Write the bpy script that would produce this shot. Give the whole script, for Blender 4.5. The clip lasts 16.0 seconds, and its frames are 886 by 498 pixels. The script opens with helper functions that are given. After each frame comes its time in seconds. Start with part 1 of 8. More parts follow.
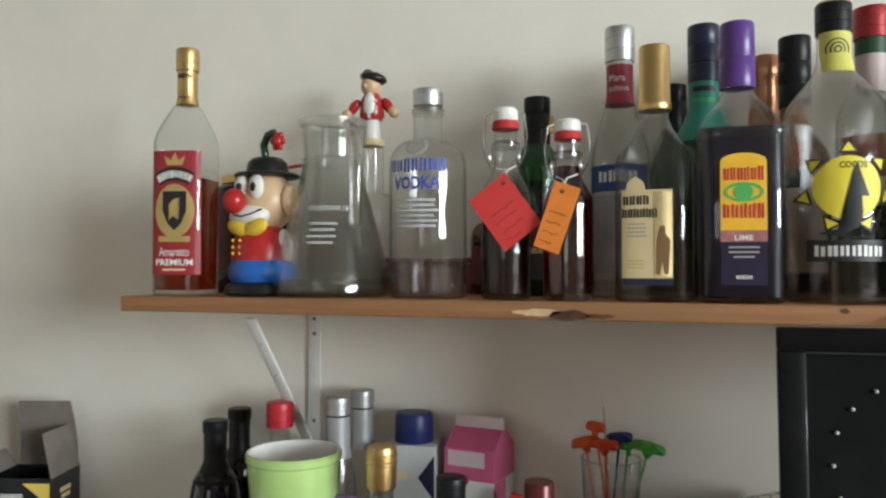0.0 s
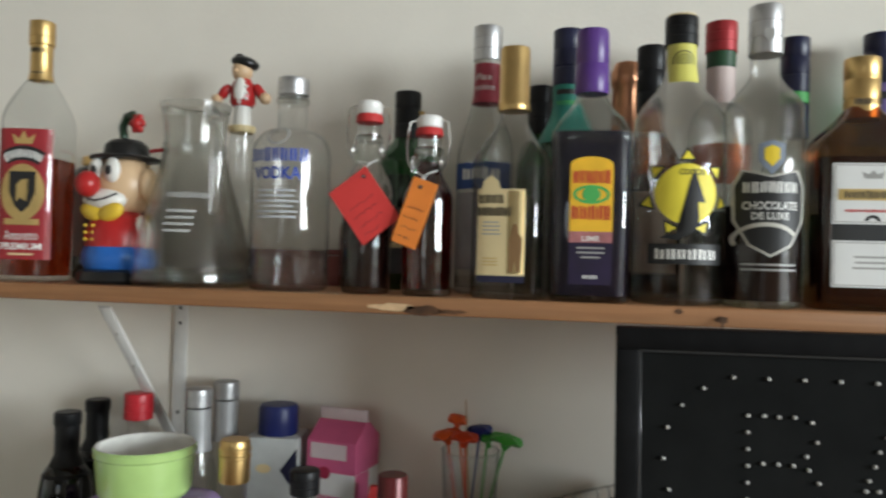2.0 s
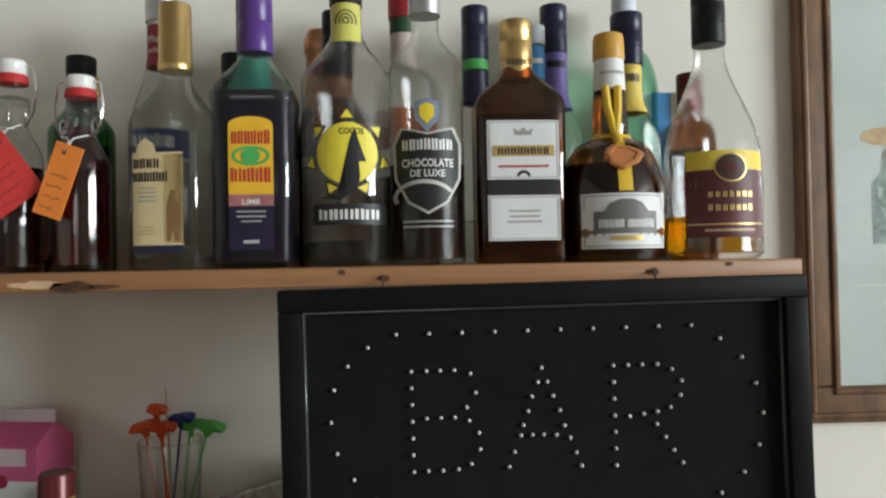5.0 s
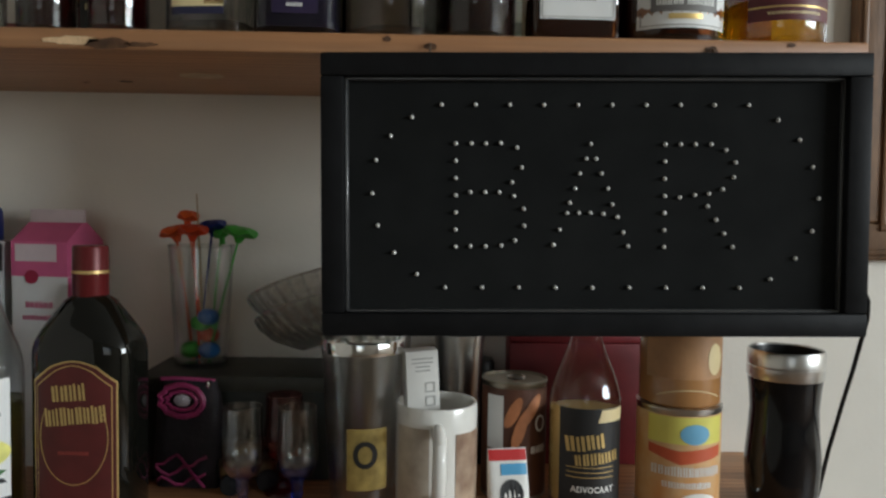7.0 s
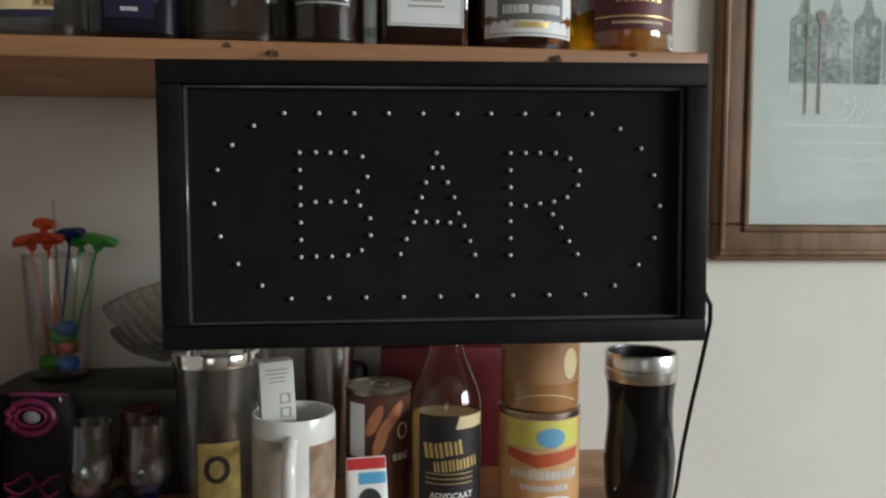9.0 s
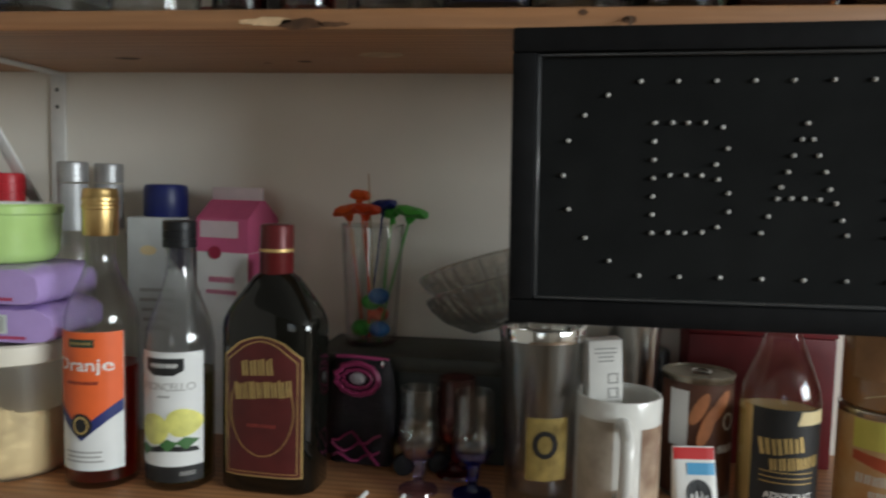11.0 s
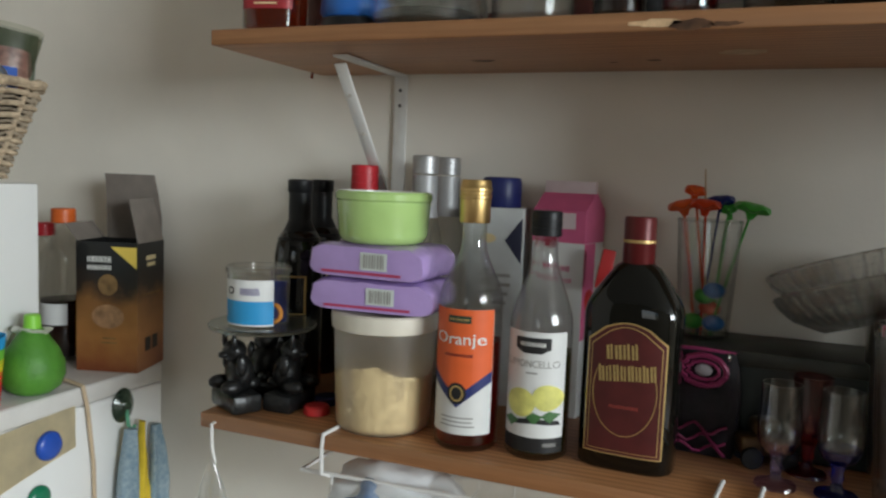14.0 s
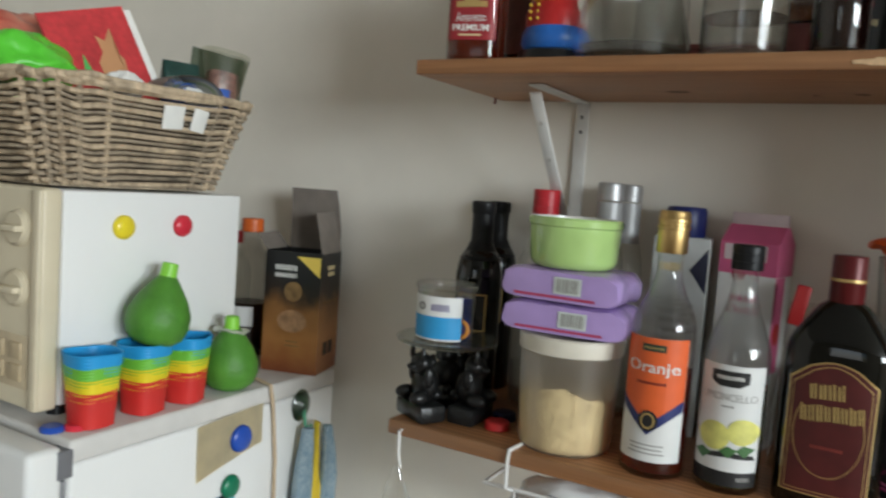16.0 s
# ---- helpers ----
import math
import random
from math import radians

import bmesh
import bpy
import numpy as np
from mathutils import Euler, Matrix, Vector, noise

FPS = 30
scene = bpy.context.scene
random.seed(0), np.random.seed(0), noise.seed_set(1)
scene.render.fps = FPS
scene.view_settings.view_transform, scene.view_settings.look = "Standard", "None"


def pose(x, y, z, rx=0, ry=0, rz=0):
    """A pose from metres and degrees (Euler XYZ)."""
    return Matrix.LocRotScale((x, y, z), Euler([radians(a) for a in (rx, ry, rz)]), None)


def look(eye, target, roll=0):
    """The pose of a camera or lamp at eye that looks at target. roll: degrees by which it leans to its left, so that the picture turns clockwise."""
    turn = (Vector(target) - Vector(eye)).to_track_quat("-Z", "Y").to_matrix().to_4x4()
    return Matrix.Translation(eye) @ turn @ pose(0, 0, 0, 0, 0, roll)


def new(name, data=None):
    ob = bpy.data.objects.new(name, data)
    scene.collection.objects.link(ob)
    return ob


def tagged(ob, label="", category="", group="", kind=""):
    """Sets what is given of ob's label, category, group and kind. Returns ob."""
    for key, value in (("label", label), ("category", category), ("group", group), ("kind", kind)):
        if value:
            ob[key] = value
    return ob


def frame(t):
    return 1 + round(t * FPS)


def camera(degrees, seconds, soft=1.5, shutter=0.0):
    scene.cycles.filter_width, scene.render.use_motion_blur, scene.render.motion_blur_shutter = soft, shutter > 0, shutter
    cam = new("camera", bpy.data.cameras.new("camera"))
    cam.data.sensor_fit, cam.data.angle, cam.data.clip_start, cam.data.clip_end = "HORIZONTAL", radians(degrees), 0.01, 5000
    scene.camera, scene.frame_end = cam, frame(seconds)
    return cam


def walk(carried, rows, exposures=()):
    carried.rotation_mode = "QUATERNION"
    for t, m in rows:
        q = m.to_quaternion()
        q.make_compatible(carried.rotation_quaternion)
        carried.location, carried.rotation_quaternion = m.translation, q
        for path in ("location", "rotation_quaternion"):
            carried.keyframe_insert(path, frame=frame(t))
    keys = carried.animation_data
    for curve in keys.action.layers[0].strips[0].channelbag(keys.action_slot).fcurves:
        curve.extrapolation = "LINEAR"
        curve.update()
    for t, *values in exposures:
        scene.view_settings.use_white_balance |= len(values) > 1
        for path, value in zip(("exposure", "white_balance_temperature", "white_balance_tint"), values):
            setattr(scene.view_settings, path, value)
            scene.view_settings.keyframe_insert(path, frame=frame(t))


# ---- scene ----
cam = camera(60.8, 16.0, soft=2.3, shutter=0.3)
PATH = [
    (0, (0.665, -0.759, 1.529), (0.06, 1.147, 1.578), -0.0),
    (0.5, (0.669, -0.757, 1.53), (0.121, 1.167, 1.568), 0.6),
    (1, (0.662, -0.766, 1.537), (0.062, 1.141, 1.582), 1.0),
    (1.5, (0.668, -0.768, 1.532), (0.086, 1.145, 1.581), 1.5),
    (2, (0.72, -0.745, 1.535), (0.34, 1.219, 1.558), 1.5),
    (2.5, (0.772, -0.723, 1.538), (0.576, 1.268, 1.546), 0.9),
    (3, (0.808, -0.711, 1.544), (0.754, 1.288, 1.565), 0.8),
    (3.2, (0.819, -0.714, 1.555), (0.759, 1.284, 1.595), -0.2),
    (5.5, (0.882, -0.694, 1.452), (0.96, 1.304, 1.484), -1.0),
    (6, (0.869, -0.682, 1.399), (0.905, 1.316, 1.338), 0.3),
    (6.5, (0.838, -0.698, 1.36), (0.857, 1.302, 1.377), 0.8),
    (7, (0.846, -0.683, 1.332), (0.884, 1.314, 1.237), 0.8),
    (7.5, (0.893, -0.689, 1.344), (0.987, 1.303, 1.191), 2.1),
    (8, (0.939, -0.693, 1.35), (1.149, 1.292, 1.227), 0.2),
    (10.5, (0.861, -0.661, 1.347), (0.773, 1.333, 1.229), 1.4),
    (11, (0.781, -0.662, 1.336), (0.512, 1.313, 1.174), 1.4),
    (11.5, (0.726, -0.671, 1.318), (0.367, 1.291, 1.168), 1.4),
    (12, (0.693, -0.68, 1.32), (0.258, 1.265, 1.152), 1.3),
    (12.5, (0.662, -0.707, 1.324), (0.072, 1.195, 1.134), 1.2),
    (13, (0.649, -0.724, 1.326), (0.068, 1.181, 1.143), 1.6),
    (13.5, (0.63, -0.73, 1.329), (-0.04, 1.145, 1.147), 1.6),
    (14, (0.61, -0.748, 1.327), (-0.115, 1.106, 1.141), 2.3),
    (14.5, (0.591, -0.781, 1.33), (-0.217, 1.042, 1.17), 2.6),
    (15, (0.581, -0.782, 1.32), (-0.248, 1.031, 1.151), 3.0),
    (15.5, (0.564, -0.791, 1.324), (-0.277, 1.014, 1.138), 3.4),
    (16, (0.533, -0.818, 1.337), (-0.453, 0.914, 1.168), 4.2),
]
EXPOSE = [(0.0, 0.05), (1.5, 0.0), (3.0, -0.2), (5.5, -0.22), (6.0, -0.42), (7.0, -0.58), (8.0, -0.45), (10.5, -0.6), (11.5, -0.38), (12.5, -0.38), (13.5, -0.34), (14.5, -0.36), (15.5, -0.3), (16.0, -0.24)]
walk(cam, [(t, look(eye, target, roll)) for t, eye, target, roll in PATH], EXPOSE)

# ---- world and light ----
world = bpy.data.worlds.new("sky")
scene.world = world
world.use_nodes = True
wn = world.node_tree
sky = wn.nodes.new("ShaderNodeTexSky")
sky.sky_type, sky.sun_disc = "NISHITA", False
sky.sun_elevation, sky.sun_rotation = radians(35), radians(100)
wn.links.new(sky.outputs[0], wn.nodes["Background"].inputs[0])
wn.nodes["Background"].inputs[1].default_value = 0.12


def area_lamp(name, eye, target, w, h, power, tint):
    lamp = bpy.data.lights.new(name, "AREA")
    lamp.shape, lamp.size, lamp.size_y, lamp.energy, lamp.color = "RECTANGLE", w, h, power, tint
    ob = new(name, lamp)
    ob.matrix_world = look(eye, target)
    return ob


# the daylight that the window in the right-hand wall lets in
area_lamp("window_daylight", (6.07, -2.7, 2.05), (-0.4, -0.2, 1.45), 2.7, 1.3, 405, (0.865, 0.955, 1.0))
# weak fill added from behind the camera, not a known source
area_lamp("front_fill_light", (0.25, -5.17, 1.6), (-0.2, 0, 1.45), 1.4, 1.3, 8, (0.92, 0.97, 1.0))

# ---- materials ----
SHADES = {}


def shade(name, colour, rough=0.5, metal=0.0, vary=0.12, scale=40.0, bump=0.0, bump_scale=200.0, coat=0.0, clear=0.0,
          spec=0.5, ior=1.45, second=None, stretch=(1, 1, 1), patch=0.5):
    """A procedural surface: a colour that varies at two scales, with fine relief."""
    if name in SHADES:
        return SHADES[name]
    m = bpy.data.materials.new(name)
    m.use_nodes = True
    nt = m.node_tree
    N, L = nt.nodes, nt.links
    b = N["Principled BSDF"]
    b.inputs["Roughness"].default_value = rough
    b.inputs["Metallic"].default_value = metal
    b.inputs["Coat Weight"].default_value = coat
    b.inputs["Transmission Weight"].default_value = clear
    b.inputs["IOR"].default_value = ior
    b.inputs["Specular IOR Level"].default_value = spec
    tc = N.new("ShaderNodeTexCoord")
    mp = N.new("ShaderNodeMapping")
    mp.inputs["Scale"].default_value = stretch
    L.new(tc.outputs["Object"], mp.inputs[0])
    n1 = N.new("ShaderNodeTexNoise")
    n1.inputs["Scale"].default_value, n1.inputs["Detail"].default_value = scale, 6
    n2 = N.new("ShaderNodeTexNoise")
    n2.inputs["Scale"].default_value, n2.inputs["Detail"].default_value = scale * 0.13, 3
    for n in (n1, n2):
        L.new(mp.outputs[0], n.inputs["Vector"])
    add = N.new("ShaderNodeMath")
    add.operation = "MULTIPLY_ADD"
    add.inputs[1].default_value = patch
    L.new(n2.outputs["Fac"], add.inputs[0])
    sub = N.new("ShaderNodeMath")
    sub.operation = "MULTIPLY"
    sub.inputs[1].default_value = 1 - patch
    L.new(n1.outputs["Fac"], sub.inputs[0])
    L.new(sub.outputs[0], add.inputs[2])
    ramp = N.new("ShaderNodeValToRGB")
    lo = second or tuple(c * (1 - vary) for c in colour)
    hi = colour if second else tuple(min(1, c * (1 + vary)) for c in colour)
    ramp.color_ramp.elements[0].position, ramp.color_ramp.elements[1].position = 0.35, 0.65
    ramp.color_ramp.elements[0].color, ramp.color_ramp.elements[1].color = (*lo, 1), (*hi, 1)
    L.new(add.outputs[0], ramp.inputs[0])
    L.new(ramp.outputs[0], b.inputs["Base Color"])
    if bump:
        n3 = N.new("ShaderNodeTexNoise")
        n3.inputs["Scale"].default_value, n3.inputs["Detail"].default_value = bump_scale, 4
        L.new(mp.outputs[0], n3.inputs["Vector"])
        bp = N.new("ShaderNodeBump")
        bp.inputs["Strength"].default_value, bp.inputs["Distance"].default_value = bump, 0.002
        L.new(n3.outputs["Fac"], bp.inputs["Height"])
        L.new(bp.outputs[0], b.inputs["Normal"])
    SHADES[name] = m
    return m


def glass(name, colour, see=0.5, rough=0.02, ior=1.45, murk=0.0):
    """Glass, liquid or clear plastic: most light goes straight through tinted, a part is bent, and the skin mirrors, most at its edges."""
    if name in SHADES:
        return SHADES[name]
    m = bpy.data.materials.new(name)
    m.use_nodes = True
    N, L = m.node_tree.nodes, m.node_tree.links
    N.remove(N["Principled BSDF"])
    g, t, mix = N.new("ShaderNodeBsdfGlass"), N.new("ShaderNodeBsdfTransparent"), N.new("ShaderNodeMixShader")
    g.inputs["Color"].default_value = t.inputs["Color"].default_value = (*colour, 1)
    g.inputs["Roughness"].default_value, g.inputs["IOR"].default_value = rough, ior
    mix.inputs[0].default_value = 1 - see
    L.new(t.outputs[0], mix.inputs[1])
    L.new(g.outputs[0], mix.inputs[2])
    rim, power, lift = N.new("ShaderNodeLayerWeight"), N.new("ShaderNodeMath"), N.new("ShaderNodeMath")
    gl, top = N.new("ShaderNodeBsdfGlossy"), N.new("ShaderNodeMixShader")
    rim.inputs["Blend"].default_value = 0.5
    power.operation, power.inputs[1].default_value = "POWER", 3.5
    lift.operation, lift.inputs[1].default_value, lift.inputs[2].default_value = "MULTIPLY_ADD", 0.55, 0.065
    L.new(rim.outputs["Facing"], power.inputs[0])
    L.new(power.outputs[0], lift.inputs[0])
    gl.inputs["Roughness"].default_value = max(rough, 0.025)
    L.new(lift.outputs[0], top.inputs[0])
    inner = mix
    if murk:  # cloudy matter that scatters light onwards
        tr, cloud = N.new("ShaderNodeBsdfTranslucent"), N.new("ShaderNodeMixShader")
        tr.inputs["Color"].default_value = (*colour, 1)
        cloud.inputs[0].default_value = murk
        L.new(mix.outputs[0], cloud.inputs[1])
        L.new(tr.outputs[0], cloud.inputs[2])
        inner = cloud
    L.new(inner.outputs[0], top.inputs[1])
    L.new(gl.outputs[0], top.inputs[2])
    L.new(top.outputs[0], N["Material Output"].inputs[0])
    SHADES[name] = m
    return m


def pine():
    """Oiled pine: long grain lines along x, darker streaks."""
    m = bpy.data.materials.new("pine")
    m.use_nodes = True
    N, L = m.node_tree.nodes, m.node_tree.links
    b = N["Principled BSDF"]
    b.inputs["Roughness"].default_value = 0.45
    tc, mp = N.new("ShaderNodeTexCoord"), N.new("ShaderNodeMapping")
    mp.inputs["Scale"].default_value = (0.6, 9, 14)
    L.new(tc.outputs["Object"], mp.inputs[0])
    wave = N.new("ShaderNodeTexWave")
    wave.wave_type, wave.bands_direction = "BANDS", "Y"
    wave.inputs["Scale"].default_value, wave.inputs["Distortion"].default_value = 3.0, 5.0
    wave.inputs["Detail"].default_value, wave.inputs["Detail Scale"].default_value = 3.0, 1.6
    fine = N.new("ShaderNodeTexNoise")
    fine.inputs["Scale"].default_value, fine.inputs["Detail"].default_value = 18, 8
    for n in (wave, fine):
        L.new(mp.outputs[0], n.inputs["Vector"])
    mix = N.new("ShaderNodeMath")
    mix.operation = "MULTIPLY_ADD"
    mix.inputs[1].default_value = 0.45
    L.new(wave.outputs["Fac"], mix.inputs[0])
    half = N.new("ShaderNodeMath")
    half.operation = "MULTIPLY"
    half.inputs[1].default_value = 0.55
    L.new(fine.outputs["Fac"], half.inputs[0])
    L.new(half.outputs[0], mix.inputs[2])
    ramp = N.new("ShaderNodeValToRGB")
    ramp.color_ramp.elements[0].position, ramp.color_ramp.elements[1].position = 0.25, 0.75
    ramp.color_ramp.elements[0].color, ramp.color_ramp.elements[1].color = (0.36, 0.155, 0.06, 1), (0.56, 0.27, 0.115, 1)
    L.new(mix.outputs[0], ramp.inputs[0])
    # old stains and greyed patches
    soil, fade, mixc = N.new("ShaderNodeTexNoise"), N.new("ShaderNodeValToRGB"), N.new("ShaderNodeMix")
    soil.inputs["Scale"].default_value, soil.inputs["Detail"].default_value = 2.2, 5
    L.new(mp.outputs[0], soil.inputs["Vector"])
    fade.color_ramp.elements[0].position, fade.color_ramp.elements[1].position = 0.42, 0.68
    fade.color_ramp.elements[0].color, fade.color_ramp.elements[1].color = (0, 0, 0, 1), (0.6, 0.6, 0.6, 1)
    L.new(soil.outputs["Fac"], fade.inputs[0])
    mixc.data_type = "RGBA"
    L.new(fade.outputs[0], mixc.inputs["Factor"])
    L.new(ramp.outputs[0], mixc.inputs["A"])
    mixc.inputs["B"].default_value = (0.24, 0.135, 0.07, 1)
    L.new(mixc.outputs["Result"], b.inputs["Base Color"])
    bp = N.new("ShaderNodeBump")
    bp.inputs["Strength"].default_value, bp.inputs["Distance"].default_value = 0.25, 0.001
    L.new(mix.outputs[0], bp.inputs["Height"])
    L.new(bp.outputs[0], b.inputs["Normal"])
    return m


PINE = pine()
# dark tone chosen so the unseen south wall bounces little light
DIMWALL = shade("low_bounce_wall", (0.20, 0.175, 0.14), 0.85, vary=0.15, scale=9)
WALL = shade("wall_paint", (0.83, 0.785, 0.70), 0.85, vary=0.045, scale=9, bump=0.14, bump_scale=140)
# grey rather than white, to weaken the ceiling's bounce onto the shelves
CEIL = shade("low_bounce_ceiling", (0.40, 0.39, 0.37), 0.9, vary=0.02, scale=5)
# unseen floor, dark so that little light returns to the shelf undersides
FLOOR = shade("floor_boards", (0.16, 0.10, 0.06), 0.5, vary=0.25, scale=12, stretch=(0.3, 3, 1))
WHITE = shade("white_enamel", (0.8, 0.8, 0.78), 0.3, vary=0.02, scale=8)
BLACKP = shade("black_plastic", (0.011, 0.011, 0.012), 0.4, vary=0.3, bump=0.05, spec=0.3)
BLACKM = shade("black_board", (0.0105, 0.011, 0.0108), 0.75, vary=0.25, scale=25, spec=0.09)
STEEL = shade("steel", (0.62, 0.61, 0.59), 0.28, 1.0, vary=0.08)
CHROME = shade("polished_steel", (0.75, 0.74, 0.72), 0.12, 1.0, vary=0.05)
GOLDM = shade("gold_foil", (0.70, 0.48, 0.20), 0.36, 1.0, vary=0.12)
ALU = shade("brushed_aluminium", (0.62, 0.62, 0.63), 0.38, 1.0, vary=0.06)
CLEAR = glass("clear_glass", (0.955, 0.965, 0.96), 0.55, 0.0, 1.07)
CLEARB = glass("clear_plastic", (0.96, 0.96, 0.95), 0.88, 0.06)
GREENG = glass("green_glass", (0.05, 0.32, 0.10), 0.25)
PALEG = glass("pale_green_glass", (0.55, 0.85, 0.68), 0.5)
BROWNG = glass("brown_glass", (0.50, 0.27, 0.13), 0.8)
BLUEG = glass("blue_glass", (0.12, 0.22, 0.80), 0.7)
LILACG = glass("lilac_glass", (0.80, 0.72, 0.92), 0.8)
DARKG = shade("dark_green_black_glass", (0.004, 0.004, 0.003), 0.05, vary=0.2, coat=0.2)


def plain(name, colour, rough=0.45, **more):
    return shade(name, colour, rough, **{"vary": 0.06, **more})


# ---- building helpers ----
def thing(name, x, y, z, label, category, rz=0.0, group="", kind=""):
    ob = new(name)
    ob.empty_display_size = 0.03
    ob.matrix_world = pose(x, y, z, 0, 0, rz)
    return tagged(ob, label, category, group, kind)


def part(name, bm, material, parent=None, label="", sharp=38, smooth=True):
    """Links a bmesh as ONE mesh object under a thing or a part."""
    me = bpy.data.meshes.new(name)
    bmesh.ops.recalc_face_normals(bm, faces=bm.faces) if smooth != "keep" else None
    for f in bm.faces:
        f.smooth = bool(smooth)
    bm.to_mesh(me)
    bm.free()
    if smooth:
        me.set_sharp_from_angle(angle=radians(sharp))
    me.materials.append(material)
    ob = new(name, me)
    if parent:
        ob.parent = parent
    if label:
        ob["label"] = label
    return ob


def share(ob, name, parent, m, label=""):
    o = new(name, ob.data)
    o.parent = parent
    o.matrix_basis = m
    if label:
        o["label"] = label
    return o


def box(bm, x0, y0, z0, x1, y1, z1, bevel=0.0, seg=2):
    r = bmesh.ops.create_cube(bm, size=1)
    for v in r["verts"]:
        v.co = ((x0 + x1) / 2 + v.co.x * (x1 - x0), (y0 + y1) / 2 + v.co.y * (y1 - y0), (z0 + z1) / 2 + v.co.z * (z1 - z0))
    if bevel:
        es = list({e for v in r["verts"] for e in v.link_edges})
        bmesh.ops.bevel(bm, geom=es, offset=bevel, segments=seg, affect="EDGES", profile=0.5)
    return bm


def boxed(x0, y0, z0, x1, y1, z1, bevel=0.0, seg=2):
    return box(bmesh.new(), x0, y0, z0, x1, y1, z1, bevel, seg)


def spow(v, p):
    return math.copysign(abs(v) ** p, v)


def rings(bm, rows, seg=40, cap0=True, cap1=True, flip=False):
    """A skin over rows of (z, rx, ry, n): rounded-square sections, n = 2 is round."""
    loops = []
    for z, rx, ry, n in rows:
        loop = []
        for k in range(seg):
            a = 2 * math.pi * (k + 0.5) / seg
            loop.append(bm.verts.new((rx * spow(math.cos(a), 2 / n), ry * spow(math.sin(a), 2 / n), z)))
        loops.append(loop)
    for a, b in zip(loops, loops[1:]):
        for k in range(seg):
            bm.faces.new((a[k], a[(k + 1) % seg], b[(k + 1) % seg], b[k]))
    if cap0:
        bm.faces.new(loops[0][::-1])
    if cap1:
        bm.faces.new(loops[-1])
    return bm


def lathe(rows, seg=32, cap0=True, cap1=True):
    """A round skin over rows of (z, r)."""
    return rings(bmesh.new(), [(z, r, r, 2) for z, r in rows], seg, cap0, cap1)


def profile(R, zs, zn, rn, zt, D=None, n=2.0, bend="s", foot=0.004, lip=0.0):
    """Rows of a bottle: body half-width R (half-depth D) up to zs, shoulder to the neck rn at zn, neck to zt."""
    D = D or R
    rows = [(0, R - foot, D - foot, n), (foot * 0.4, R - foot * 0.35, D - foot * 0.35, n), (foot, R, D, n), (zs * 0.5, R, D, n), (zs, R, D, n)]
    for k in range(1, 11):
        t = k / 10
        s = {"s": (1 + math.cos(math.pi * t)) / 2, "round": math.sqrt(max(0, 1 - t * t)), "line": 1 - t,
             "mid": 0.5 * math.sqrt(max(0, 1 - t * t)) + (1 + math.cos(math.pi * t)) / 4, "soft": ((1 + math.cos(math.pi * t)) / 2) * 0.6 + 0.4 * (1 - t)}[bend]
        rows.append((zs + (zn - zs) * t, rn + (R - rn) * s, rn + (D - rn) * s, n + (2 - n) * t ** 1.5))
    rows.append(((zn + zt) / 2, rn, rn, 2))
    rows.append((zt, rn, rn, 2))
    return rows


def section(rows, z):
    for a, b in zip(rows, rows[1:]):
        if a[0] <= z <= b[0] and b[0] > a[0]:
            t = (z - a[0]) / (b[0] - a[0])
            return [a[k] + (b[k] - a[k]) * t for k in (1, 2, 3)]
    return list(rows[-1][1:])


def shell(rows, wall=0.0022, base=0.006, seg=40):
    """Outer and inner skin of a glass vessel, joined at the mouth."""
    bm = bmesh.new()
    inner = [(max(z, base), max(rx - wall, 0.001), max(ry - wall, 0.001), n) for z, rx, ry, n in rows if z >= base]
    inner.insert(0, (base, *[max(v - wall - 0.002, 0.001) for v in section(rows, base)[:2]], section(rows, base)[2]))
    rings(bm, rows + inner[::-1], seg)
    return bm


def filling(rows, level, wall=0.0009, base=0.007, seg=36):
    bm = bmesh.new()
    keep = [(z, rx - wall, ry - wall, n) for z, rx, ry, n in rows if base < z < level]
    lo, hi = section(rows, base), section(rows, level)
    keep = [(base, lo[0] - wall - 0.002, lo[1] - wall - 0.002, lo[2])] + keep + [(level, hi[0] - wall, hi[1] - wall, hi[2])]
    return rings(bm, keep, seg)


# flat drawings in the x-z plane, laid onto a bottle's front
def sheet(x0, z0, x1, z1, nx=12, nz=2, corner=0.0):
    bm = bmesh.new()
    xs = [x0 + (x1 - x0) * k / nx for k in range(nx + 1)]
    grid = [[bm.verts.new((x, 0, z0 + (z1 - z0) * j / nz)) for x in xs] for j in range(nz + 1)]
    for a, b in zip(grid, grid[1:]):
        for k in range(nx):
            bm.faces.new((a[k], a[k + 1], b[k + 1], b[k]))
    return bm


def outline(points):
    """A filled outline, cut into strips so that it can be bent."""
    bm = bmesh.new()
    vs = [bm.verts.new((x, 0, z)) for x, z in points]
    bm.faces.new(vs)
    bmesh.ops.triangulate(bm, faces=bm.faces[:])
    return bm


def disc(cx, cz, rx, rz=None, seg=28):
    rz = rz or rx
    return outline([(cx + rx * math.cos(2 * math.pi * k / seg), cz + rz * math.sin(2 * math.pi * k / seg)) for k in range(seg)])


def ring(cx, cz, rx, rz, w, seg=32, a0=0, a1=360):
    bm = bmesh.new()
    pts = []
    for k in range(seg + 1):
        a = radians(a0 + (a1 - a0) * k / seg)
        pts.append([bm.verts.new((cx + (rx - d) * math.cos(a), 0, cz + (rz - d) * math.sin(a))) for d in (0, w)])
    for p, q in zip(pts, pts[1:]):
        bm.faces.new((p[0], q[0], q[1], p[1]))
    return bm


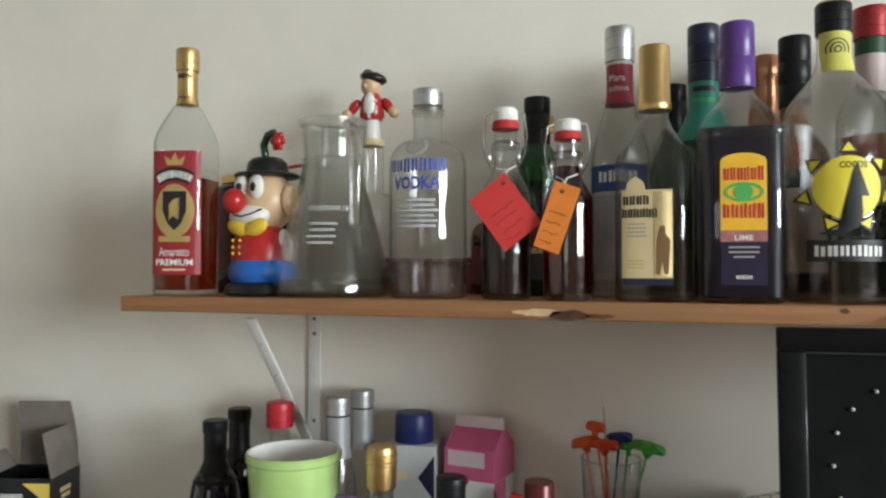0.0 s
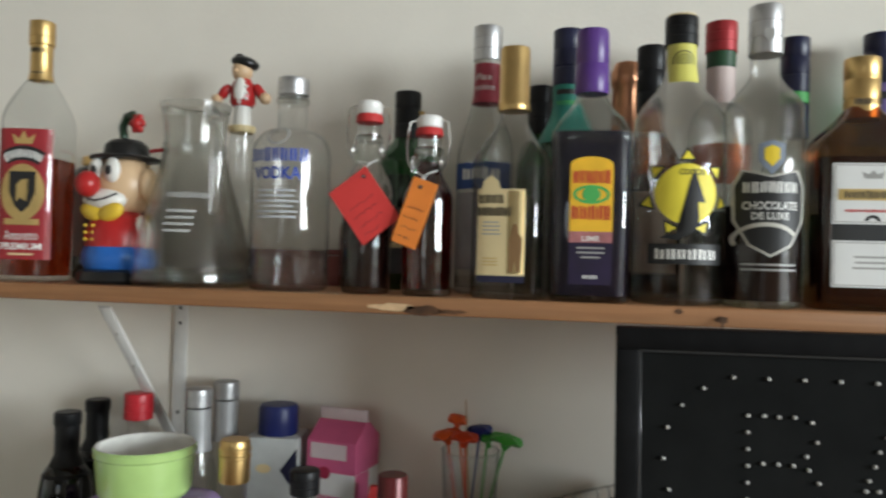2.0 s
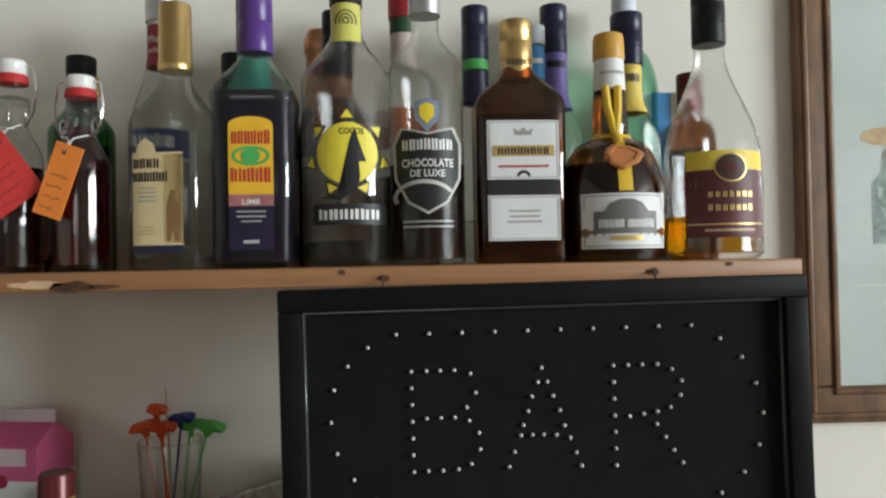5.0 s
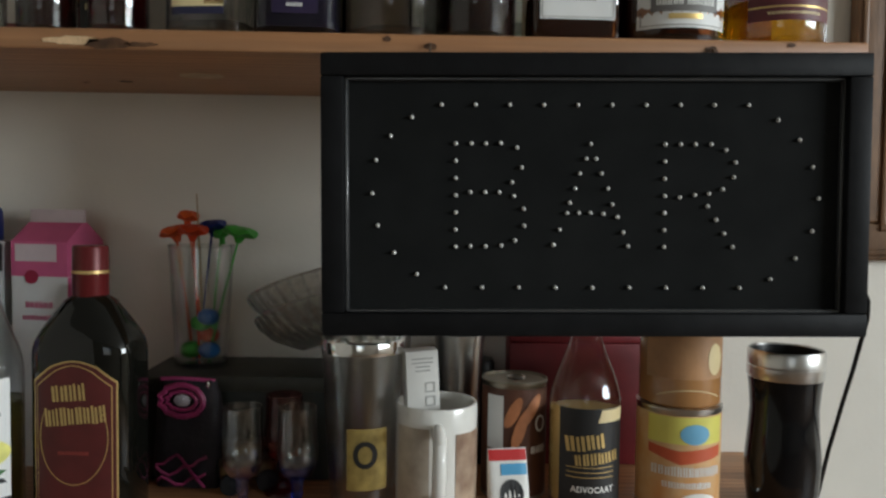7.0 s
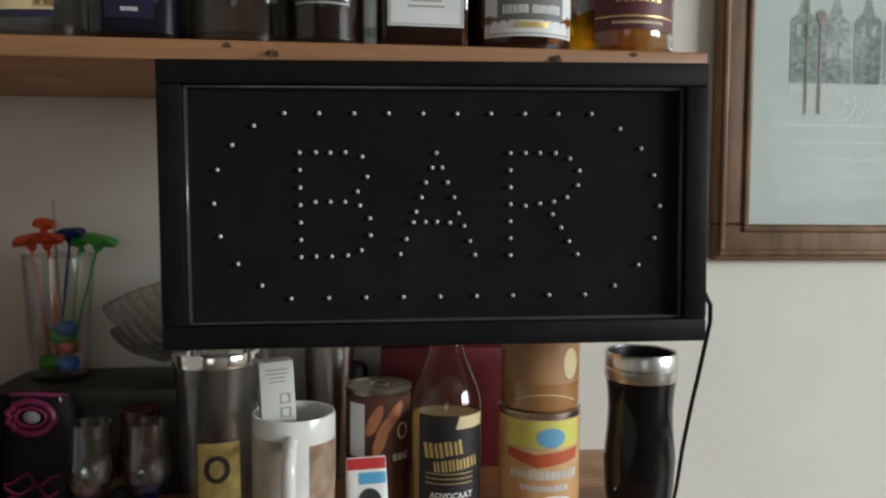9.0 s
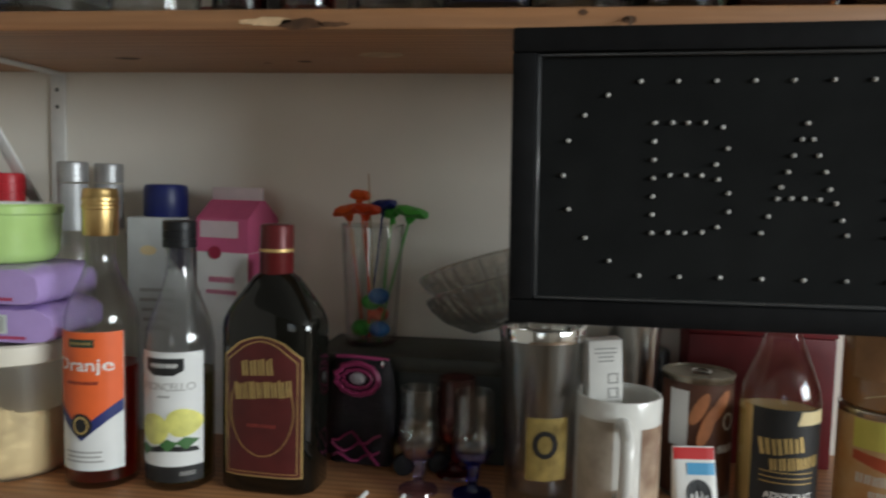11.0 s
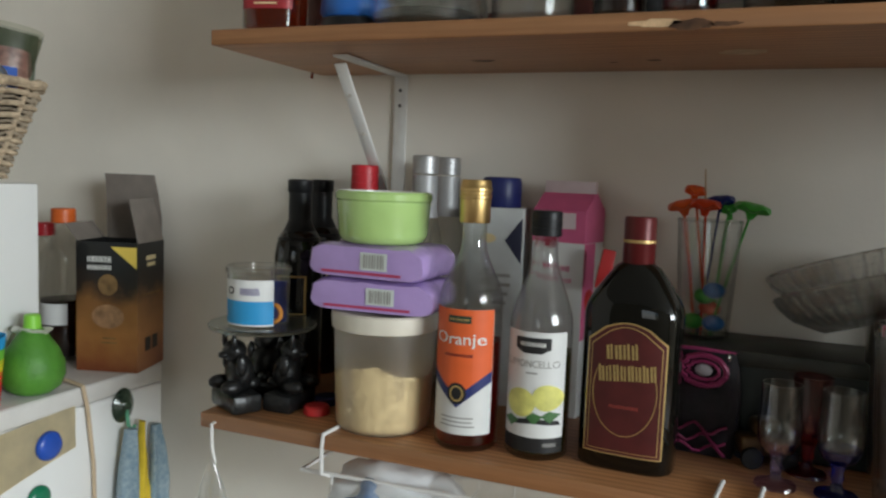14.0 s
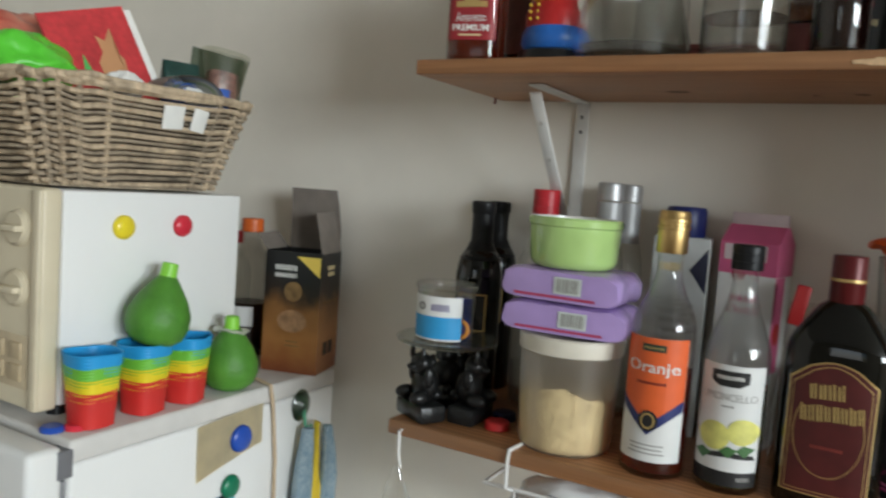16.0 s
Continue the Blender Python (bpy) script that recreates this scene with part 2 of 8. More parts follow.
def border(x0, z0, x1, z1, w):
    bm = bmesh.new()
    for a in ((x0, z0, x1, z0 + w), (x0, z1 - w, x1, z1), (x0, z0 + w, x0 + w, z1 - w), (x1 - w, z0 + w, x1, z1 - w)):
        join(bm, sheet(*a, nx=10, nz=1))
    return bm


def join(bm, other):
    me = bpy.data.meshes.new("t")
    other.to_mesh(me)
    other.free()
    bm.from_mesh(me)
    bpy.data.meshes.remove(me)
    return bm


def shifted(bm, x=0, y=0, z=0, rot=0.0, axis="Y", s=1.0):
    bmesh.ops.transform(bm, matrix=Matrix.Translation((x, y, z)) @ Matrix.Rotation(radians(rot), 4, axis) @ Matrix.Scale(s, 4), verts=bm.verts)
    return bm


def bars(n, w, h, x=0, z=0, gap=0.2, seed=1):
    """A name as a run of plain upright bars, two to a letter."""
    rnd = random.Random(seed)
    bm = bmesh.new()
    step = w / n
    for k in range(n):
        a = x - w / 2 + k * step
        tall = h / 2 * rnd.uniform(0.88, 1.0)
        for u0, u1 in ((gap / 2, gap / 2 + rnd.uniform(0.26, 0.34)), (0.56, 1 - gap / 2 - rnd.uniform(0, 0.08))):
            join(bm, sheet(a + step * u0, z - tall, a + step * u1, z + tall * rnd.uniform(0.75, 1.0), 1, 3))
    return bm


def lines(n, w, h, x=0, z=0, seed=1):
    """Lines of small print as thin bars."""
    rnd = random.Random(seed)
    bm = bmesh.new()
    for k in range(n):
        ww = w * rnd.uniform(0.65, 1)
        zz = z + h / 2 - h * (k + 0.5) / n
        join(bm, sheet(x - ww / 2, zz - h / n * 0.18, x + ww / 2, zz + h / n * 0.18, 6, 1))
    return bm


WORDS = {}


def words(text, w, h, x=0, z=0, bold=0.0, squeeze=True):
    """Lettering of width w and height h round (x, z)."""
    if text not in WORDS:
        cu = bpy.data.curves.new("w", "FONT")
        cu.body, cu.size, cu.offset, cu.resolution_u = text, 1.0, bold, 2
        ob = new("w", cu)
        me = bpy.data.meshes.new_from_object(ob.evaluated_get(bpy.context.evaluated_depsgraph_get()))
        bpy.data.objects.remove(ob)
        bpy.data.curves.remove(cu)
        WORDS[text] = me
    bm = bmesh.new()
    bm.from_mesh(WORDS[text])
    xs, ys = [v.co.x for v in bm.verts], [v.co.y for v in bm.verts]
    x0, x1, y0, y1 = min(xs), max(xs), min(ys), max(ys)
    for v in bm.verts:
        v.co = (x + ((v.co.x - x0) / (x1 - x0) - 0.5) * w, 0, z + ((v.co.y - y0) / (y1 - y0) - 0.5) * h)
    return bm


def decal(name, bm, material, parent, rows=None, off=0.0004, label="", depth=None):
    """Lays a flat drawing onto the front of a bottle with these rows (or onto the plane y = depth)."""
    if rows and len(bm.faces) < 80:
        lo, hi = min(v.co.x for v in bm.verts), max(v.co.x for v in bm.verts)
        for k in range(1, int((hi - lo) / 0.004)):
            cut = bm.verts[:] + bm.edges[:] + bm.faces[:]
            bmesh.ops.bisect_plane(bm, geom=cut, plane_co=(lo + 0.004 * k + 0.00013, 0, 0), plane_no=(1, 0, 0))
    for v in bm.verts:
        x, z = v.co.x, v.co.z
        if rows:
            rx, ry, n = section(rows, z)
            u = min(abs(x) / rx, 0.999)
            v.co.y = -ry * (1 - u ** n) ** (1 / n) - off
        else:
            v.co.y = (depth or 0) - off
    for f in bm.faces:
        f.normal_update()
        if f.normal.y > 0:
            f.normal_flip()
    return part(name, bm, material, parent, label, smooth="keep")


def tube(points, r, seg=8, closed=False):
    """A round wire along points."""
    bm = bmesh.new()
    pts = [Vector(p) for p in points]
    loops = []
    side = None
    for k, p in enumerate(pts):
        a = pts[k - 1] if k or closed else p
        b = pts[(k + 1) % len(pts)] if k + 1 < len(pts) or closed else p
        d = (b - a).normalized()
        if side is None or abs(side.dot(d)) > 0.95:
            side = d.orthogonal().normalized()
        side = (side - d * side.dot(d)).normalized()
        up = d.cross(side)
        rr = r[k] if isinstance(r, (list, tuple)) else r
        loops.append([bm.verts.new(p + rr * (side * math.cos(2 * math.pi * j / seg) + up * math.sin(2 * math.pi * j / seg))) for j in range(seg)])
    pairs = list(zip(loops, loops[1:])) + ([(loops[-1], loops[0])] if closed else [])
    for a, b in pairs:
        for j in range(seg):
            bm.faces.new((a[j], a[(j + 1) % seg], b[(j + 1) % seg], b[j]))
    if not closed:
        bm.faces.new(loops[0][::-1])
        bm.faces.new(loops[-1])
    return bm


def arc(cx, cy, cz, r, a0, a1, n=10, plane="xz", ry=None):
    out = []
    for k in range(n + 1):
        a = radians(a0 + (a1 - a0) * k / n)
        c, s = r * math.cos(a), (ry or r) * math.sin(a)
        out.append({"xz": (cx + c, cy, cz + s), "xy": (cx + c, cy + s, cz), "yz": (cx, cy + c, cz + s)}[plane])
    return out


def blob(bm, c, r, seg=16, squash=(1, 1, 1), rot=None):
    m = Matrix.Translation(c) @ (rot or Matrix()) @ Matrix.Diagonal((r * squash[0], r * squash[1], r * squash[2], 1))
    bmesh.ops.create_uvsphere(bm, u_segments=seg, v_segments=max(6, seg // 2), radius=1, matrix=m)
    return bm


# ---- structure ----
WALL_Y, UP, LOW, THICK = 0.272, 1.4940, 1.030, 0.0186
FRONT_UP, FRONT_LOW = 0.011, -0.012
tagged(part("wall_north", boxed(-1.6, WALL_Y, 0, 6.22, WALL_Y + 0.12, 2.95), WALL), "off-white painted plaster wall behind the shelves", "wall", kind="structure")
# west wall stays out of view; its grey holds down light bounced under the shelf
tagged(part("wall_west", boxed(-1.72, -5.2, 0, -1.6, WALL_Y + 0.12, 2.95), shade("low_bounce_grey", (0.46, 0.43, 0.38), 0.85, vary=0.05, scale=9)), "unseen plaster side wall, greyed to cut bounced light", "wall", kind="structure")
# wall behind the camera, never in view, darkened against bounce
south = bmesh.new()
for a in ((-1.72, 0, 6.22, 0.9), (-1.72, 2.3, 6.22, 2.95), (-1.72, 0.9, -0.3, 2.3), (1.5, 0.9, 6.22, 2.3)):
    box(south, a[0], -5.32, a[1], a[2], -5.2, a[3])
tagged(part("wall_south", south, DIMWALL), "unseen dark wall added behind the camera, with an opening at the fill lamp", "wall", kind="structure")
east = bmesh.new()
for a in ((-5.2, 0, WALL_Y, 1.38), (-5.2, 2.75, WALL_Y, 2.95), (-5.2, 1.38, -4.15, 2.75), (-1.25, 1.38, WALL_Y, 2.75)):
    box(east, 6.1, a[0], a[1], 6.22, a[2], a[3])
tagged(part("wall_east", east, WALL), "off-white painted plaster wall with a window opening", "wall", kind="structure")
win = tagged(new("window_1"), "white wooden window in the side wall", "window", kind="structure")
wf = bmesh.new()
for a in ((-4.15, 1.38, -4.09, 2.75), (-1.31, 1.38, -1.25, 2.75), (-4.09, 1.38, -1.31, 1.44), (-4.09, 2.69, -1.31, 2.75), (-2.73, 1.44, -2.67, 2.69)):
    box(wf, 6.13, a[0], a[1], 6.19, a[2], a[3], 0.004)
part("window_frame", wf, WHITE, win)
part("window_sill", boxed(6.0, -4.20, 1.352, 6.12, -1.20, 1.377, 0.004), WHITE, win)
tagged(part("floor", boxed(-1.72, -5.32, -0.1, 6.22, WALL_Y + 0.12, 0), FLOOR), "unseen wooden floor, kept dark to limit bounced light", "floor", kind="structure")
tagged(part("ceiling", boxed(-1.72, -5.32, 2.95, 6.22, WALL_Y + 0.12, 3.05), CEIL), "unseen ceiling, greyed to reduce bounced light", "ceiling", kind="structure")

# ---- shelves ----
def plank(name, x0, x1, y0, z, label):
    bm = boxed(x0, y0, z - THICK, x1, WALL_Y - 0.001, z, 0.0018, 2)
    return tagged(part(name, bm, PINE, sharp=60), label, "shelf", kind="structure")


KNOT = shade("pine_knot", (0.10, 0.045, 0.02), 0.6, vary=0.5, scale=120, bump=0.4)
CHIP = shade("split_pine", (0.62, 0.42, 0.24), 0.7, vary=0.3, scale=150, bump=0.5)
up_shelf = plank("shelf_upper", 0.002, 1.248, FRONT_UP, UP, "oiled pine plank shelf with a split knot, crowded with bottles")
low_shelf = plank("shelf_lower", 0.011, 1.263, FRONT_LOW, LOW, "oiled pine plank shelf crowded with bottles and cans")


def stain(cx, cz, rx, rz, seed, parent, material, name):
    rnd = random.Random(seed)
    pts = []
    for k in range(18):
        a = 2 * math.pi * k / 18
        q = rnd.uniform(0.7, 1.1)
        pts.append((cx + rx * q * math.cos(a), cz + rz * q * math.sin(a)))
    return decal(name, outline(pts), material, parent, depth=FRONT_UP, off=0.0006)


stain(0.555, UP - 0.0135, 0.021, 0.0062, 3, up_shelf, KNOT, "knot")
stain(0.522, UP - 0.0115, 0.026, 0.0042, 5, up_shelf, CHIP, "split_wood")
stain(0.585, UP - 0.014, 0.018, 0.0025, 9, up_shelf, KNOT, "knot")
for kx, kz, kr in ((0.806, 0.005, 0.0035), (0.845, 0.011, 0.005), (1.102, 0.010, 0.005), (1.176, 0.004, 0.003)):
    stain(kx, UP - kz, kr * 1.3, kr * 0.8, int(kx * 1000), up_shelf, KNOT, "knot")

def under_mark(cx, cy, rx, ry, seed, material, name):
    rnd = random.Random(seed)
    bm = outline([(cx + rx * rnd.uniform(0.75, 1.1) * math.cos(2 * math.pi * k / 18), cy + ry * rnd.uniform(0.75, 1.1) * math.sin(2 * math.pi * k / 18)) for k in range(18)])
    for v in bm.verts:
        v.co = (v.co.x, v.co.z, UP - THICK - 0.0007)
    for f in bm.faces:
        f.normal_update()
        if f.normal.z > 0:
            f.normal_flip()
    return part(name, bm, material, up_shelf, smooth="keep")


under_mark(0.602, 0.137, 0.026, 0.020, 4, shade("bare_pine", (0.55, 0.40, 0.26), 0.7, vary=0.25, scale=90, bump=0.3), "bare_patch")
under_mark(0.300, 0.160, 0.016, 0.008, 6, KNOT, "knot")
under_mark(0.504, 0.180, 0.009, 0.007, 7, KNOT, "knot")
under_mark(0.455, 0.190, 0.006, 0.003, 8, KNOT, "knot")

# white steel bracket under the upper shelf
WBR = shade("white_painted_steel", (0.72, 0.71, 0.68), 0.4, vary=0.06, scale=60)
part("nail", tube([(0.008, 0.235, UP - THICK + 0.004), (0.006, 0.235, UP - THICK - 0.009)], [0.0016, 0.0024], 8), shade("rusty_nail", (0.20, 0.05, 0.03), 0.6, vary=0.3), up_shelf)
br = thing("shelf_bracket", 0.135, 0, 0, "white painted steel shelf bracket with a diagonal brace", "bracket")
part("wall_plate", boxed(-0.008, WALL_Y - 0.006, 1.245, 0.012, WALL_Y - 0.001, UP - THICK - 0.001, 0.001), WBR, br)
part("arm", boxed(-0.009, 0.088, UP - THICK - 0.0035, 0.011, WALL_Y - 0.006, UP - THICK - 0.0005, 0.0008), WBR, br)
brace = boxed(-0.008, -0.002, -0.135, 0.008, 0.002, 0.135, 0.0008)
shifted(brace, 0.0, 0.178, UP - THICK - 0.115, rot=40.0, axis="X")
part("brace", brace, WBR, br)
HOLE = plain("screw_dark", (0.10, 0.095, 0.09), 0.5)
hole = None
for hy, hz in ((WALL_Y - 0.0062, 1.452), (WALL_Y - 0.0062, 1.43), (WALL_Y - 0.0062, 1.30)):
    bm = lathe([(0, 0.0028), (0.0008, 0.0024)], 12)
    bmesh.ops.rotate(bm, cent=(0, 0, 0), matrix=Matrix.Rotation(radians(90), 3, "X"), verts=bm.verts)
    shifted(bm, 0.002, hy, hz)
    part("screw", bm, HOLE, br)
for k in (-0.115, 0.03, 0.09):
    bm = lathe([(0, 0.003), (0.001, 0.0026)], 12)
    bmesh.ops.rotate(bm, cent=(0, 0, 0), matrix=Matrix.Rotation(radians(90), 3, "X"), verts=bm.verts)
    c, s_ = math.cos(radians(40)), math.sin(radians(40))
    shifted(bm, 0.0, 0.178 - k * s_ - 0.0022 * c, UP - THICK - 0.115 + k * c - 0.0022 * s_)
    part("rivet", bm, STEEL, br)

# ---- the lit sign that hangs from the shelf edge ----
SX0, SX1, SZ0, SZ1, SY = 0.7490, 1.2405, 1.2225, 1.4765, 0.001
sign = thing("bar_sign", (SX0 + SX1) / 2, SY, (SZ0 + SZ1) / 2, "black framed bar sign with unlit bulbs hanging from the shelf", "sign")
hw, hh = (SX1 - SX0) / 2, (SZ1 - SZ0) / 2
sign.rotation_euler.y, sign.rotation_euler.z = radians(-0.7), radians(-1.2)
part("backing", boxed(-hw + 0.004, 0.002, -hh + 0.004, hw - 0.004, 0.008, hh - 0.004), BLACKM, sign)
fr = bmesh.new()
W = 0.021
for a in ((-hw, -hh, hw, -hh + W), (-hw, hh - W, hw, hh), (-hw, -hh + W, -hw + W, hh - W), (hw - W, -hh + W, hw, hh - W)):
    box(fr, a[0], -0.011, a[1], a[2], 0.009, a[3], 0.002, 2)
part("frame", fr, shade("black_frame", (0.009, 0.009, 0.0095), 0.5, spec=0.12, vary=0.3, scale=60, bump=0.08), sign)
lip = bmesh.new()
for a in ((-hw + W, -hh + W, hw - W, -hh + W + 0.003), (-hw + W, hh - W - 0.003, hw - W, hh - W), (-hw + W, -hh + W, -hw + W + 0.003, hh - W), (hw - W - 0.003, -hh + W, hw - W, hh - W)):
    box(lip, a[0], -0.004, a[1], a[2], 0.002, a[3], 0.0008, 1)
part("inner_lip", lip, shade("glossy_black_lip", (0.05, 0.05, 0.05), 0.28, vary=0.1, coat=0.5), sign)
bulb = bmesh.new()
blob(bulb, (0, -0.0012, 0), 0.0020, 10, (1, 1.15, 1))
LEDM = shade("led_epoxy", (0.75, 0.74, 0.70), 0.12, vary=0.15, clear=0.25)


def led_spots():
    """Places on the sign, in hundredths of its width and height from its upper left corner."""
    out = [(21.9 + 6.22 * k, 18.0) for k in range(10)] + [(22.6 + 6.78 * k, 82.6) for k in range(9)]
    out += [(16.5, 22.4), (12.6, 29.0), (9.9, 37.5), (9.2, 49.2), (10.2, 60.6), (13.2, 70.2), (17.4, 77.9)]
    out += [(83.3, 23.2), (87.3, 30.2), (89.8, 39.8), (91.0, 50.8), (90.0, 62.4), (87.0, 72.1), (82.5, 79.5)]
    b = [(24.5, 31.6 + 6.08 * k) for k in range(7)] + [(27.4, 31.5), (30, 31.6), (32.7, 31.5), (35.7, 33), (36.6, 40), (34.8, 45.2)]
    b += [(27.2, 48.8), (29.9, 48.7), (32.5, 48.8), (35.2, 50.1), (37, 54.6), (37.1, 60.6), (35.4, 65.8), (27.2, 67.9), (30, 67.9), (32.9, 67.6)]
    a = [(49.2, 31.7), (48.4, 36.9), (50.2, 36.9), (47.2, 42.1), (51.2, 42.1), (46.4, 47.4), (52.4, 47.4), (45.4, 52.4), (53.2, 53), (44.9, 56.1)]
    a += [(47.1, 56), (49.2, 56), (51.6, 56.3), (54.2, 57.5), (43.6, 62), (55.3, 62.9), (42.5, 67.4), (56.2, 67.8)]
    r = [(62.8, 31.8 + 6.05 * k) for k in range(7)] + [(65.6, 31.8), (68.3, 31.8), (71.2, 31.8), (73.9, 33.8), (75.7, 38.1), (75.4, 43.3)]
    r += [(73.4, 47.6), (70.9, 49.1), (68.3, 49.7), (65.6, 50.5), (70.7, 53.6), (72.3, 58.4), (73.8, 63.3), (75.4, 68)]
    return out + b + a + r


first = None
for px, pz in led_spots():
    m = pose((px / 100 - 0.5) * 0.4951 + 0.0014, 0.0016, (0.5 - pz / 100) * 0.2562)
    if first is None:
        first = part("led", bulb, LEDM, sign)
        first.matrix_basis = m
    else:
        share(first, "led", sign, m)
# mains lead from the sign's lower right side
lead = [(1.238, 0.004, 1.272), (1.250, 0.010, 1.268), (1.258, 0.013, 1.255), (1.2595, 0.016, 1.238), (1.2585, 0.035, 1.185), (1.2590, 0.052, 1.148), (1.2635, 0.082, 1.092), (1.270, 0.110, 1.040), (1.276, 0.15, 0.97), (1.280, 0.20, 0.88)]
tagged(part("power_lead", tube(lead, 0.0022, 8), BLACKP), "thin black power lead running down from the sign", "cable")
# hooks that carry it
for hx in (0.845, 1.102):
    pts = [(hx, FRONT_UP + 0.004, UP - 0.010), (hx, FRONT_UP - 0.004, UP - 0.010), (hx, FRONT_UP - 0.008, UP - 0.014), (hx, FRONT_UP - 0.006, UP - 0.02), (hx, FRONT_UP - 0.003, UP - 0.021)]
    tagged(part("cup_hook", tube(pts, 0.0011, 6), shade("rusty_hook", (0.12, 0.07, 0.04), 0.6, vary=0.4)), "small dark screw hook in the shelf edge", "hook", group="sign hooks")

# ---- framed picture on the wall ----
PX0, PX1, PZ0, PZ1 = 1.372, 1.922, 1.280, 1.990
pic = thing("framed_picture", (PX0 + PX1) / 2, WALL_Y, (PZ0 + PZ1) / 2, "brown wooden framed print of a town square under glass", "picture")
FW = 0.047
DARKW = shade("brown_frame_wood", (0.21, 0.115, 0.06), 0.5, vary=0.45, scale=60, stretch=(1, 1, 0.25), bump=0.15)
ph, pw = (PZ1 - PZ0) / 2, (PX1 - PX0) / 2
fb = bmesh.new()
for a in ((-pw, -ph, pw, -ph + FW), (-pw, ph - FW, pw, ph), (-pw, -ph + FW, -pw + FW, ph - FW), (pw - FW, -ph + FW, pw, ph - FW)):
    box(fb, a[0], -0.02, a[1], a[2], -0.001, a[3], 0.004, 3)
for d, y in ((FW - 0.010, -0.024), (0.006, -0.0235)):
    for a in ((-pw + d, -ph + d, pw - d, -ph + d + 0.008), (-pw + d, ph - d - 0.008, pw - d, ph - d), (-pw + d, -ph + d + 0.008, -pw + d + 0.008, ph - d - 0.008), (pw - d - 0.008, -ph + d + 0.008, pw - d, ph - d - 0.008)):
        box(fb, a[0], y, a[1], a[2], -0.019, a[3], 0.003, 2)
part("frame", fb, DARKW, pic)
PAPER = shade("aged_print_paper", (0.56, 0.60, 0.57), 0.7, vary=0.05, scale=14)
part("print", boxed(-pw + FW - 0.004, -0.012, -ph + FW - 0.004, pw - FW + 0.004, -0.010, ph - FW + 0.004), PAPER, pic)
INK = [plain("ink_grey_green", (0.30, 0.36, 0.33), 0.8, vary=0.5, scale=150), plain("ink_blue_grey", (0.38, 0.42, 0.42), 0.8, vary=0.5, scale=150),
       plain("ink_umber", (0.36, 0.30, 0.24), 0.8, vary=0.3, scale=120), plain("ink_pale", (0.74, 0.73, 0.68), 0.8), plain("ink_ochre", (0.62, 0.44, 0.26), 0.8, vary=0.3, scale=90), plain("ink_light_grey", (0.46, 0.50, 0.48), 0.8, vary=0.3, scale=120)]
rnd = random.Random(11)
hx = -pw + FW + 0.052
for k in range(7):
    w_, h_ = rnd.uniform(0.028, 0.046), rnd.uniform(0.09, 0.15)
    z0 = -0.125
    decal("house_front", outline([(hx, z0), (hx + w_, z0), (hx + w_, z0 + h_ * 0.65), (hx + w_ * 0.7, z0 + h_ * 0.72), (hx + w_ / 2, z0 + h_), (hx + w_ * 0.3, z0 + h_ * 0.72), (hx, z0 + h_ * 0.65)]), INK[k % 2], pic, depth=-0.012, off=0.0005)
    for r_ in range(3):
        for c_ in range(2):
            decal("drawn_window", sheet(hx + w_ * (0.2 + 0.4 * c_), z0 + h_ * (0.08 + 0.2 * r_), hx + w_ * (0.38 + 0.4 * c_), z0 + h_ * (0.2 + 0.2 * r_), 1, 1), INK[(1, 0, 5)[r_]] if k % 2 == 0 else INK[(0, 5, 0)[r_]], pic, depth=-0.012, off=0.0009)
    hx += w_ + 0.003
for lx, lh in ((-0.155, 0.16), (-0.137, 0.13)):
    decal("drawn_lamp_post", sheet(lx, -0.165, lx + 0.0028, -0.175 + lh, 1, 1), INK[2], pic, depth=-0.012, off=0.0012)
    decal("drawn_lantern", disc(lx + 0.002, -0.17 + lh, 0.007, 0.009, 8), INK[2], pic, depth=-0.012, off=0.0014)
for k in range(5):
    decal("drawn_kerb", sheet(-0.2 + 0.03 * k, -0.18 - 0.022 * k, 0.2, -0.178 - 0.022 * k, 4, 1), INK[3], pic, depth=-0.012, off=0.0006)
decal("drawn_cloud", disc(-0.14, 0.015, 0.05, 0.014), INK[4], pic, depth=-0.012, off=0.0004)
pane = part("pane", boxed(-pw + FW - 0.003, -0.0165, -ph + FW - 0.003, pw - FW + 0.003, -0.0150, ph - FW + 0.003), glass("picture_glass", (0.98, 0.99, 0.98), 0.9, 0.01), pic)
pane.visible_shadow = False

# ---- bottles ----
FIT_HEIGHT = {"gold_cap_bottle": 1.008, "banana_liqueur_bottle": 0.995, "coconut_liqueur_bottle": 1.012, "chocolate_liqueur_bottle": 0.997,
              "triple_sec_bottle": 0.992, "orange_liqueur_bottle": 0.984, "pear_shaped_bottle": 1.004, "amaretto_bottle": 1.010,
              "vodka_bottle": 1.010, "swing_top_bottle": 1.030, "violet_label_bottle": 1.050, "pale_green_bottle": 1.030}


def vessel(name, x, y, z, rows, label, material, rz=0.0, solid=False, fill=None, wall=0.0022, seg=40, category="bottle"):
    """A bottle with its glass and what is left in it. fill: (level, material)."""
    ob = thing(name, x, y, z, label, category, rz)
    ob.scale.z = FIT_HEIGHT.get(name, 1.012 if z == UP and y > 0.1 else 1.0)
    if solid:
        part("body", rings(bmesh.new(), rows, seg), material, ob)
    else:
        part("glass_body", rings(bmesh.new(), rows, seg), material, ob)
        if fill:
            part("contents", filling(rows, fill[0], seg=seg), fill[1], ob)
    return ob


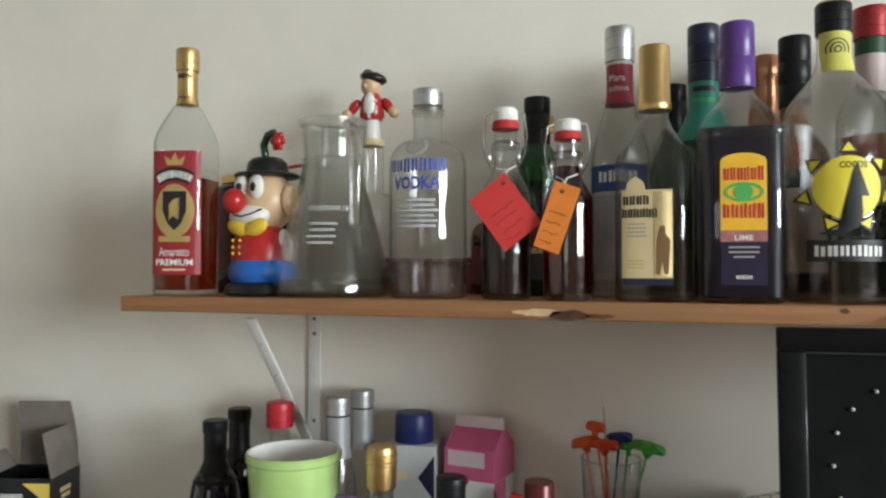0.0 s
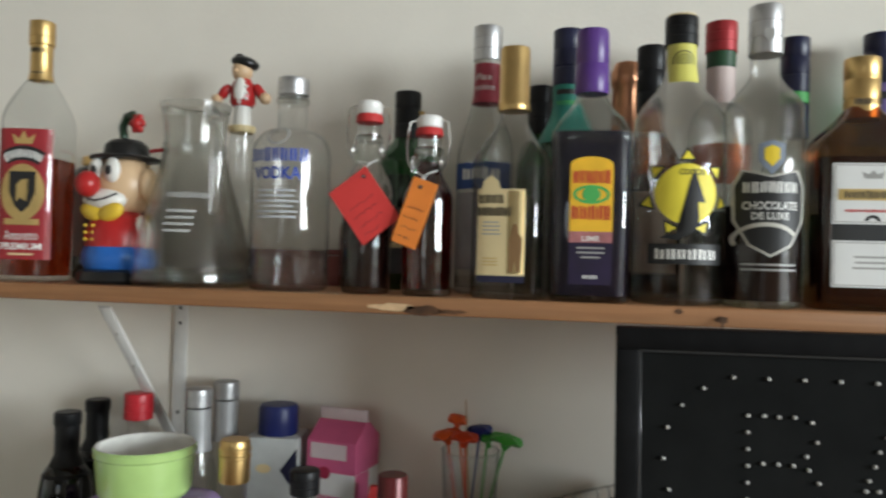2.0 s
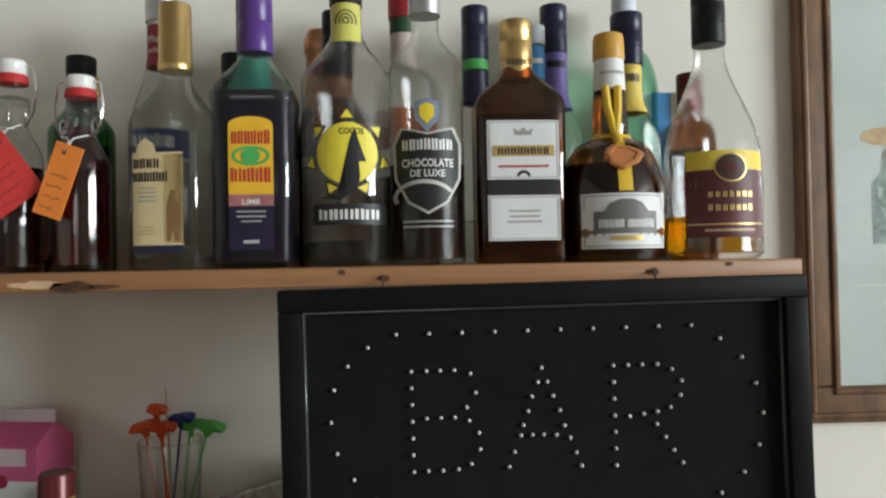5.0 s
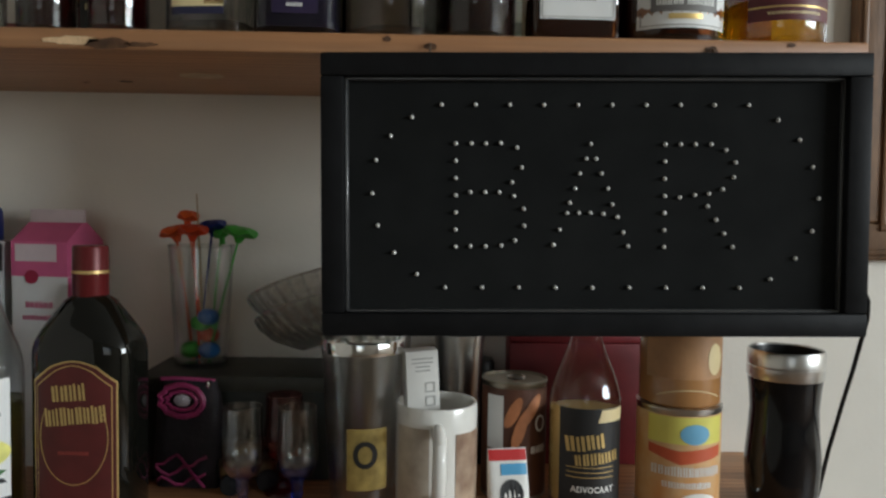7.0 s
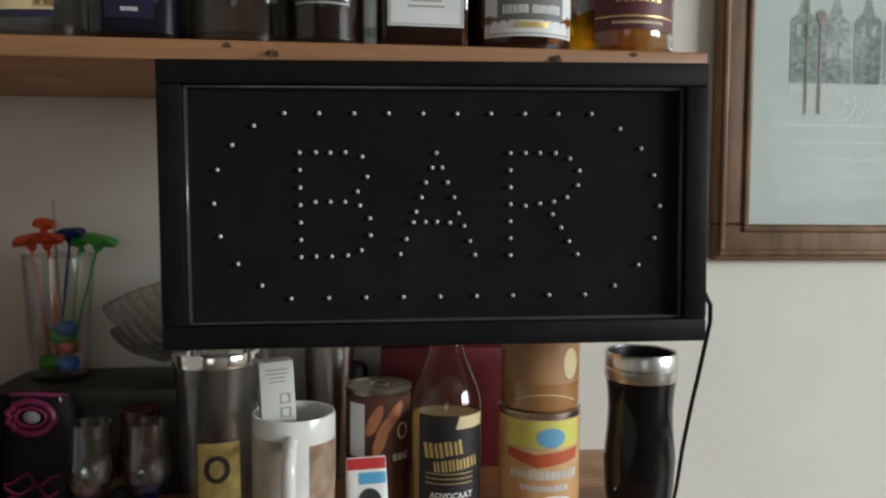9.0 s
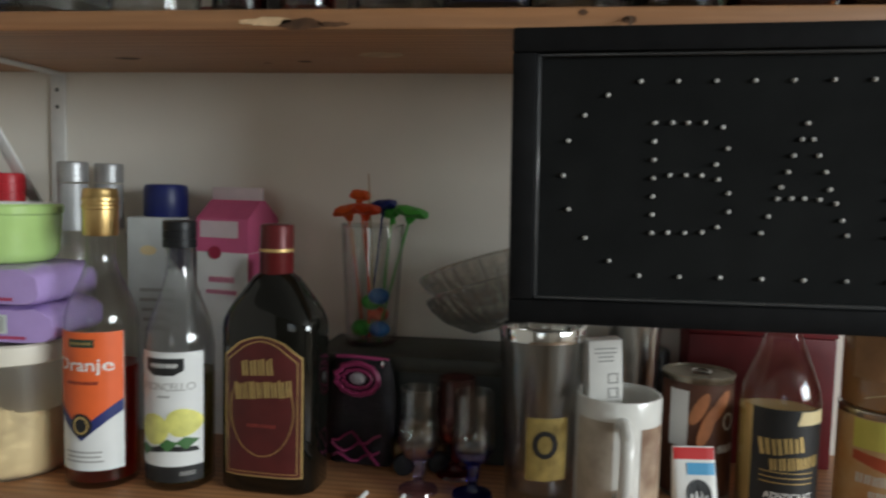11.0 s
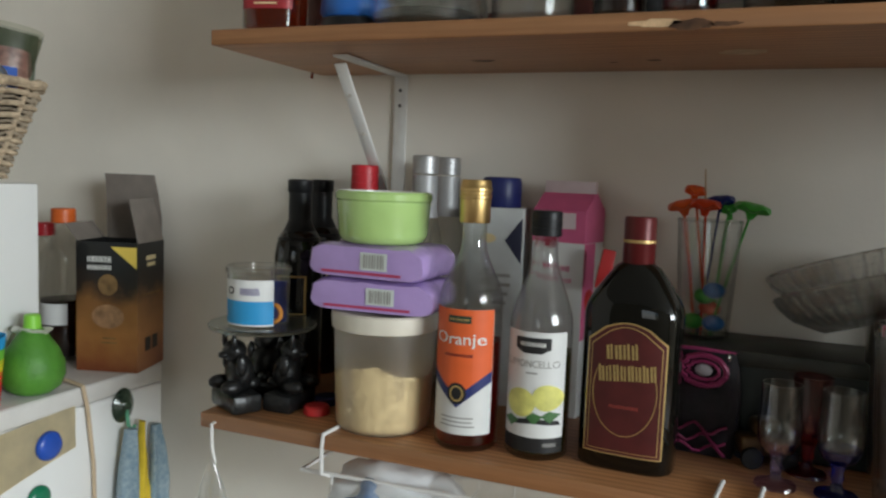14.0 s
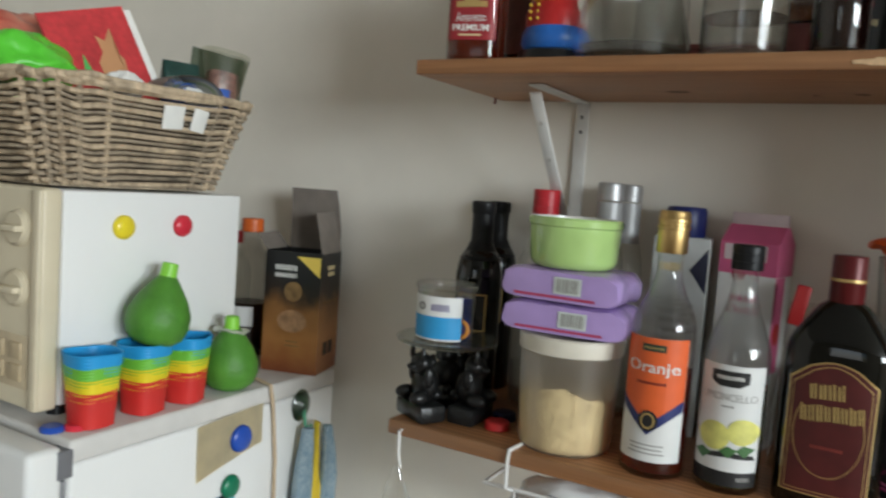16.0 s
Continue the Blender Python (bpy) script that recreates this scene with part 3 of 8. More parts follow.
def screw_cap(ob, r, z0, z1, material, ribs=0, label="", name="cap", band=None):
    """A screw cap with a rounded top, grooves and, where asked, a knurled band."""
    h = z1 - z0
    rows = [(z0, r * 0.97), (z0 + 0.0006, r), (z0 + h * 0.30, r), (z0 + h * 0.31, r * 0.965), (z0 + h * 0.335, r * 0.965), (z0 + h * 0.345, r),
            (z0 + h * 0.62, r), (z0 + h * 0.63, r * 0.975), (z0 + h * 0.65, r * 0.975), (z0 + h * 0.66, r), (z1 - 0.0022, r), (z1 - 0.0007, r * 0.965), (z1, r * 0.88)]
    return part(name, lathe(rows, 36), material, ob, label)


def sleeve(ob, rows, z0, z1, material, name="neck_label", off=0.0005, seg=40, label=""):
    out = []
    for k in range(7):
        z = z0 + (z1 - z0) * k / 6
        rx, ry, n = section(rows, z)
        out.append((z, rx + off, ry + off, n))
    return part(name, rings(bmesh.new(), out, seg, False, False), material, ob, label)


def ink(name, c, rough=0.5, **k):
    return plain("print_" + name, c, rough, **k)


I_WHITE, I_BLACK, I_GOLD = ink("white", (0.78, 0.77, 0.73)), ink("black", (0.015, 0.015, 0.015)), shade("print_gold", (0.62, 0.44, 0.17), 0.4, 0.6, vary=0.15)
I_RED, I_DKRED, I_BLUE = ink("red", (0.55, 0.03, 0.03)), ink("dark_red", (0.17, 0.018, 0.02), vary=0.15), ink("blue", (0.03, 0.07, 0.36))
I_YEL, I_ORA, I_GREEN = ink("yellow", (0.85, 0.62, 0.04)), ink("orange", (0.80, 0.16, 0.035)), ink("green", (0.08, 0.42, 0.10))
I_PURP, I_CREAM, I_GREY = ink("purple", (0.10, 0.03, 0.20)), ink("cream", (0.72, 0.58, 0.32)), ink("grey", (0.35, 0.34, 0.32))
AMBER = glass("amaretto", (0.62, 0.18, 0.06), 0.75, ior=1.36, murk=0.2)
DARKLIQ = shade("dark_liqueur", (0.012, 0.004, 0.003), 0.2, vary=0.2, spec=0.2)
REDLIQ = glass("red_liqueur", (0.72, 0.10, 0.08), 0.75, ior=1.36, murk=0.5)
SLOE = glass("dark_red_liqueur", (0.40, 0.055, 0.035), 0.7, ior=1.36, murk=0.15)
YELLIQ = glass("yellow_liqueur", (0.74, 0.50, 0.08), 0.7, ior=1.2)
WATER = glass("clear_spirit", (0.965, 0.97, 0.965), 0.6, 0.0, ior=1.10)
PURPLIQ = shade("purple_black_liqueur", (0.006, 0.004, 0.014), 0.3, spec=0.15, vary=0.2)

# red-label amaretto bottle
R = profile(0.041, 0.186, 0.242, 0.0145, 0.300, n=4.5, bend="mid")
b = vessel("amaretto_bottle", 0.060, 0.062, UP, R, "square glass amaretto bottle with a red label, part full", CLEAR, rz=12, fill=(0.145, AMBER))
b.scale.x = b.scale.y = 0.84
sleeve(b, R, 0.240, 0.298, GOLDM, label="gold foil neck band")
decal("neck_band", sheet(-0.013, 0.246, 0.013, 0.2495), I_BLACK, b, R, 0.0009)
decal("neck_word", shifted(bars(8, 0.022, 0.006, 0, 0.276, seed=4)), I_BLACK, b, R, 0.0009)
screw_cap(b, 0.0172, 0.283, 0.312, GOLDM, label="gold screw cap")
decal("label", sheet(-0.037, 0.026, 0.037, 0.178), ink("label_red", (0.30, 0.022, 0.028), vary=0.12), b, R, 0.0004, "dark red paper label")
decal("crown", outline([(-0.012, 0.160), (0.012, 0.160), (0.016, 0.172), (0.006, 0.166), (0, 0.176), (-0.006, 0.166), (-0.016, 0.172)]), I_GOLD, b, R, 0.0008)
decal("name_band", ring(0, 0.098, 0.060, 0.060, 0.017, 16, 60, 120), I_BLACK, b, R, 0.0008)
arcw = bars(8, 0.056, 0.010, 0, 0, seed=2)
for v in arcw.verts:
    q = v.co.x / 0.052
    v.co = (0.0515 * math.sin(q) * (1 + v.co.z / 0.0515), 0, 0.098 + (0.0515 + v.co.z) * math.cos(q))
decal("name_word", arcw, I_WHITE, b, R, 0.0011)
decal("crest_ground", disc(0, 0.104, 0.030, 0.033), I_GOLD, b, R, 0.0007)
decal("shield", outline([(-0.018, 0.128), (0.018, 0.128), (0.018, 0.104), (0.010, 0.088), (0, 0.080), (-0.010, 0.088), (-0.018, 0.104)]), I_BLACK, b, R, 0.0011)
decal("shield_beast", outline([(-0.008, 0.092), (-0.003, 0.098), (0.006, 0.093), (0.008, 0.106), (0.003, 0.112), (0.008, 0.120), (-0.002, 0.118), (-0.008, 0.112), (-0.005, 0.104)]), I_GOLD, b, R, 0.0014)
decal("scroll", sheet(-0.024, 0.066, 0.024, 0.073), I_GOLD, b, R, 0.0009)
decal("kind_word", words("Amaretto", 0.046, 0.011, 0, 0.054), I_WHITE, b, R, 0.0009)
decal("grade_word", words("PREMIUM", 0.056, 0.008, 0, 0.041, 0.02), I_WHITE, b, R, 0.0009)
decal("small_print", lines(1, 0.05, 0.006, 0, 0.032), I_CREAM, b, R, 0.0009)

# clear vodka bottle with blue print
R = profile(0.0445, 0.150, 0.180, 0.0165, 0.222, bend="round", foot=0.005)
b = vessel("vodka_bottle", 0.3855, 0.064, UP, R, "round clear glass vodka bottle with blue lettering and silver cap", CLEAR, wall=0.003, fill=(0.045, WATER))
screw_cap(b, 0.0175, 0.218, 0.238, ALU, label="silver screw cap")
part("neck_ring", lathe([(0.208, 0.0165), (0.209, 0.0185), (0.214, 0.0185), (0.216, 0.0165)], 32), CLEAR, b)
decal("name_word", bars(7, 0.066, 0.016, 0, 0.147, seed=3), I_BLUE, b, R, 0.0006)
decal("kind_word", words("VODKA", 0.054, 0.014, 0, 0.127, 0.03), I_BLUE, b, R, 0.0006)
decal("small_print", lines(6, 0.058, 0.034, 0, 0.094, 7), ink("pale_grey", (0.5, 0.52, 0.55)), b, R, 0.0006)
decal("medallion", ring(0, 0.168, 0.013, 0.011, 0.003, 24), I_GREY, b, R, 0.0006)


# swing-top bottles with paper tags
def swing_bottle(x, y, h, label, liquor, tag_colour, tag, rz):
    s = h / 0.2
    R = profile(0.0268, 0.105 * s, 0.145 * s, 0.0125, 0.178 * s, bend="s", foot=0.003)
    b = vessel("swing_top_bottle", x, y, UP, R, label, CLEAR, rz=rz, fill=(0.098 * s if liquor is DARKLIQ else 0.148 * s, liquor))
    part("neck_ring", lathe([(0.157 * s, 0.0125), (0.1585 * s, 0.0155), (0.163 * s, 0.0155), (0.165 * s, 0.0125)], 28), CLEAR, b)
    part("seal", lathe([(0.177 * s, 0.0135), (0.178 * s, 0.0150), (0.184 * s, 0.0145), (0.187 * s, 0.0125)], 28), plain("red_rubber", (0.5, 0.03, 0.03), 0.6), b, "red rubber seal")
    part("stopper", lathe([(0.186 * s, 0.0125), (0.188 * s, 0.0140), (0.197 * s, 0.0140), (0.2 * s, 0.0115), (0.201 * s, 0.006)], 28), plain("white_porcelain", (0.8, 0.79, 0.76), 0.2), b, "white porcelain stopper")
    for d in (-1, 1):
        part("wire_bail", tube([(d * 0.0125, -0.002, 0.196 * s), (d * 0.021, -0.003, 0.193 * s), (d * 0.024, -0.004, 0.17 * s), (d * 0.022, -0.006, 0.15 * s), (d * 0.015, -0.008, 0.136 * s), (d * 0.013, -0.006, 0.148 * s), (d * 0.0155, 0, 0.158 * s)], 0.0011, 6), CHROME, b)
        part("wire_loop", tube(arc(d * 0.016, -0.004, 0.148 * s, 0.006, 0, 330, 12, "yz"), 0.001, 6), STEEL, b)
    t, ang, hx, hz, w, hgt = tag
    tg = part("paper_tag", boxed(-w * (1 - t), -0.0006, -hgt + 0.008, w * t, 0.0006, 0.008, 0.0003, 1), tag_colour, b, "handwritten paper tag")
    tg.matrix_basis = Matrix.Translation((hx, -0.033, hz)) @ Matrix.Rotation(radians(ang), 4, "Y") @ Matrix.Rotation(radians(-3), 4, "X")
    scr = bmesh.new()
    rr = random.Random(int(x * 1000))
    for k in range(4):
        zz = -hgt * (0.32 + 0.15 * k)
        pts = [(w * (t - 0.5) - w * 0.34 + w * 0.68 * j / 14, 0, zz + rr.uniform(-1, 1) * hgt * 0.025) for j in range(int(rr.uniform(9, 15)))]
        join(scr, tube(pts, 0.0003, 4))
    shifted(scr, 0, -0.0007, 0)
    ink_ = part("handwriting", scr, plain("pen_ink", (0.12, 0.02, 0.03), 0.6), tg)
    eye_ = part("eyelet", shifted(lathe([(0, 0.0022), (0.0003, 0.002)], 12), 0, -0.0008, 0, 90, "X"), I_BLACK, tg)
    top = tg.matrix_basis @ Vector((0, -0.001, 0))
    part("string", tube([tuple(top), (top.x * 0.6, -0.024, top.z + 0.012), (-0.010, -0.012, 0.136 * s), (0, 0.014, 0.137 * s), (0.012, -0.010, 0.138 * s), (top.x * 0.6 + 0.003, -0.022, top.z + 0.014), tuple(top)], 0.0007, 6), I_WHITE, b)
    return b


TAGR = plain("red_card", (0.62, 0.045, 0.04), 0.7, vary=0.08)
TAGO = plain("orange_card", (0.86, 0.25, 0.04), 0.7, vary=0.08)
swing_bottle(0.4795, 0.054, 0.2045, "small swing-top bottle of dark liqueur with a red paper tag", DARKLIQ, TAGR, (0.16, -37, 0.002, 0.121, 0.049, 0.066), 5)
swing_bottle(0.549, 0.048, 0.187, "small swing-top bottle of red-brown liqueur with an orange paper tag", SLOE, TAGO, (0.62, 19, 0.001, 0.110, 0.028, 0.069), -4)

# square liqueur bottle with a tall gold cap
R = profile(0.0385, 0.142, 0.190, 0.0145, 0.212, n=4.5, bend="soft")
b = vessel("gold_cap_bottle", 0.638, 0.060, UP, R, "square clear liqueur bottle with gold label and tall gold cap", CLEAR, rz=-6, fill=(0.012, WATER))
part("cap", lathe([(0.197, 0.0165), (0.1985, 0.0172), (0.205, 0.0172), (0.2065, 0.0163), (0.262, 0.0158), (0.2645, 0.015), (0.2655, 0.012)], 36), GOLDM, b, "tall gold cap")
decal("label", outline([(-0.028, 0.024), (0.022, 0.024), (0.022, 0.112), (-0.004, 0.112), (-0.006, 0.120), (-0.014, 0.126), (-0.022, 0.120), (-0.024, 0.112), (-0.028, 0.112)]), I_CREAM, b, R, 0.0005, "cream and gold paper label")
decal("foil_panel", sheet(0.004, 0.026, 0.022, 0.110), shade("print_foil", (0.85, 0.66, 0.34), 0.22, 1.0, vary=0.1), b, R, 0.0008)
decal("name_word", bars(4, 0.027, 0.010, -0.0135, 0.102, seed=6), I_BLACK, b, R, 0.0009)
decal("name_word", bars(6, 0.036, 0.010, -0.010, 0.089, seed=8), I_BLACK, b, R, 0.0011)
decal("small_print", lines(4, 0.022, 0.016, -0.013, 0.072, 3), I_GREY, b, R, 0.0009)
decal("small_print", lines(3, 0.018, 0.010, -0.014, 0.038, 5), I_GOLD, b, R, 0.0009)
fig = outline([(0.006, 0.028), (0.010, 0.028), (0.012, 0.040), (0.014, 0.028), (0.018, 0.028), (0.018, 0.050), (0.020, 0.062), (0.015, 0.068), (0.015, 0.076), (0.010, 0.076), (0.010, 0.068), (0.006, 0.060)])
decal("drawn_shape", fig, ink("ochre_brown", (0.25, 0.14, 0.06)), b, R, 0.0011)
decal("label_foot", sheet(-0.028, 0.017, 0.022, 0.024), ink("navy", (0.02, 0.02, 0.05)), b, R, 0.0005)

# square purple liqueur bottle
R = profile(0.0395, 0.172, 0.215, 0.0150, 0.235, n=6, bend="soft")
b = vessel("banana_liqueur_bottle", 0.719, 0.056, UP, R, "square bottle of purple liqueur with orange label and purple cap", CLEAR, rz=3, fill=(0.172, PURPLIQ), wall=0.0026)
part("collar", rings(bmesh.new(), [(0.160, 0.0398, 0.0398, 6), (0.163, 0.0408, 0.0408, 6), (0.171, 0.0408, 0.0408, 6), (0.174, 0.0396, 0.0396, 6)], 48, False, False), CLEAR, b)
CAPP = shade("purple_plastic", (0.11, 0.045, 0.24), 0.32, vary=0.1)
part("cap", lathe([(0.216, 0.0168), (0.2175, 0.0174), (0.245, 0.0172), (0.246, 0.0166), (0.248, 0.0166), (0.249, 0.0171), (0.280, 0.0168), (0.283, 0.0158), (0.2838, 0.012)], 36), CAPP, b, "purple cap")
lab = [(-0.021, 0.064), (0.021, 0.064), (0.021, 0.138)] + [(0.021 * math.cos(a / 8 * math.pi), 0.138 + 0.008 * math.sin(a / 8 * math.pi)) for a in range(1, 8)] + [(-0.021, 0.138)]
decal("label", outline(lab), ink("label_orange", (0.88, 0.50, 0.03), vary=0.15), b, R, 0.0005, "orange and purple paper label")
decal("label_base", sheet(-0.021, 0.018, 0.021, 0.066), ink("label_purple", (0.013, 0.006, 0.030), vary=0.35, scale=60), b, R, 0.0006)
decal("label_fade", sheet(-0.021, 0.060, 0.021, 0.071), ink("label_mauve", (0.42, 0.16, 0.16), vary=0.3, scale=90), b, R, 0.0007)
decal("name_word", bars(6, 0.037, 0.014, 0, 0.126, seed=12), I_RED, b, R, 0.0009)
decal("name_word", bars(5, 0.039, 0.015, 0, 0.090, seed=13), I_RED, b, R, 0.0009)
decal("emblem_ring", ring(0, 0.108, 0.018, 0.0095, 0.003, 28), I_GREEN, b, R, 0.0009)
decal("emblem", disc(0, 0.108, 0.009, 0.0075, 14), I_GREEN, b, R, 0.0011)
decal("kind_word", words("LIME", 0.017, 0.005, 0, 0.064, 0.02), I_WHITE, b, R, 0.0010)
decal("small_print", lines(3, 0.028, 0.014, 0, 0.050, 2), I_GREY, b, R, 0.0010)
decal("strength_print", bars(5, 0.015, 0.004, 0, 0.026), I_WHITE, b, R, 0.0010)

# round coconut liqueur bottle with a yellow sun
R = profile(0.0465, 0.180, 0.238, 0.0155, 0.275, bend="s", foot=0.005)
b = vessel("coconut_liqueur_bottle", 0.809, 0.066, UP, R, "tall clear glass bottle painted with a yellow sun", CLEAR, rz=4, fill=(0.010, WATER))
screw_cap(b, 0.0168, 0.262, 0.292, BLACKP, label="black screw cap")
part("cap_top", lathe([(0.2915, 0.0152), (0.2935, 0.0150), (0.294, 0.013)], 28), I_CREAM, b)
decal("neck_label", sheet(-0.0148, 0.222, 0.0148, 0.262), ink("pale_yellow", (0.66, 0.62, 0.14)), b, R, 0.0006)
for rr_ in (0.011, 0.0072, 0.0036):
    decal("neck_spiral", ring(0, 0.244, rr_, rr_, 0.0013, 20), I_BLACK, b, R, 0.0009)
SUNY = ink("sun_yellow", (0.86, 0.72, 0.06))
for k in range(7):
    a = radians(90 + k * 360 / 7)
    c_, s_ = math.cos(a), math.sin(a)
    for sc, mt, of in ((1.0, I_BLACK, 0.0006), (0.72, SUNY, 0.0009)):
        tip, wd, bs = 0.0455 - 0.003 * (1 - sc) * 4, 0.0085 * sc, 0.0318 + 0.0016 * (1 - sc) * 4
        decal("sun_ray", outline([(tip * c_ * 0.98, 0.108 + tip * s_), (bs * c_ - wd * s_, 0.108 + bs * s_ + wd * c_), (bs * c_ + wd * s_, 0.108 + bs * s_ - wd * c_)]), mt, b, R, of)
decal("sun", disc(0, 0.108, 0.0295), SUNY, b, R, 0.0011, "painted yellow sun")
decal("kind_word", words("COCOS", 0.024, 0.006, 0.004, 0.129, 0.02), I_BLACK, b, R, 0.0014)
liz = [(-0.026, 0.066), (-0.010, 0.070), (0.002, 0.076), (0.004, 0.088), (0.000, 0.100), (0.004, 0.112), (0.003, 0.122), (0.007, 0.132), (0.011, 0.120), (0.010, 0.108), (0.018, 0.100), (0.011, 0.100), (0.012, 0.084), (0.007, 0.071), (-0.008, 0.063)]
decal("lizard", outline(liz), I_BLACK, b, R, 0.0016)
decal("name_panel", sheet(-0.034, 0.040, 0.036, 0.060, 16), I_BLACK, b, R, 0.0008)
decal("name_word", bars(6, 0.060, 0.011, 0.001, 0.050, seed=9), I_WHITE, b, R, 0.0012)

# chocolate liqueur bottle
R = profile(0.0375, 0.195, 0.235, 0.0140, 0.285, bend="s", foot=0.004)
b = vessel("chocolate_liqueur_bottle", 0.889, 0.056, UP, R, "clear chocolate liqueur bottle with black shield label, part full", CLEAR, fill=(0.100, DARKLIQ))
screw_cap(b, 0.0165, 0.252, 0.302, ALU, label="silver screw cap")
decal("cap_shield", outline([(-0.005, 0.275), (0.005, 0.275), (0.005, 0.267), (0, 0.262), (-0.005, 0.267)]), I_GREY, b, None, depth=-0.0168)
sh = [(-0.031, 0.118), (-0.024, 0.132), (0, 0.126), (0.024, 0.132), (0.031, 0.118), (0.030, 0.085), (0.018, 0.062), (0, 0.052), (-0.018, 0.062), (-0.030, 0.085)]
decal("label_edge", outline([(x * 1.08, 0.095 + (z - 0.095) * 1.06) for x, z in sh]), ink("silver_edge", (0.55, 0.53, 0.47)), b, R, 0.0006)
decal("label", outline(sh), I_BLACK, b, R, 0.0009, "black shield label with a silver edge")
decal("badge", outline([(-0.012, 0.158), (0, 0.162), (0.012, 0.158), (0.012, 0.142), (0, 0.128), (-0.012, 0.142)]), ink("blue_grey", (0.22, 0.26, 0.33)), b, R, 0.0013)
decal("badge_heart", outline([(-0.007, 0.154), (0, 0.157), (0.007, 0.154), (0.007, 0.144), (0, 0.136), (-0.007, 0.144)]), I_YEL, b, R, 0.0016)
decal("name_word", bars(7, 0.050, 0.012, 0, 0.117, seed=21), I_WHITE, b, R, 0.0013)
decal("kind_word", words("CHOCOLATE", 0.050, 0.008, 0, 0.099, 0.02), I_WHITE, b, R, 0.0013)
decal("grade_word", words("DE LUXE", 0.034, 0.007, 0, 0.089, 0.02), I_WHITE, b, R, 0.0013)
decal("ribbon", ring(-0.004, 0.066, 0.030, 0.017, 0.004, 20, 20, 200), ink("silver_edge", (0.55, 0.53, 0.47)), b, R, 0.0014)
decal("small_print", lines(2, 0.05, 0.01, 0, 0.040, 2), I_GREY, b, R, 0.0007)

# flat brown flask with white labels
R = profile(0.0455, 0.160, 0.206, 0.0150, 0.235, D=0.032, n=7, bend="s")
b = vessel("triple_sec_bottle", 0.983, 0.070, UP, R, "rectangular brown glass bottle with white and gold labels", BROWNG, rz=2, fill=(0.15, shade("brown_liqueur", (0.045, 0.012, 0.004), 0.1, vary=0.2)))
screw_cap(b, 0.0168, 0.190, 0.252, GOLDM, label="gold foil cap")
decal("cap_word", bars(6, 0.026, 0.007, 0, 0.206), I_BLACK, b, None, depth=-0.0172)
LABW = ink("label_white", (0.74, 0.74, 0.72), vary=0.04)
decal("upper_label", sheet(-0.036, 0.084, 0.036, 0.143), LABW, b, R, 0.0005, "white paper label")
decal("upper_label_border", border(-0.0345, 0.0855, 0.0345, 0.1415, 0.0009), I_GREY, b, R, 0.0008)
decal("lower_label", sheet(-0.036, 0.023, 0.036, 0.068), LABW, b, R, 0.0005, "white paper label")
decal("lower_label_border", border(-0.0345, 0.0245, 0.0345, 0.0665, 0.0009), I_GREY, b, R, 0.0008)
decal("dark_band", sheet(-0.036, 0.068, 0.036, 0.084), I_BLACK, b, R, 0.0004)
decal("gold_band", sheet(-0.031, 0.107, 0.031, 0.118), I_GOLD, b, R, 0.0009)
decal("name_word", bars(8, 0.052, 0.0075, 0, 0.1125, seed=31), I_BLACK, b, R, 0.0012)
decal("red_print", bars(18, 0.050, 0.003, 0, 0.097, seed=32), I_RED, b, R, 0.0009)
decal("crown_mark", outline([(-0.008, 0.128), (0.008, 0.128), (0.010, 0.135), (0.004, 0.132), (0, 0.136), (-0.004, 0.132), (-0.010, 0.135)]), I_GREY, b, R, 0.0009)
decal("arch_mark", ring(0, 0.087, 0.007, 0.006, 0.003, 12, 0, 180), I_BLACK, b, R, 0.0009)
decal("small_print", lines(3, 0.044, 0.016, 0, 0.047, 4), I_GREY, b, R, 0.0009)

# squat brown orange-liqueur bottle with ribbon and seal
R = [(0, 0.045, 0.045, 2), (0.002, 0.052, 0.052, 2), (0.008, 0.055, 0.055, 2), (0.03, 0.0570, 0.0570, 2), (0.055, 0.0565, 0.0565, 2)]
for k in range(1, 13):
    t = k / 12
    R.append((0.055 + 0.075 * t, 0.018 + 0.0385 * math.sqrt(max(0, 1 - t * t)), 0.018 + 0.0385 * math.sqrt(max(0, 1 - t * t)), 2))
R += [(0.145, 0.0185, 0.0185, 2), (0.175, 0.0165, 0.0165, 2), (0.205, 0.0150, 0.0150, 2), (0.226, 0.0145, 0.0145, 2)]
b = vessel("orange_liqueur_bottle", 1.081, 0.076, UP, R, "squat brown bottle with yellow ribbon, wax seal and white label", BROWNG, fill=(0.10, shade("brown_liqueur", (0.045, 0.012, 0.004), 0.1)))
part("cap", lathe([(0.213, 0.0158), (0.215, 0.0165), (0.235, 0.0160), (0.240, 0.0150), (0.2415, 0.012)], 32), plain("ochre_wax", (0.62, 0.33, 0.05), 0.45), b, "ochre wax cap")
sleeve(b, R, 0.180, 0.214, LABW, label="white neck label")
decal("neck_word", bars(9, 0.024, 0.004, 0, 0.198), I_GREY, b, R, 0.0010)
RIB = plain("yellow_ribbon", (0.78, 0.50, 0.04), 0.5, vary=0.12, bump=0.1)
part("ribbon_collar", rings(bmesh.new(), [(0.124, 0.0255, 0.0255, 2), (0.128, 0.0228, 0.0228, 2), (0.132, 0.0205, 0.0205, 2)], 32, False, False), RIB, b)
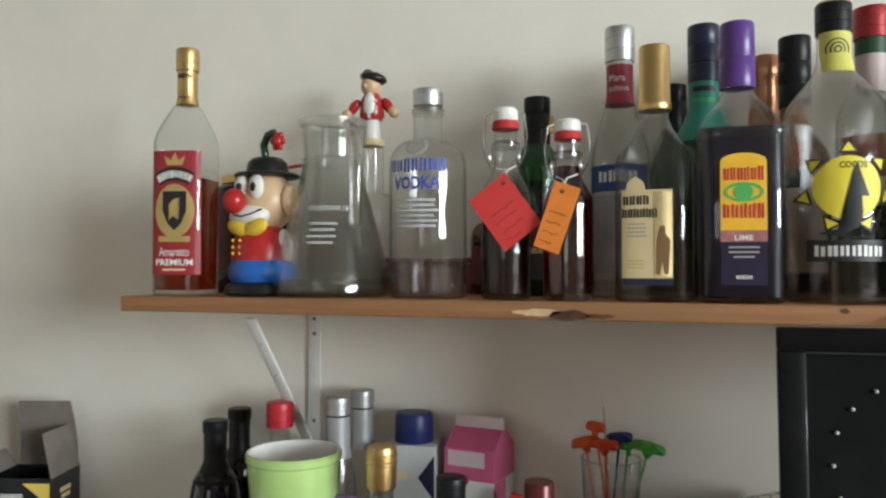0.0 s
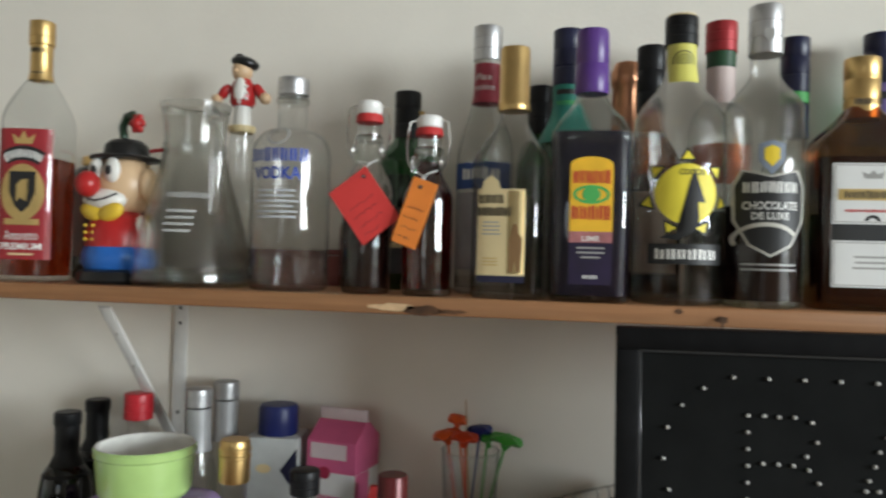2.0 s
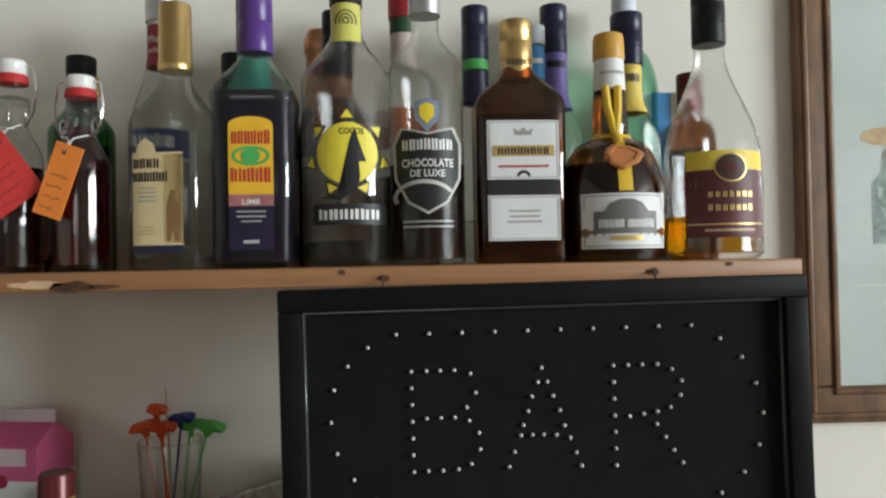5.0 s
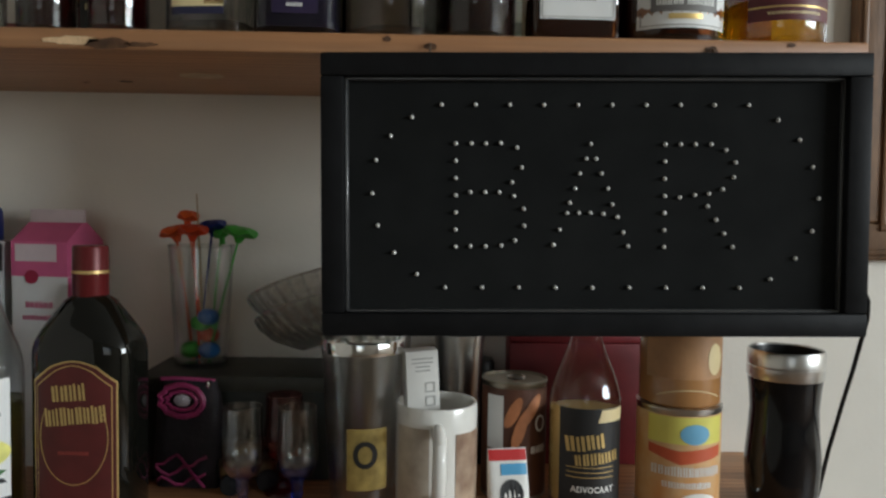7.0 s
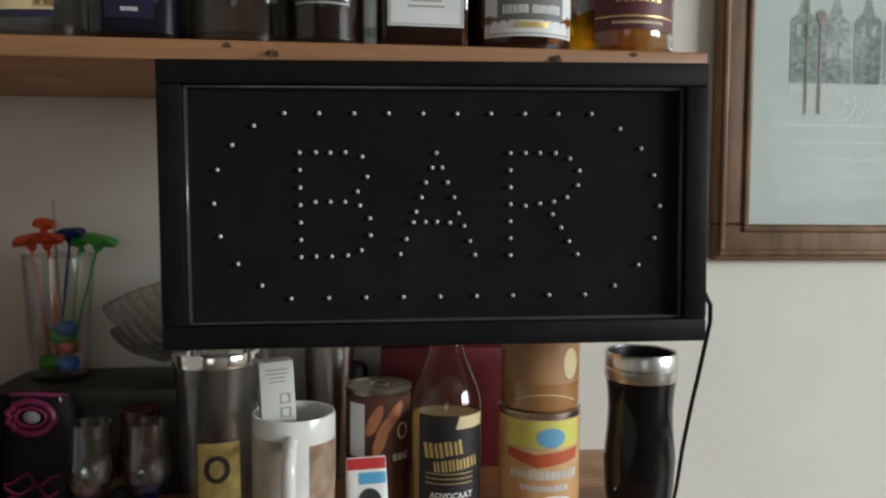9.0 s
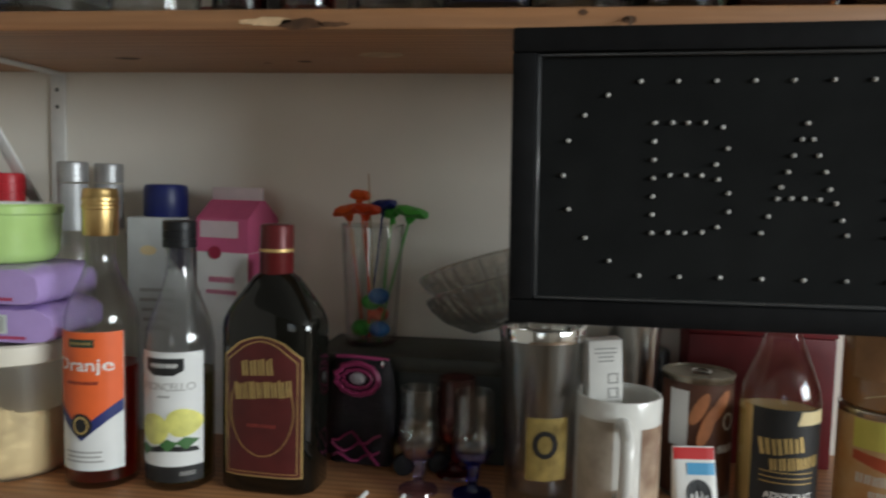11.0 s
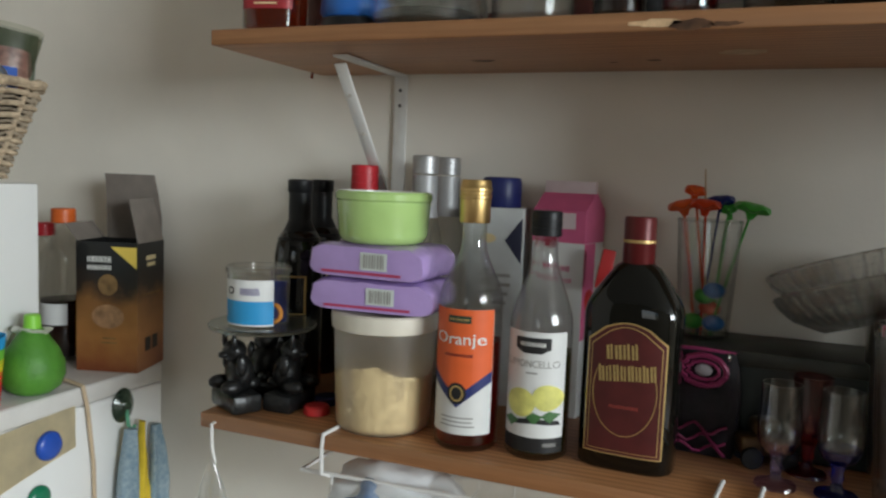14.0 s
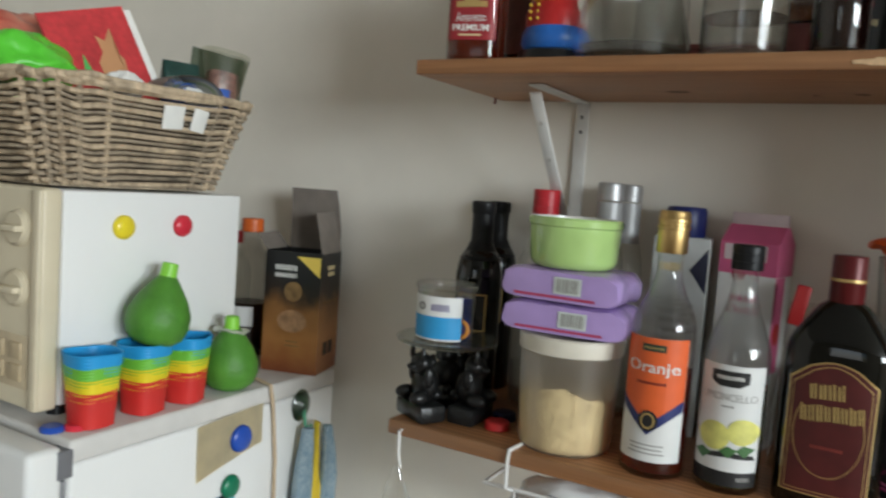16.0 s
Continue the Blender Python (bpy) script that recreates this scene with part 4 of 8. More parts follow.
for x0, x1 in ((-0.009, -0.002), (0.004, 0.000)):
    part("ribbon_tail", shifted(tube([(x0, -0.0185, 0.182), (x0 * 0.8, -0.0205, 0.160), (x1, -0.0245, 0.132), (x1 * 0.5, -0.040, 0.118)], 0.0042, 8)), RIB, b)
decal("ribbon_drop", sheet(-0.007, 0.070, 0.007, 0.112, 6, 8), RIB, b, R, 0.0012)
seal = bmesh.new()
rnd = random.Random(8)
rows_ = [(0, 0.017), (0.002, 0.0185), (0.0045, 0.0165), (0.005, 0.0125), (0.0036, 0.0115), (0.0034, 0.001)]
join(seal, lathe(rows_, 26))
for v in seal.verts:
    a = math.atan2(v.co.y, v.co.x)
    q = 1 + 0.10 * math.sin(3 * a + 1) + 0.05 * math.sin(7 * a)
    v.co.x *= q
    v.co.y *= q * 0.78
bmesh.ops.rotate(seal, cent=(0, 0, 0), matrix=Matrix.Rotation(radians(62), 3, "X"), verts=seal.verts)
part("wax_seal", shifted(seal, 0, -0.0465, 0.104), plain("orange_wax", (0.52, 0.20, 0.07), 0.38, bump=0.1), b, "orange-brown wax seal")
decal("label", sheet(-0.041, 0.013, 0.041, 0.068, 16), LABW, b, R, 0.0006, "white paper label with a grey panel")
decal("label_border", border(-0.039, 0.015, 0.039, 0.066, 0.0012), I_GREY, b, R, 0.0010)
decal("label_panel", sheet(-0.031, 0.028, 0.031, 0.050, 16), ink("panel_grey", (0.16, 0.15, 0.14)), b, R, 0.0010)
decal("label_crest", outline([(-0.022, 0.050), (0.022, 0.050), (0.016, 0.058), (0.006, 0.062), (-0.006, 0.062), (-0.016, 0.058)]), ink("panel_grey", (0.16, 0.15, 0.14)), b, R, 0.0011)
decal("label_gold", sheet(-0.016, 0.021, 0.016, 0.026), I_GOLD, b, R, 0.0011)
decal("name_word", bars(5, 0.024, 0.009, -0.015, 0.038, seed=41), I_WHITE, b, R, 0.0014)
decal("name_word", bars(7, 0.028, 0.009, 0.014, 0.038, seed=42), I_WHITE, b, R, 0.0014)

# tall pear-shaped bottle with yellow and maroon label
R = [(0, 0.040, 0.040, 2), (0.002, 0.045, 0.045, 2), (0.008, 0.0485, 0.0485, 2), (0.03, 0.0480, 0.0480, 2), (0.075, 0.0490, 0.0490, 2), (0.105, 0.0475, 0.0475, 2)]
for k in range(1, 13):
    t = k / 12
    r_ = 0.0150 + 0.0325 * (0.5 + 0.5 * math.cos(math.pi * t)) ** 0.9
    R.append((0.105 + 0.11 * t, r_, r_, 2))
R += [(0.235, 0.0145, 0.0145, 2), (0.262, 0.0140, 0.0140, 2)]
b = vessel("pear_shaped_bottle", 1.185, 0.070, UP, R, "pear-shaped clear bottle with yellow and maroon label, nearly empty", CLEAR, fill=(0.044, YELLIQ))
screw_cap(b, 0.0170, 0.222, 0.287, BLACKP, label="black cap")
decal("label", sheet(-0.038, 0.022, 0.038, 0.088, 16), ink("maroon", (0.10, 0.018, 0.022), vary=0.2), b, R, 0.0006, "maroon and yellow paper label")
decal("label_top", sheet(-0.038, 0.088, 0.038, 0.107, 16), ink("label_yellow", (0.80, 0.60, 0.07)), b, R, 0.0006)
decal("medal", disc(0, 0.090, 0.0165, 0.0145), I_GOLD, b, R, 0.0010)
decal("medal_face", disc(0, 0.090, 0.0148, 0.0128), ink("dark_brown", (0.05, 0.018, 0.012)), b, R, 0.0014)
decal("medal_print", bars(4, 0.012, 0.008, 0, 0.090), I_DKRED, b, R, 0.0017)
decal("name_word", bars(7, 0.046, 0.0065, 0, 0.064, gap=0.35), I_GOLD, b, R, 0.0010)
decal("name_word", bars(7, 0.046, 0.0065, 0, 0.051, gap=0.35, seed=5), I_GOLD, b, R, 0.0010)
decal("label_line", sheet(-0.038, 0.034, 0.038, 0.0355, 16, 1), I_GOLD, b, R, 0.0010)
decal("small_print", bars(14, 0.05, 0.003, 0, 0.029), I_CREAM, b, R, 0.0010)

# ---- back row of the upper shelf ----
def back_bottle(name, x, y, label, glass_mat, R, cap, fill=None, solid=False, rz=0):
    b = vessel(name, x, y, UP, R, label, glass_mat, rz, solid, fill, seg=32)
    r, z0, z1, m, words_ = cap
    screw_cap(b, r, z0, z1, m, label=words_)
    return b


NAVY = shade("navy_plastic", (0.012, 0.014, 0.045), 0.35, vary=0.15)
REDCAP = shade("red_aluminium", (0.36, 0.03, 0.035), 0.38, 0.3, vary=0.12)
DKRED = shade("dark_red_foil", (0.115, 0.012, 0.013), 0.3, 0.2, vary=0.15)

R = profile(0.033, 0.115, 0.142, 0.016, 0.158, bend="round")
b = back_bottle("dark_brown_bottle", 0.098, 0.205, "dark brown glass bottle with a printed label", BROWNG, R, (0.018, 0.148, 0.166, GOLDM, "gold cap"), (0.11, DARKLIQ))
decal("label", sheet(-0.026, 0.03, 0.026, 0.10), ink("brown_label", (0.12, 0.06, 0.05), vary=0.3), b, R)
decal("small_print", lines(6, 0.04, 0.05, 0, 0.065, 9), I_GREY, b, R, 0.0008)
straw = tube([(0.075, 0.20, UP + 0.1672), (0.135, 0.185, UP + 0.1755), (0.17, 0.175, UP + 0.177)], 0.0026, 8)
tagged(part("red_straw", straw, plain("red_straw_plastic", (0.5, 0.02, 0.03), 0.4)), "red plastic straw lying across the bottles", "straw")

R = profile(0.034, 0.110, 0.135, 0.016, 0.200, bend="round")
b = vessel("decanter", 0.262, 0.190, UP, R, "small clear glass decanter under the toy figure", CLEAR, seg=32)
part("stopper", lathe([(0.197, 0.0155), (0.200, 0.0175), (0.206, 0.0175), (0.207, 0.012)], 24), I_CREAM, b)
R = profile(0.036, 0.155, 0.195, 0.0145, 0.235, bend="s")
b = back_bottle("short_brown_bottle", 0.432, 0.205, "short dark brown bottle with a dull red label", BROWNG, profile(0.033, 0.070, 0.094, 0.015, 0.104, bend="round"), (0.0165, 0.094, 0.112, DKRED, "dark red cap"), (0.066, DARKLIQ))
decal("label", sheet(-0.029, 0.014, 0.029, 0.062, 14), ink("dull_red_label", (0.13, 0.03, 0.025), vary=0.3), b, profile(0.033, 0.070, 0.094, 0.015, 0.104, bend="round"))
R = profile(0.036, 0.155, 0.195, 0.0145, 0.235, bend="s")
b = back_bottle("herbal_liqueur_bottle", 0.491, 0.182, "green glass herbal liqueur bottle with a black cap", GREENG, R, (0.0165, 0.186, 0.246, BLACKP, "black foil cap"), (0.14, shade("green_black", (0.006, 0.02, 0.008), 0.1)))
decal("label", sheet(-0.03, 0.02, 0.03, 0.10), I_BLACK, b, R)
decal("label_mark", disc(0.002, 0.075, 0.012), I_DKRED, b, R, 0.0008)
decal("name_word", bars(6, 0.04, 0.008, 0, 0.055), I_CREAM, b, R, 0.0008)
part("neck_tag", boxed(0.014, -0.004, 0.20, 0.022, 0.0, 0.222, 0.001), GOLDM, b)

R = profile(0.034, 0.160, 0.235, 0.0150, 0.300, bend="soft")
b = back_bottle("maraschino_bottle", 0.596, 0.146, "clear maraschino bottle with red neck label and silver cap", CLEAR, R, (0.0172, 0.272, 0.313, ALU, "silver screw cap"), (0.02, WATER))
sleeve(b, R, 0.222, 0.268, ink("crimson", (0.30, 0.03, 0.05)), label="red neck label")
sleeve(b, R, 0.268, 0.274, ink("silver_edge", (0.55, 0.53, 0.47)), "neck_band")
decal("kind_word", words("Mara", 0.018, 0.008, -0.002, 0.252), I_WHITE, b, R, 0.0009)
decal("kind_word", words("schino", 0.022, 0.007, 0, 0.240), I_WHITE, b, R, 0.0009)
decal("name_panel", sheet(-0.032, 0.120, 0.032, 0.150, 14), ink("royal_blue", (0.02, 0.06, 0.22)), b, R)
decal("name_word", bars(4, 0.046, 0.014, 0, 0.137, seed=51), I_WHITE, b, R, 0.0008)
decal("lower_label", sheet(-0.032, 0.028, 0.032, 0.116, 14), ink("pale_label", (0.35, 0.33, 0.33), vary=0.2), b, R)

R = profile(0.037, 0.165, 0.225, 0.0160, 0.300, bend="s")
b = back_bottle("mint_liqueur_bottle", 0.690, 0.175, "mint liqueur bottle with teal neck label and purple cap", GREENG, R, (0.0180, 0.248, 0.315, NAVY, "dark purple cap"), (0.15, shade("green_black", (0.006, 0.02, 0.008), 0.1)))
sleeve(b, R, 0.178, 0.250, ink("teal", (0.02, 0.22, 0.17)), off=0.0012, label="teal neck label")
decal("band", sheet(-0.0155, 0.236, 0.0155, 0.242), I_BLACK, b, R, 0.0018)
decal("neck_word", bars(7, 0.024, 0.006, 0, 0.226, seed=3), I_GREEN, b, R, 0.0018)
R = profile(0.03, 0.15, 0.2, 0.014, 0.235)
back_bottle("dark_green_bottle", 0.655, 0.235, "dark green glass bottle", GREENG, R, (0.016, 0.20, 0.262, BLACKP, "black cap"), (0.12, DARKLIQ))

R = profile(0.036, 0.150, 0.205, 0.0150, 0.270, bend="s")
b = back_bottle("coffee_liqueur_bottle", 0.788, 0.176, "dark brown liqueur bottle with a long black cap", BROWNG, R, (0.0172, 0.213, 0.293, BLACKP, "long black cap"), (0.14, DARKLIQ))
sleeve(b, R, 0.190, 0.214, ink("copper_brown", (0.22, 0.10, 0.05)), off=0.001)
decal("label", sheet(-0.03, 0.03, 0.03, 0.12, 14), ink("tan_label", (0.3, 0.2, 0.14), vary=0.25), b, R)
COPPER = shade("copper_foil", (0.62, 0.30, 0.17), 0.35, 1.0, vary=0.25, bump=0.4, bump_scale=90)
R = [(0, 0.034, 0.034, 2), (0.004, 0.038, 0.038, 2), (0.12, 0.038, 0.038, 2), (0.16, 0.030, 0.030, 2), (0.20, 0.0185, 0.0185, 2), (0.24, 0.0165, 0.0165, 2)]
b = vessel("sparkling_wine_bottle", 0.762, 0.228, UP, R, "green sparkling wine bottle with crumpled copper foil over its cork", DARKG, solid=True, seg=32)
part("foil", rings(bmesh.new(), [(0.19, 0.0215, 0.0215, 2), (0.235, 0.0175, 0.0175, 2), (0.256, 0.0172, 0.0172, 2), (0.260, 0.0195, 0.0195, 2), (0.275, 0.0200, 0.0200, 2), (0.287, 0.0150, 0.0150, 2), (0.290, 0.006, 0.006, 2)], 28, False), COPPER, b, "crumpled copper foil")

R = profile(0.037, 0.185, 0.225, 0.0155, 0.300, bend="round")
b = back_bottle("red_cap_bottle", 0.866, 0.178, "clear bottle with red screw cap and green neck band", CLEAR, R, (0.0180, 0.284, 0.319, REDCAP, "red screw cap"), (0.10, shade("green_black", (0.006, 0.02, 0.008), 0.1)))
sleeve(b, R, 0.266, 0.285, ink("bottle_green", (0.02, 0.07, 0.03)), off=0.001)
sleeve(b, R, 0.225, 0.266, ink("pale_pink", (0.62, 0.5, 0.47)), off=0.0006)
decal("label", sheet(-0.034, 0.13, 0.034, 0.175, 14), ink("rust_stripe", (0.45, 0.16, 0.10), vary=0.2), b, R)

R = profile(0.034, 0.150, 0.190, 0.0145, 0.290, bend="s")
b = back_bottle("blue_cap_bottle", 0.951, 0.196, "clear bottle with a tall navy cap and a green ring", CLEAR, R, (0.0162, 0.240, 0.304, NAVY, "tall navy cap"), (0.05, WATER))
sleeve(b, R, 0.228, 0.240, I_GREEN, off=0.0012, name="green_ring")
sleeve(b, R, 0.188, 0.226, NAVY, off=0.0014, name="navy_sleeve")
R = profile(0.026, 0.150, 0.190, 0.0105, 0.262, bend="s")
b = back_bottle("slim_bottle", 1.022, 0.190, "slim clear bottle with blue neck label and pale cap", CLEAR, R, (0.0125, 0.256, 0.279, shade("white_cap_plastic", (0.6, 0.64, 0.68), 0.35), "pale cap"))
sleeve(b, R, 0.216, 0.254, ink("sky_blue", (0.05, 0.25, 0.55)), off=0.001)
decal("neck_stripe", sheet(-0.009, 0.233, 0.009, 0.239), I_WHITE, b, R, 0.0015)
R = profile(0.035, 0.135, 0.205, 0.0150, 0.290, bend="s")
b = back_bottle("violet_label_bottle", 1.052, 0.228, "clear bottle with a violet neck label and navy cap", CLEAR, R, (0.0168, 0.246, 0.304, NAVY, "navy cap"), (0.03, WATER))
sleeve(b, R, 0.180, 0.247, ink("violet", (0.20, 0.14, 0.40)), off=0.001)
decal("neck_stripe", sheet(-0.013, 0.228, 0.013, 0.236), I_BLACK, b, R, 0.0015)
R = profile(0.040, 0.190, 0.255, 0.0140, 0.296, bend="round")
b = back_bottle("pale_green_bottle", 1.140, 0.225, "large pale green glass bottle with a pale screw cap", PALEG, R, (0.0152, 0.288, 0.318, shade("white_cap_plastic", (0.6, 0.64, 0.68), 0.35), "pale cap"))
R = profile(0.036, 0.125, 0.190, 0.0150, 0.262, bend="s")
b = back_bottle("yellow_label_bottle", 1.122, 0.152, "clear bottle with a yellow neck label and navy cap", CLEAR, R, (0.0182, 0.220, 0.280, NAVY, "navy cap"))
sleeve(b, R, 0.166, 0.221, ink("egg_yellow", (0.75, 0.55, 0.10)), off=0.001)
decal("neck_word", bars(5, 0.022, 0.010, 0, 0.205, seed=6), NAVY, b, R, 0.0015)
bx = thing("blue_carton", 1.180, 0.222, UP, "narrow blue and white drink carton", "carton", 6)
part("carton", boxed(-0.020, -0.018, 0, 0.020, 0.018, 0.205, 0.0015), ink("carton_blue", (0.06, 0.25, 0.52), vary=0.12), bx)
decal("stripe", sheet(0.008, 0.004, 0.0185, 0.203, 2, 2), I_WHITE, bx, None, depth=-0.018, off=0.0006)
R = profile(0.028, 0.135, 0.165, 0.0145, 0.200, bend="round")
b = back_bottle("dark_red_cap_bottle", 1.214, 0.205, "dark brown bottle with a dark red cap", BROWNG, R, (0.0165, 0.172, 0.224, DKRED, "dark red cap"), (0.13, DARKLIQ))
decal("label", sheet(-0.024, 0.03, 0.024, 0.10), I_DKRED, b, R)


# ---- jug and toy figures ----
def coloured(name, pieces, label, category, at, rz=0):
    """One plain mesh in several colours: pieces of (bmesh, material)."""
    mats, bm = [], bmesh.new()
    for piece, m in pieces:
        if m not in mats:
            mats.append(m)
        for f in piece.faces:
            f.material_index = mats.index(m)
            f.smooth = True
        me = bpy.data.meshes.new("t")
        piece.to_mesh(me)
        piece.free()
        bm.from_mesh(me)
        bpy.data.meshes.remove(me)
    me = bpy.data.meshes.new(name)
    bm.to_mesh(me)
    bm.free()
    me.set_sharp_from_angle(angle=radians(50))
    for m in mats:
        me.materials.append(m)
    ob = new(name, me)
    ob.matrix_world = pose(*at, 0, 0, rz)
    return tagged(ob, label, category)


def ball(c, r, sq=(1, 1, 1), seg=18, rot=None):
    return blob(bmesh.new(), c, r, seg, sq, rot)


P_RED, P_BLUE, P_YEL = plain("paint_red", (0.42, 0.02, 0.02), 0.3), plain("paint_blue", (0.02, 0.12, 0.42), 0.3), plain("paint_yellow", (0.75, 0.50, 0.05), 0.3)
P_SKIN, P_WHITE, P_GREEN, P_BLACK = plain("paint_tan", (0.62, 0.42, 0.25), 0.35), plain("paint_white", (0.75, 0.73, 0.68), 0.3), plain("paint_dark_green", (0.012, 0.045, 0.02), 0.3), plain("paint_black", (0.01, 0.01, 0.01), 0.3)
pieces = [
    (lathe([(0, 0.050), (0.004, 0.053), (0.014, 0.050), (0.018, 0.040)], 28), P_BLACK),
    (shifted(lathe([(0.014, 0.040), (0.024, 0.047), (0.036, 0.046), (0.046, 0.041)], 28)), P_BLUE),
    (lathe([(0.040, 0.042), (0.060, 0.043), (0.076, 0.036), (0.086, 0.024)], 28), P_RED),
    (ball((0.036, 0.0, 0.060), 0.015, (0.7, 0.9, 1.5)), P_WHITE), (ball((-0.038, 0.0, 0.056), 0.014, (0.7, 0.9, 1.5)), P_RED),
    (ball((-0.014, -0.033, 0.084), 0.017, (1.2, 0.5, 0.62), rot=Matrix.Rotation(radians(15), 4, "Y")), P_YEL), (ball((0.014, -0.033, 0.084), 0.017, (1.2, 0.5, 0.62), rot=Matrix.Rotation(radians(-15), 4, "Y")), P_YEL),
    (ball((0, 0.004, 0.118), 0.041, (1.02, 0.92, 0.98), 24), P_SKIN), (ball((0.044, 0.002, 0.118), 0.017, (0.6, 0.9, 1.2)), P_SKIN), (ball((-0.040, 0.012, 0.118), 0.014, (0.6, 0.9, 1.2)), P_SKIN),
    (ball((-0.004, -0.024, 0.099), 0.026, (1.25, 0.72, 0.56), 20), P_WHITE), (tube([(-0.024, -0.0375, 0.104), (-0.014, -0.0425, 0.0985), (-0.002, -0.0435, 0.097), (0.012, -0.0405, 0.100), (0.024, -0.0330, 0.106)], 0.0011, 6), P_BLACK),
    (ball((-0.012, -0.046, 0.116), 0.0155), P_RED), (ball((-0.014, -0.030, 0.134), 0.011, (1, 0.6, 1.35)), P_WHITE), (ball((0.012, -0.030, 0.134), 0.012, (1, 0.6, 1.3)), P_WHITE),
    (ball((-0.012, -0.0372, 0.133), 0.0045, (1, 0.6, 1.3)), P_BLACK), (ball((0.012, -0.0375, 0.133), 0.0045, (1, 0.6, 1.3)), P_BLACK),
    (shifted(lathe([(0.148, 0.044), (0.1500, 0.046), (0.1525, 0.044), (0.154, 0.030), (0.166, 0.028), (0.172, 0.021), (0.1745, 0.010)], 26), 0.004, 0.004, 0), P_BLACK),
    (tube([(0.004, 0, 0.172), (0.002, -0.002, 0.188), (0.010, -0.004, 0.200), (0.022, -0.006, 0.202), (0.030, -0.008, 0.194)], 0.0055, 8), P_GREEN),
    (ball((0.031, -0.008, 0.191), 0.0085), P_RED),
]
for k in range(6):
    a = 2 * math.pi * k / 6
    pieces.append((ball((0.031 + 0.008 * math.cos(a), -0.008, 0.191 + 0.008 * math.sin(a)), 0.0045, seg=10), P_RED))
for bx_ in (-0.018, -0.006):
    for bz_ in (0.052, 0.060, 0.068):
        pieces.append((ball((bx_, -0.0415, bz_), 0.0022, seg=8), P_YEL))
toy = coloured("toy_figure", pieces, "painted toy figure with a red nose and black bowler hat", "toy", (0.163, 0.076, UP), -8)
toy.scale.x = toy.scale.y = 0.90
pieces = [
    (lathe([(0, 0.011), (0.01, 0.012), (0.03, 0.010)], 18), P_WHITE),
    (lathe([(0.028, 0.014), (0.034, 0.017), (0.055, 0.0155), (0.064, 0.010)], 20), P_RED), (ball((0.0, -0.012, 0.046), 0.011, (0.8, 0.6, 1.7)), P_WHITE),
    (ball((-0.024, -0.004, 0.046), 0.0085, (0.8, 0.8, 1.5), rot=Matrix.Rotation(radians(35), 4, "Y")), P_RED), (ball((0.023, -0.002, 0.047), 0.0085, (0.8, 0.8, 1.5), rot=Matrix.Rotation(radians(-30), 4, "Y")), P_RED),
    (ball((-0.033, -0.006, 0.036), 0.0075), P_SKIN), (ball((0.032, -0.006, 0.038), 0.008), P_SKIN),
    (ball((-0.001, -0.002, 0.075), 0.0145, (0.95, 0.95, 1.05)), P_SKIN), (ball((-0.006, -0.0145, 0.073), 0.003), P_SKIN),
    (ball((0.002, 0, 0.086), 0.0165, (1.15, 1.05, 0.55), rot=Matrix.Rotation(radians(12), 4, "Y")), P_BLACK), (ball((-0.006, 0, 0.095), 0.005, (1.3, 1, 0.8)), P_BLACK),
]
for bz_ in (0.036, 0.044, 0.052):
    pieces.append((ball((0.009, -0.0152, bz_), 0.0022, seg=8), P_WHITE))
coloured("small_toy_figure", pieces, "small painted toy figure in a red jacket and black beret", "toy", (0.262, 0.190, UP + 0.2072), 8)

jug = thing("glass_jug", 0.2535, 0.086, UP, "empty clear glass water jug with a handle and pouring lip", "jug", -12)
JR = [(0, 0.060, 0.060, 2), (0.002, 0.068, 0.068, 2), (0.008, 0.0725, 0.0725, 2), (0.03, 0.0705, 0.0705, 2), (0.08, 0.0565, 0.0565, 2), (0.13, 0.0425, 0.0425, 2), (0.163, 0.0355, 0.0355, 2), (0.170, 0.0352, 0.0352, 2), (0.19, 0.0368, 0.0368, 2), (0.207, 0.0395, 0.0395, 2), (0.213, 0.0410, 0.0410, 2), (0.2155, 0.0405, 0.0405, 2)]
jb = shell(JR, 0.0028, 0.008)
for v in jb.verts:
    if v.co.z > 0.175:
        k = (v.co.z - 0.175) / 0.04
        a = math.atan2(v.co.y, v.co.x)
        d = abs(abs(a) - math.pi)
        q = math.exp(-(d / 0.35) ** 2) * k
        v.co.x -= 0.012 * q
        v.co.z += 0.004 * q
JUGG = glass("jug_glass", (0.93, 0.94, 0.93), 0.6, 0.0, 1.10)
part("body", jb, JUGG, jug)
HANDG = glass("handle_glass", (0.97, 0.97, 0.965), 0.35, 0.0, 1.38)
hp = [(0.036 + o_, 0, z_) for o_, z_ in ((0.000, 0.204), (0.014, 0.203), (0.027, 0.192), (0.031, 0.172), (0.031, 0.142), (0.030, 0.112), (0.029, 0.090), (0.026, 0.084))]
hp = [tuple(Matrix.Rotation(radians(-28), 3, "Z") @ Vector(p_)) for p_ in hp]
part("handle", tube(hp, [0.0065, 0.0075, 0.0085, 0.0088, 0.0085, 0.0080, 0.0074, 0.0055], 14), HANDG, jug)
part("lip_ring", rings(bmesh.new(), [(0.2085, 0.0400, 0.0400, 2), (0.212, 0.0420, 0.0420, 2), (0.216, 0.0418, 0.0418, 2), (0.217, 0.0400, 0.0400, 2)], 40, False, False), HANDG, jug)
part("thick_base", lathe([(0.004, 0.062), (0.006, 0.0690), (0.014, 0.0685), (0.020, 0.062), (0.017, 0.001)], 40), JUGG, jug)
